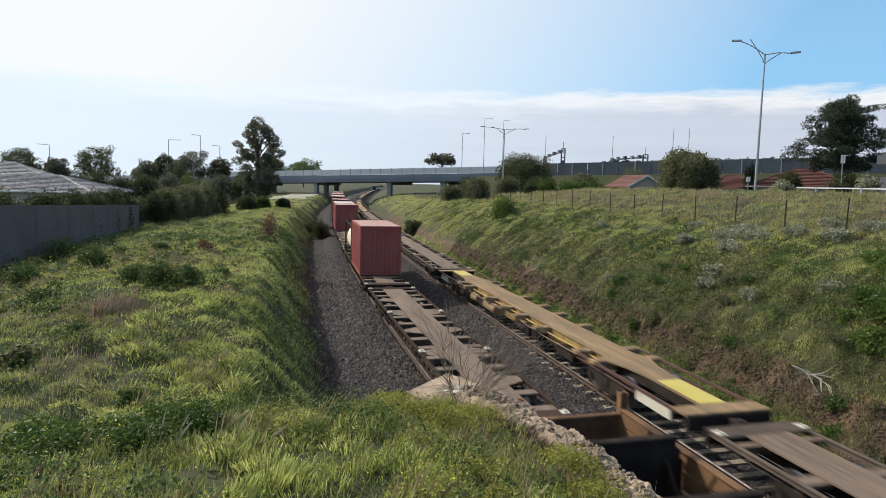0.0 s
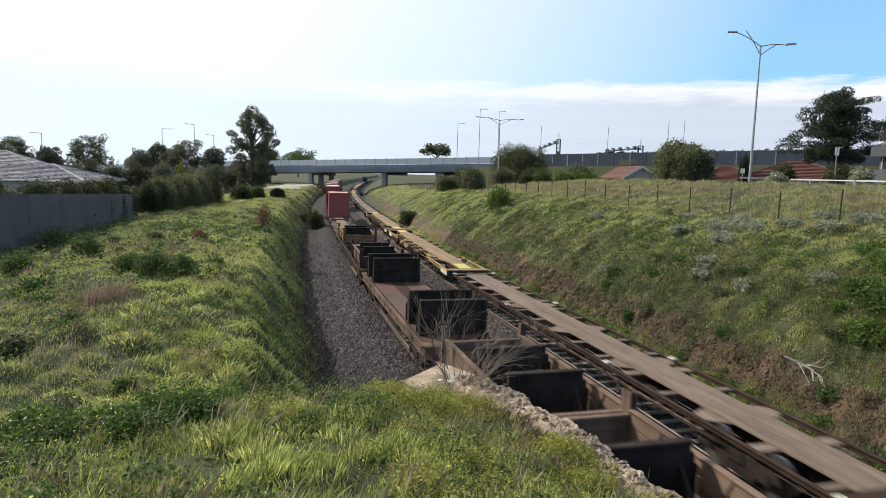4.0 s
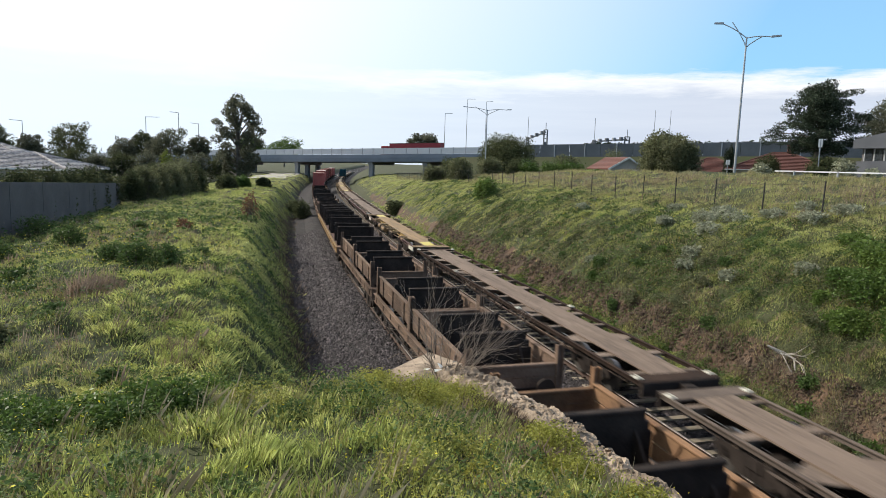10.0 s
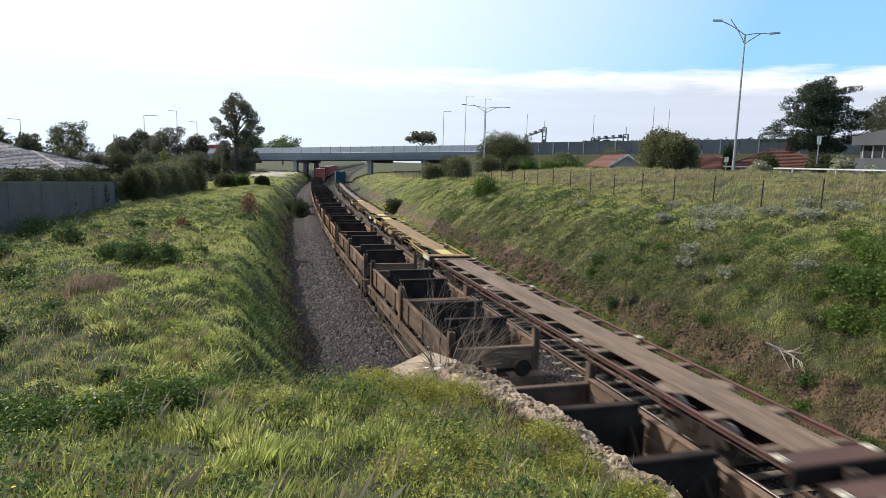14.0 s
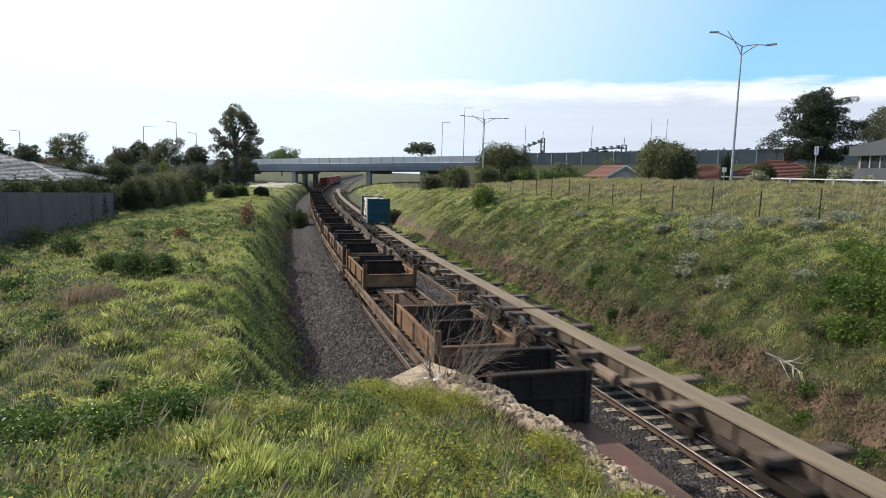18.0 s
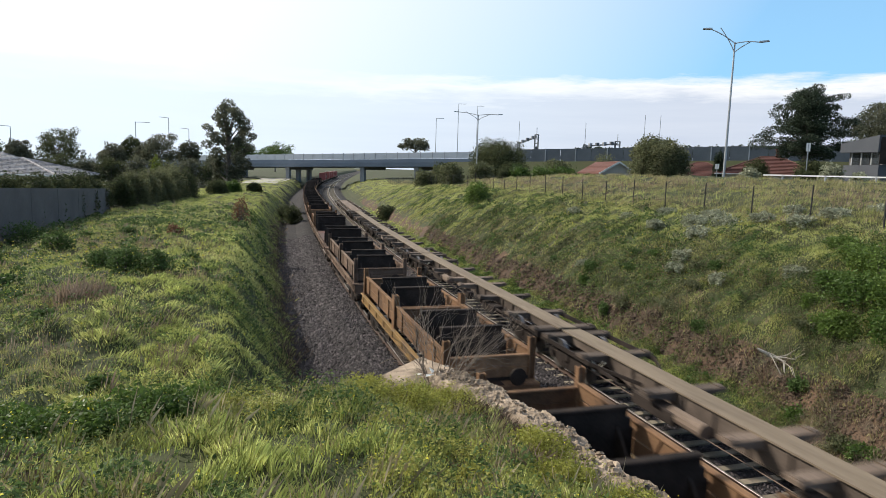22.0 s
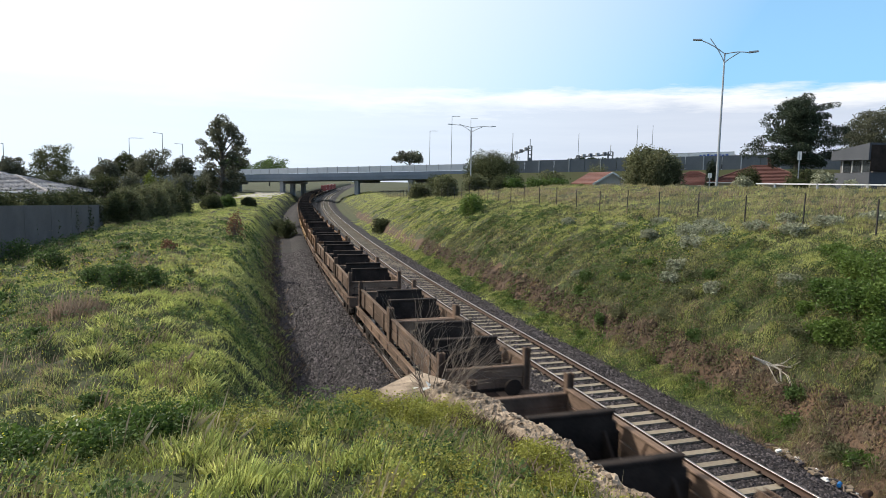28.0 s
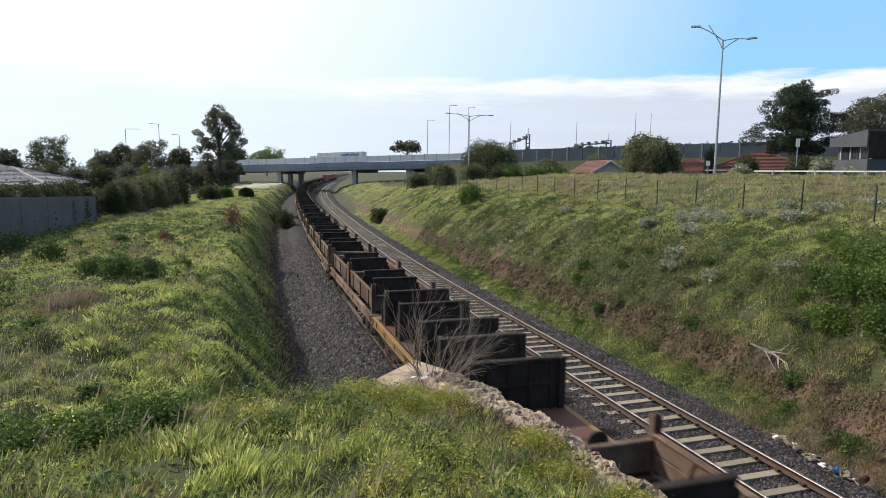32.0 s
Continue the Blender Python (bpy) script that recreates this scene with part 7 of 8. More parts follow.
def field(x, y, scale, seed):
    """Slow waves that zone the plants into patches, about -1 to 1."""
    u, v = x * scale, y * scale
    return (np.sin(1.7 * u + 1.1 * v + seed) + np.sin(2.3 * v - 1.3 * u + 2.1 * seed) + np.sin(3.7 * u - 0.9 * v + 0.7 * seed) * 0.7) / 2.7


def zoned(centres, scale, seed, least):
    def pick(r):
        x, y = centres(r)
        keep = field(x, y, scale, seed) > least
        return x[keep], y[keep]
    return pick


blade_field("grass", 60000, knoll, hgt(0.04, 0.13), wid(0.0045, 0.005), M_GRASSB, "short green grass under the tufts", "grass", 300, 0.45)
tussocks("grass", on_knoll(900, x1=2.95), 105, (0.07, 0.19), 0.0055, M_GRASS, "bright yellow-green grass tufts on the knoll", 301, 0.13, 0.55)
tussocks("grass", on_knoll(460), 80, (0.09, 0.24), 0.0055, M_GRASSB, "deep green grass tufts on the knoll", 302, 0.14, 0.5)
tussocks("grass", on_knoll(230, -4, 3.1, 1.6, 9.9), 50, (0.1, 0.26), 0.0038, M_GRASS2, "olive and straw-coloured grass tufts", 303, 0.14, 0.5)
tussocks("dry_stalks", on_knoll(220, -4, 3.1, 1.5, 9.9), 16, (0.18, 0.4), 0.0034, M_STRAW, "thin dry stalks among the grass", 304, 0.14, 0.6, "dry grass")
tussocks("dry_stalks", zoned(on_knoll(300, 1.2, 3.15, 2.0, 10.2), 1.1, 2.0, -0.3), 34, (0.1, 0.26), 0.004, M_STALK, "brown dry weed stalks along the wall", 316, 0.14, 0.7, "dry grass")
tussocks("dry_stalks", on_knoll(90, 2.25, 3.08, 5.0, 8.4), 70, (0.08, 0.24), 0.005, M_DEAD, "dark brown dead weeds matted beside the wall", 321, 0.16, 0.85, "dry grass")
tussocks("dry_stalks", on_knoll(40, -6.0, -1.0, 3.2, 5.6), 60, (0.08, 0.22), 0.005, M_DEAD, "dark brown dead weeds under the rim plants", 322, 0.18, 0.85, "dry grass")
blade_field("grass", 80000, clustered(-14.5, 1.2, 9.0, 200, 3600, 0.3), hgt(0.05, 0.16), far_w(0.009), M_GRASSF, "low green grass on the plateau", "grass", 305, 0.45)
tussocks("grass", zoned(on_strip(4400, -14.5, 1.2, 9.0, 210), 0.33, 1.0, -0.6), 60, (0.08, 0.21), 0.0078, M_GRASSF, "sunlit grass tufts on the plateau", 306, 0.28, 0.6)
tussocks("grass", zoned(on_strip(2000, -14.5, 1.3, 9.0, 110), 0.4, 3.0, -0.35), 46, (0.09, 0.24), 0.008, M_GRASSBF, "deep green grass tufts on the plateau", 307, 0.28, 0.6)
tussocks("grass", zoned(on_strip(700, -13, 0.9, 9.0, 120), 0.33, 4.0, 0.0), 34, (0.14, 0.32), 0.0068, M_GRASS2, "olive and straw-coloured tufts on the plateau", 308, 0.24, 0.45)
tussocks("dry_stalks", zoned(on_strip(620, -14, -1.2, 12, 75), 0.33, 4.2, 0.12), 30, (0.22, 0.5), 0.0052, M_STALK, "pinkish brown patches of dry weed stalks", 317, 0.22, 0.35, "dry grass")
blade_field("grass", 60000, clustered(16.2, 27, 7.0, 200, 2600, 0.32), hgt(0.05, 0.17), far_w(0.0095), M_GRASSL, "low green grass on the cutting slope", "grass", 309, 0.45)
tussocks("grass", on_strip(4200, 16.0, 25, 7.5, 210), 52, (0.08, 0.21), 0.0082, M_GRASSL, "bright grass tufts on the cutting slope", 310, 0.3, 0.6)
tussocks("grass", zoned(on_strip(1300, 16.3, 26, 7.5, 130), 0.35, 2.5, 0.1), 42, (0.1, 0.25), 0.0085, M_GRASSBF, "deep green grass tufts on the cutting slope", 311, 0.28, 0.6)
tussocks("grass", zoned(on_strip(700, 16.3, 24, 7.5, 90), 0.35, 5.0, 0.1), 36, (0.14, 0.34), 0.007, M_GRASS2, "olive grass tufts on the cutting slope", 318, 0.26, 0.5)
tussocks("grass", on_strip(2500, 23.2, 38.5, 9.0, 160), 44, (0.2, 0.46), 0.0075, M_GRASS2, "tall straw-coloured grass along the fence", 312, 0.3, 0.4)
tussocks("grass", on_strip(1200, 22.6, 38.5, 9.0, 130), 40, (0.12, 0.32), 0.008, M_GRASSF, "green grass among the straw along the fence", 320, 0.3, 0.5)
tussocks("dry_stalks", zoned(on_strip(900, 22.8, 33, 9.0, 90), 0.3, 3.3, 0.0), 30, (0.3, 0.6), 0.0055, M_STALK, "brown seed stalks along the fence", 319, 0.26, 0.35, "dry grass")
tussocks("grass", on_strip(900, 13.85, 15.25, 14.0, 110), 36, (0.08, 0.2), 0.0085, M_GRASS, "bright green grass strip by the ballast", 313, 0.2, 0.7)
tussocks("grass", zoned(on_strip(420, 16.0, 17.6, 7.0, 80), 0.5, 1.0, -0.2), 30, (0.1, 0.24), 0.008, M_GRASS2, "sparse dry grass on the bare earth", 314, 0.18, 0.7)
tussocks("grass", on_strip(300, 0.5, 1.7, 11, 90), 26, (0.12, 0.32), 0.0075, M_STALK, "dry grass at the foot of the bank", 315, 0.2, 0.6)


def leaf_patch(name, n, place, size, lift, mat, label, seed):
    """Small broad leaves held at different heights over the ground."""
    r = np.random.default_rng(seed)
    x, y = place(r, n)
    n = len(x)
    s = size * r.uniform(0.5, 1.3, n) * np.clip(y / 9, 1, 5)
    z = ground(x, y) + lift * r.random(n) ** 0.7 * (0.4 + 1.0 * wav(x * 1.7, y * 1.7))
    p = np.stack([x, y, z], -1)
    t1 = r.normal(0, 1, (n, 3)) * np.array([1, 1, 0.5])
    t1 /= np.linalg.norm(t1, axis=1)[:, None]
    t2 = np.cross(t1, r.normal(0, 0.5, (n, 3)) + np.array([0, 0, 1]))
    t2 /= np.linalg.norm(t2, axis=1)[:, None] + 1e-6
    a, b = t1 * s[:, None], t2 * s[:, None] * 0.6
    v = np.stack([p - a, p + b, p + a, p - b], 1).reshape(-1, 3)
    return tagged(new(name, big_mesh(name, v, np.arange(4 * n).reshape(-1, 4), mat)), label, "weeds", kind="stuff")


def mounds(name, centres, per, size, radius, lift, mat, label, seed):
    """Low rounded mats of small leaves."""
    r = np.random.default_rng(seed)
    cx, cy = centres(r)
    n = len(cx)
    big = r.uniform(0.5, 1.4, n)
    k = np.repeat(np.arange(n), per)
    m_ = len(k)
    a, q = r.uniform(0, 2 * np.pi, m_), np.sqrt(r.random(m_))
    rad = radius * big[k] * np.clip(cy[k] / 12, 1, 2.2) * (1 + 0.3 * np.sin(3 * a + k))
    x, y = cx[k] + np.cos(a) * q * rad, cy[k] + np.sin(a) * q * rad
    z = ground(x, y) + lift * big[k] * (1 - q * q) * (0.6 + 0.5 * r.random(m_)) + 0.02 * r.random(m_)
    s = size * r.uniform(0.5, 1.4, m_) * np.clip(cy[k] / 9, 1, 4)
    p_ = np.stack([x, y, z], -1)
    t1 = r.normal(0, 1, (m_, 3)) * np.array([1, 1, 0.6])
    t1 /= np.linalg.norm(t1, axis=1)[:, None]
    t2 = np.cross(t1, r.normal(0, 0.6, (m_, 3)) + np.array([0, 0, 1]))
    t2 /= np.linalg.norm(t2, axis=1)[:, None] + 1e-6
    aa, bb = t1 * s[:, None], t2 * s[:, None] * 0.6
    v = np.stack([p_ - aa, p_ + bb, p_ + aa, p_ - bb], 1).reshape(-1, 3)
    return tagged(new(name, big_mesh(name, v, np.arange(4 * m_).reshape(-1, 4), mat)), label, "weeds", kind="stuff")


def carpet(name, n, place, size, lift, mat, label, seed, least=0.25):
    """Small upturned leaves over the tops of the hummocks."""
    r = np.random.default_rng(seed)
    x, y = place(r, n)
    hum = tuft(x, y)
    keep = hum > least + 0.25 * r.random(len(x))
    x, y, hum = x[keep], y[keep], hum[keep]
    n = len(x)
    s = size * r.uniform(0.5, 1.3, n) * np.clip(y / 9, 1, 6) ** 0.8
    p = np.stack([x, y, ground(x, y) + lift * (0.3 + hum) * r.random(n) ** 0.6], -1)
    t1 = r.normal(0, 1, (n, 3)) * np.array([1, 1, 0.7])
    t1 /= np.linalg.norm(t1, axis=1)[:, None]
    t2 = np.cross(t1, r.normal(0, 0.8, (n, 3)) + np.array([0, 0, 1]))
    t2 /= np.linalg.norm(t2, axis=1)[:, None] + 1e-6
    a, b = t1 * s[:, None], t2 * s[:, None] * 0.5
    v = np.stack([p - a, p + b, p + a, p - b], 1).reshape(-1, 3)
    return tagged(new(name, big_mesh(name, v, np.arange(4 * n).reshape(-1, 4), mat)), label, "weeds", kind="stuff")


tussocks("dry_stalks", on_strip(260, 13.6, 15.4, 6.5, 15.0), 34, (0.12, 0.34), 0.006, M_STALK, "brown dry weeds beside the ballast", 384, 0.18, 0.6, "dry grass")
tussocks("grass", on_strip(200, 13.7, 15.6, 6.5, 15.0), 34, (0.1, 0.26), 0.006, M_GRASS2, "olive grass beside the ballast", 385, 0.18, 0.6)
mounds("weeds", on_strip(60, 13.8, 15.6, 6.5, 15.0), 200, 0.013, 0.3, 0.3, M_OLIVE, "grey-green weeds beside the ballast", 386)


# dark tufts added to stand in for the shadow strip below the bank
tussocks("dry_stalks", on_strip(260, 0.6, 1.6, 10.5, 70), 34, (0.12, 0.34), 0.007, M_DEAD, "dark dead weeds at the foot of the bank", 387, 0.22, 0.7, "dry grass")


def over(w0, w1, y0, y1):
    def place(r, n):
        y = y0 * (y1 / y0) ** r.random(n)
        return r.uniform(w0, w1, n) + bend(y), y
    return place


carpet("weeds", 90000, knoll, 0.0085, 0.16, M_LEAFY, "small fresh green leaves matted over the knoll", 380, 0.2)
carpet("weeds", 90000, over(-14.5, 1.2, 9.0, 90), 0.013, 0.16, M_LEAFY, "small fresh green leaves matted over the plateau", 381, 0.3)
carpet("weeds", 90000, over(16.2, 25.0, 7.5, 90), 0.013, 0.18, M_LEAFY, "small fresh green leaves matted over the slope", 382, 0.3)
carpet("weeds", 40000, over(13.9, 15.3, 13.0, 70), 0.011, 0.2, M_LEAFY, "small green leaves matted beside the ballast", 383, 0.2)
mounds("weeds", on_knoll(60), 420, 0.016, 0.26, 0.2, M_WEED, "dark broad-leaved weeds mounded on the knoll", 340)
mounds("weeds", zoned(on_knoll(110, -0.4, 3.05, 1.6, 10), 0.9, 1.0, -0.1), 620, 0.011, 0.28, 0.26, M_YELLOWISH, "low yellow-green shrubby weeds", 341)
mounds("weeds", zoned(on_strip(420, -13.5, 0.6, 9.5, 60), 0.5, 2.0, 0.0), 170, 0.018, 0.4, 0.36, M_WEED, "dark weeds mounded over the plateau", 342)
mounds("weeds", on_strip(240, 16.4, 23.5, 7.0, 110), 170, 0.018, 0.42, 0.36, M_WEED, "dark weeds mounded over the slope", 343)
mounds("weeds", on_strip(150, 16.4, 24, 8, 60), 170, 0.016, 0.4, 0.34, M_OLIVE, "grey-green weeds scattered over the slope", 344)
mounds("weeds", on_strip(120, 13.9, 15.4, 13.5, 60), 150, 0.016, 0.3, 0.26, M_HEDGE, "green weeds beside the ballast", 345)
for i, (x, y, h, w) in enumerate(((-1.75, 5.55, 0.42, 0.7), (-1.5, 5.95, 0.4, 0.62), (-1.1, 5.95, 0.46, 0.66), (-0.8, 5.7, 0.42, 0.6), (-0.5, 6.1, 0.36, 0.6), (-1.2, 5.5, 0.34, 0.55), (-2.1, 6.0, 0.4, 0.7))):
    bush(x, y, plant(x, y) - 0.06, h * 1.1, w, M_CREEPER if i % 3 == 1 else M_HEDGE, "mounded dark green leafy weed on the knoll's rim", 350 + i, 3400, 0.02, group="rim weeds")
for i, (x, y, h, w) in enumerate(((2.5, 5.0, 0.34, 0.6), (2.3, 4.3, 0.3, 0.55), (2.62, 5.6, 0.3, 0.5), (1.5, 6.4, 0.34, 0.7), (1.1, 6.5, 0.3, 0.6), (2.1, 7.6, 0.36, 0.7), (2.55, 3.6, 0.3, 0.6), (1.9, 7.0, 0.3, 0.6), (2.6, 8.4, 0.3, 0.5))):
    bush(x, y, plant(x, y) - 0.06, h * 1.25, w * 1.1, M_YELLOWISH, "low yellow-green shrubby weed on the knoll", 360 + i, 4800, 0.014, group="knoll shrublets")
for i, (x, y, h, w) in enumerate(((-9.5, 27.0, 0.9, 1.2), (-4.35, 24.3, 1.1, 1.2), (-8.4, 31.9, 1.1, 1.3), (-5.4, 25.7, 0.9, 1.2), (-3.3, 24.0, 0.9, 1.1), (-11.4, 37.5, 1.2, 2.0))):
    bush(x, y, plant(x, y) - 0.08, h, w, M_WEED, "dark leafy weed standing out of the grass", 370 + i, 1600, 0.05, group="plateau weeds")
mounds("weeds", on_strip(190, 15.6, 18.6, 7.0, 60), 150, 0.016, 0.36, 0.3, M_OLIVE, "grey-green weeds over the cutting foot", 346)
tussocks("dry_stalks", on_strip(620, 14.6, 19.0, 7.0, 50), 30, (0.16, 0.42), 0.008, M_STALK, "brown dry weeds over the cutting foot", 347, 0.2, 0.6, "dry grass")
tussocks("grass", on_strip(480, 15.9, 21.0, 9.0, 30), 34, (0.1, 0.24), 0.009, M_GRASSBF, "green grass over the near slope", 348, 0.24, 0.8)
tussocks("grass", on_strip(460, 14.3, 20.0, 6.0, 30), 36, (0.12, 0.3), 0.0075, M_GRASS2, "olive grass over the near slope", 349, 0.22, 0.7)
mounds("weeds", on_strip(170, 15.6, 20.5, 6.0, 30), 220, 0.016, 0.36, 0.3, M_WEED, "dark leafy weeds over the near slope", 350)
mounds("weeds", on_strip(190, 14.2, 20.0, 6.0, 24), 220, 0.014, 0.34, 0.3, M_OLIVE, "grey-green weeds over the near slope", 351)
tussocks("grass", lambda r: (r.uniform(-9, 2.9, 520), r.uniform(-6, 1.6, 520)), 34, (0.1, 0.24), 0.011, M_GRASSB, "short grass on top of the knoll", 352, 0.22, 0.9)
tussocks("grass", on_strip(240, -3.6, 0.9, 11, 40), 140, (0.12, 0.28), 0.006, M_GRASS, "large bright tussocks along the crest", 353, 0.34, 1.0)
tussocks("dry_stalks", zoned(on_strip(520, -13, -1.5, 11, 40), 0.55, 1.3, 0.2), 40, (0.2, 0.5), 0.005, M_STALK, "brown dry weeds scattered over the plateau", 354, 0.24, 0.4, "dry grass")
tussocks("dry_stalks", lambda r: (-4.5 + r.normal(0, 0.32, 16), 18.9 + r.normal(0, 0.32, 16)), 70, (0.55, 1.05), 0.007, M_STALK, "pinkish brown stand of dry weeds", 355, 0.2, 0.35, "dry grass")
leaf_patch("seed_heads", 5200, clustered(-13, -0.8, 11.0, 60, 160, 0.6), 0.0075, 0.8, M_STRAW, "pale seed heads glinting over the weeds", 327)
leaf_patch("weeds", 22000, knoll_tufts(70, 0.3), 0.016, 0.24, M_WEED, "dark broad-leaved weeds among the grass", 320)
leaf_patch("weeds", 15000, clustered(-14, 0.8, 9.0, 60, 420, 0.34), 0.022, 0.42, M_WEED, "dark weeds scattered over the plateau", 322)
leaf_patch("weeds", 5000, clustered(16.0, 23.5, 7.0, 70, 520, 0.34), 0.022, 0.36, M_WEED, "dark weeds scattered over the slope", 323)
leaf_patch("flowers", 1600, knoll_tufts(50, 0.4), 0.009, 0.42, M_BLOOM, "small yellow weed flowers", 324)
leaf_patch("flowers", 2600, clustered(-12, 0.8, 9.0, 40, 90, 0.6), 0.011, 0.6, M_BLOOM, "small yellow weed flowers on the plateau", 325)
leaf_patch("flowers", 900, clustered(17, 23, 9.0, 40, 80, 0.6), 0.012, 0.45, M_BLOOM, "small yellow weed flowers on the slope", 326)


# ---------------------------------------------------------------- bare bush at the wall's end, fallen branch, litter
def branching(m, p, d, length, r, depth, rng):
    q = p + d * length
    mid = p.lerp(q, 0.5) + Vector(rng.normal(0, 0.05, 3)) * length
    m.tube([p, mid, q], [r, r * 0.8, r * 0.6], 5, False)
    if depth == 0:
        return
    for _ in range(3 if depth > 1 else 2):
        nd = (d + Vector(rng.normal(0, 0.36, 3)) + Vector((0.05, 0, 0.06))).normalized()
        branching(m, p.lerp(q, rng.uniform(0.45, 1.0)), nd, length * rng.uniform(0.55, 0.85), r * 0.58, depth - 1, rng)


rb = np.random.default_rng(330)
bare = thing("bare_bush", "leafless twiggy bush growing at the wall's end", "shrub", at=pose(3.05, 10.2, 2.72))
for k in range(17):
    m = Mesh()
    a = k * 2.4
    d = Vector((0.22 + 0.56 * math.cos(a), 0.42 * math.sin(a), 0.8)).normalized()
    branching(m, Vector((0.09 * math.cos(a), 0.09 * math.sin(a), -0.1)), d, rb.uniform(0.65, 1.1), 0.0095, 3, rb)
    part("stem", m, M_TWIG, bare)
fallen = thing("fallen_branch", "pale dead branch lying on the bare earth", "branch", at=pose(15.85, 15.2, 0.72, 0, 34, 0))
for k in range(7):
    m = Mesh()
    branching(m, Vector((-0.75, 0.62, 0.05)) if k < 3 else Vector((-0.1, 0.1, 0.12)), Vector((0.8, -0.75 + 0.2 * k, 0.1)).normalized(), rb.uniform(0.6, 0.95), 0.024, 2, rb)
    part("limb", m, M_DEADWOOD, fallen)
m = Mesh()
m.tube([(-0.1, 0.1, 0.12), (-0.05, -0.1, -0.2), (0.15, -0.3, -0.45), (0.2, -0.55, -0.75)], [0.03, 0.024, 0.018, 0.01], 6)
part("limb", m, M_DEADWOOD, fallen)
for k in range(46):
    u = k / 45
    x, y = 13.75 - 0.5 * u + rb.normal(0, 0.12), 13.4 - 2.9 * u + rb.normal(0, 0.15)
    z = plant(x, y) + 0.1
    m = Mesh()
    if k % 5 == 0:
        m.tube([(-0.14, 0, 0), (0, 0.03, 0.03), (0.16, -0.02, 0)], 0.018, 5)
        o = part("litter", m, M_TWIG)
        tagged(o, "scrap of pale wood in the litter", "litter", "litter beside the track")
    else:
        s = rb.uniform(0.03, 0.1)
        m.box(-s, s, -s * 0.7, s * 0.7, -0.01, rb.uniform(0.01, 0.05), 0.004)
        o = part("litter", m, (M_WHITE, M_OLDWALL, M_STONE, M_TAN)[k % 4])
        tagged(o, "small scrap of rubbish on the ballast", "litter", "litter beside the track")
    o.matrix_basis = pose(x, y, z, rb.uniform(-20, 20), rb.uniform(-20, 20), rb.uniform(0, 360))
m = Mesh()
m.tube([(-0.09, 0, 0), (0.09, 0, 0)], 0.05, 12)
tagged(part("drink_can", m, M_BLUECAN), "discarded blue drink can", "can").matrix_basis = pose(13.25, 10.85, -0.42, 0, 0, 30)
m = Mesh()
m.tube([(-0.13, 0, 0), (0.13, 0, 0)], 0.075, 12)
tagged(part("rusty_tin", m, M_RUST), "rusty tin lying on the ballast", "tin").matrix_basis = pose(13.45, 10.3, -0.42, 0, 0, 20)
# torn white plastic caught at the wall's end
for k in range(5):
    m = Mesh()
    pts = [(rb.normal(0, 0.045), rb.normal(0, 0.045), rb.normal(0, 0.03)) for _ in range(4)]
    m.add(pts + [(a + 0.01, b, c + 0.012) for a, b, c in pts], [(0, 1, 2, 3), (7, 6, 5, 4), (0, 4, 5, 1), (1, 5, 6, 2), (2, 6, 7, 3), (3, 7, 4, 0)])
    tagged(part("plastic_scrap", m, M_WHITE), "torn white plastic scrap on the wall", "litter", "plastic scraps").location = (2.7 + 0.12 * k, 10.2 - 0.12 * (k % 2), 2.98 + 0.02 * k)


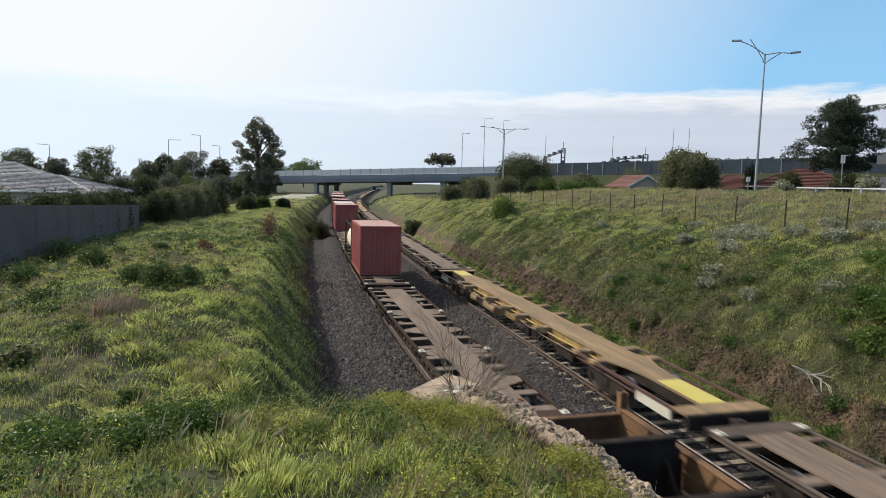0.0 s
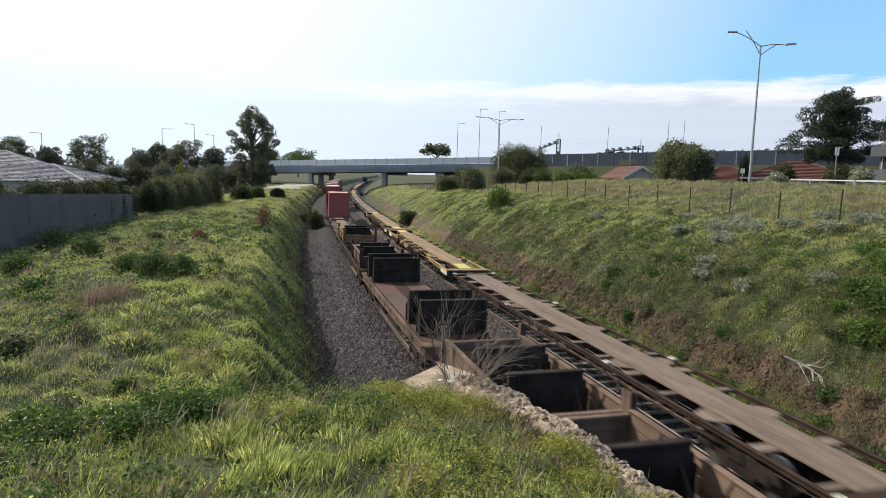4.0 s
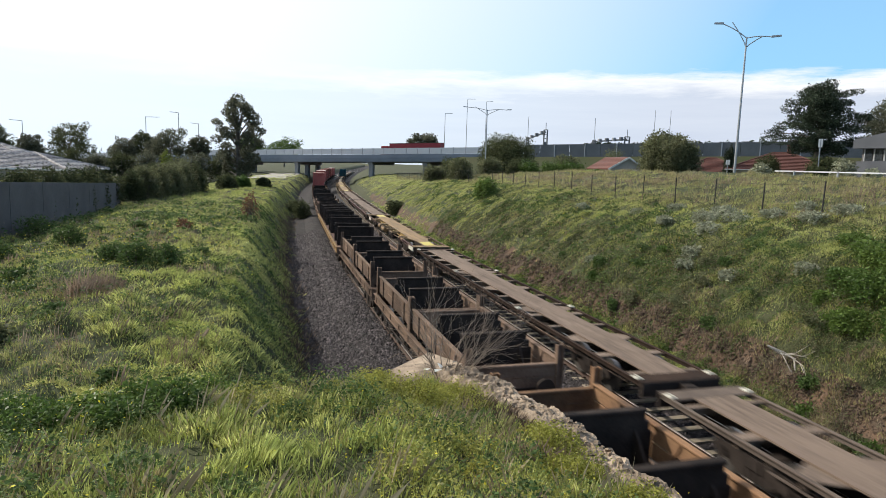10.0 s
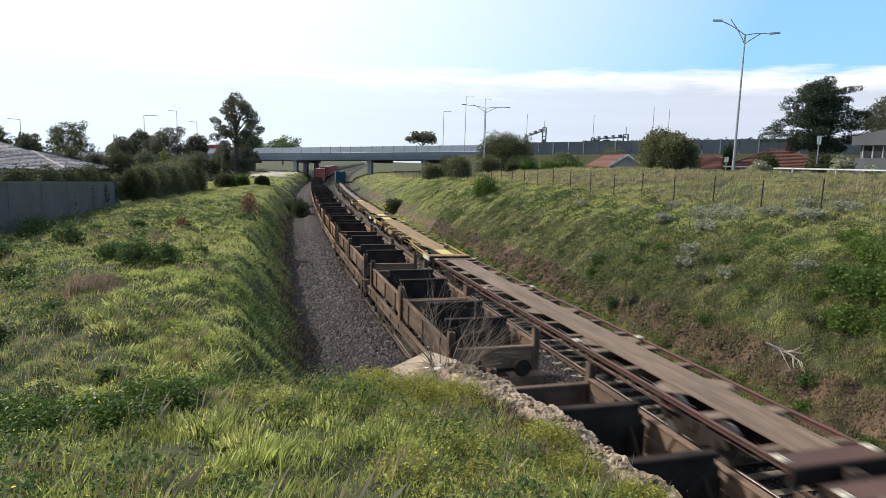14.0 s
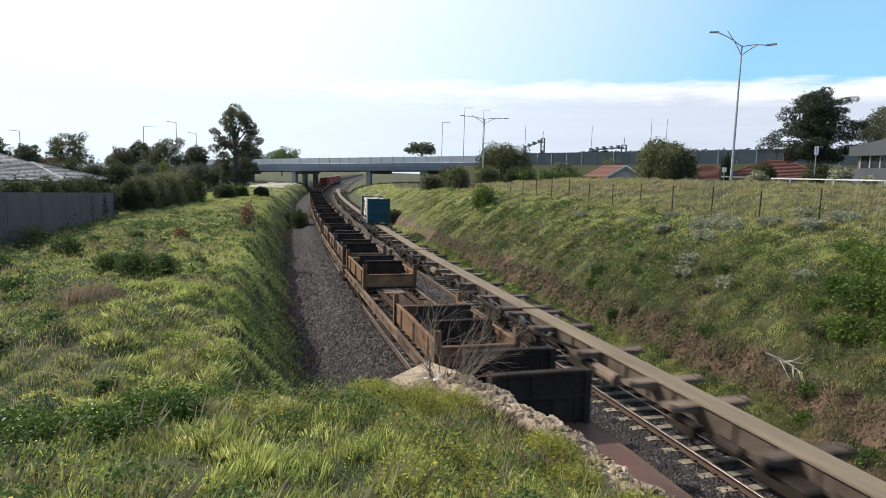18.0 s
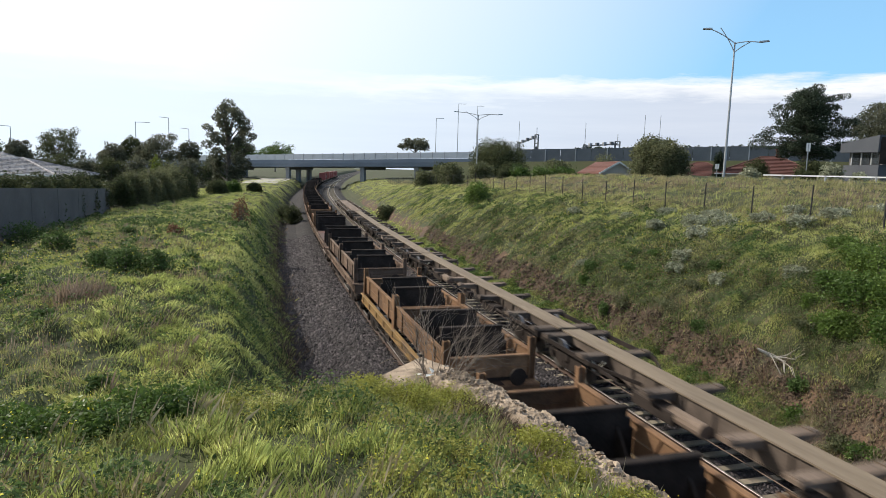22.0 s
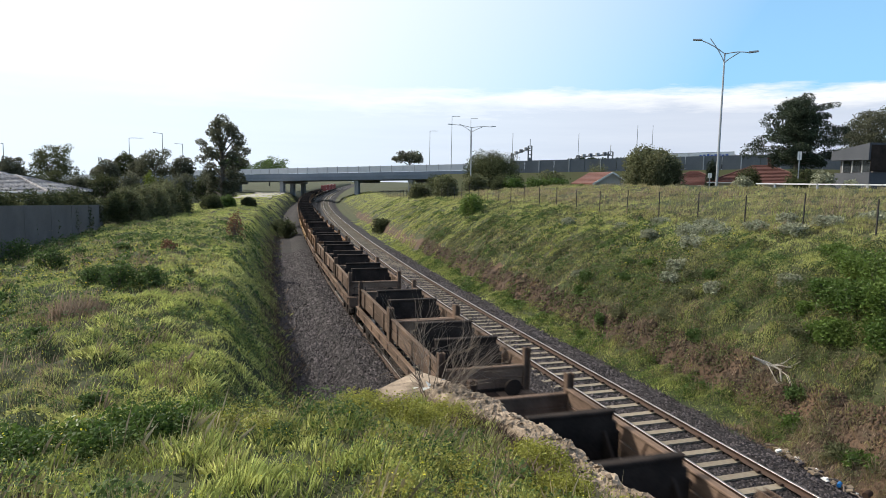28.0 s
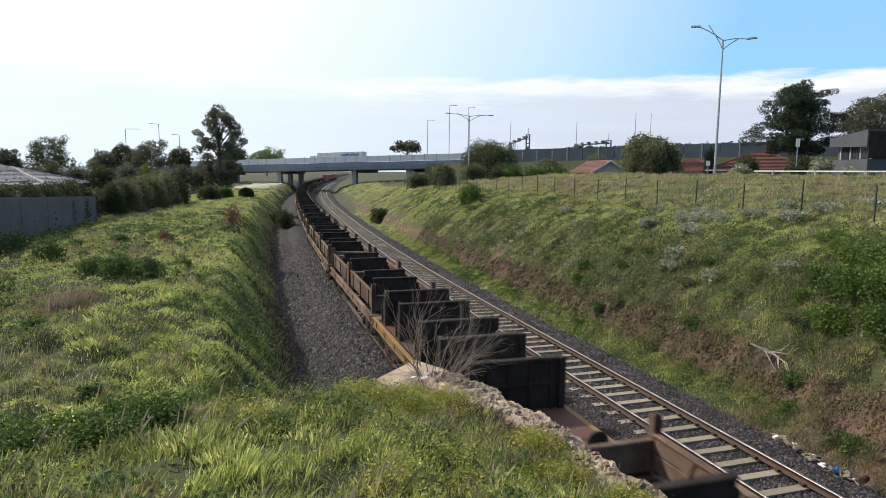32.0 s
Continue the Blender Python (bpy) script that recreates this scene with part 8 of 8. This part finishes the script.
# ---------------------------------------------------------------- road traffic on the freeway
def lorry(paint, roof, length, label, bars=None):
    t = thing("articulated_lorry", label, "lorry")
    m = Mesh()
    m.box(-length / 2, length / 2, -1.24, 1.24, 1.25, 4.2, 0.04)
    body = part("trailer_body", m, paint, t)
    m = Mesh()
    m.box(-length / 2 - 0.02, length / 2 + 0.02, -1.26, 1.26, 4.1, 4.24, 0.02)
    part("top_rail", m, roof, body)
    m = Mesh()
    m.box(-length / 2 + 0.3, length / 2 - 0.2, -1.1, 1.1, 1.0, 1.25)
    part("chassis", m, M_DARK, t)
    m = Mesh()
    m.box(-length / 2 - 3.1, -length / 2 - 0.9, -1.2, 1.2, 0.75, 3.5, 0.12)
    cabn = part("cab", m, paint, t)
    m = Mesh()
    m.box(-length / 2 - 3.13, -length / 2 - 3.05, -1.0, 1.0, 2.1, 3.1)
    part("windscreen", m, M_GLASS, cabn)
    for x in (-length / 2 - 2.4, -length / 2 + 0.6, length / 2 - 3.6, length / 2 - 2.3, length / 2 - 1.0):
        for s in (-1, 1):
            m = Mesh()
            m.tube([(x, s * 0.85, 0.5), (x, s * 1.2, 0.5)], 0.5, 14)
            part("wheel", m, M_BLACK, t)
    if bars:
        for k in range(8):
            m = Mesh()
            x = length / 2 - 7.6 + k * 0.82
            m.box(x, x + 0.6, -1.275, -1.245, 2.95 + 0.1 * (k % 2), 3.6 + 0.1 * (k % 3))
            part("lettering_bar", m, bars, body)
    return t


def road_pose(u, y):
    p = BA + BDIR * u + Vector((-BDIR.y, BDIR.x, 0)) * y
    return pose(p.x, p.y, deck_z(u) + 1.46, 0, -math.degrees(math.atan(0.0255)), math.degrees(math.atan2(BDIR.y, BDIR.x)))


red_lorry = lorry(M_TRUCKRED, M_BLACK, 17.5, "dark red curtain-sided lorry on the freeway")
white_lorry = lorry(M_WHITE, M_STEEL, 17.0, "white box lorry with blue lettering bars", M_BLUEBAR)


# ---------------------------------------------------------------- what moves
def rail_pose(x0, s, half, z):
    ax, ay, _ = along(s - half, x0)
    bx, by, _ = along(s + half, x0)
    return pose((ax + bx) / 2, (ay + by) / 2, z, 0, 0, -math.degrees(math.atan2(bx - ax, by - ay)))


def motions():
    for ob, x0, s, v, half, z in moving:
        walk(ob, [(t, rail_pose(x0, s + v * t, half, z)) for t in range(0, 33, 2)])
    walk(red_lorry, [(t, road_pose(63.7 - 21.8 * (t - 10.0), 4.0)) for t in range(0, 33, 4)])
    walk(white_lorry, [(t, road_pose(42.7 - 25.8 * (t - 32.0), 4.0)) for t in range(0, 33, 4)])


motions()
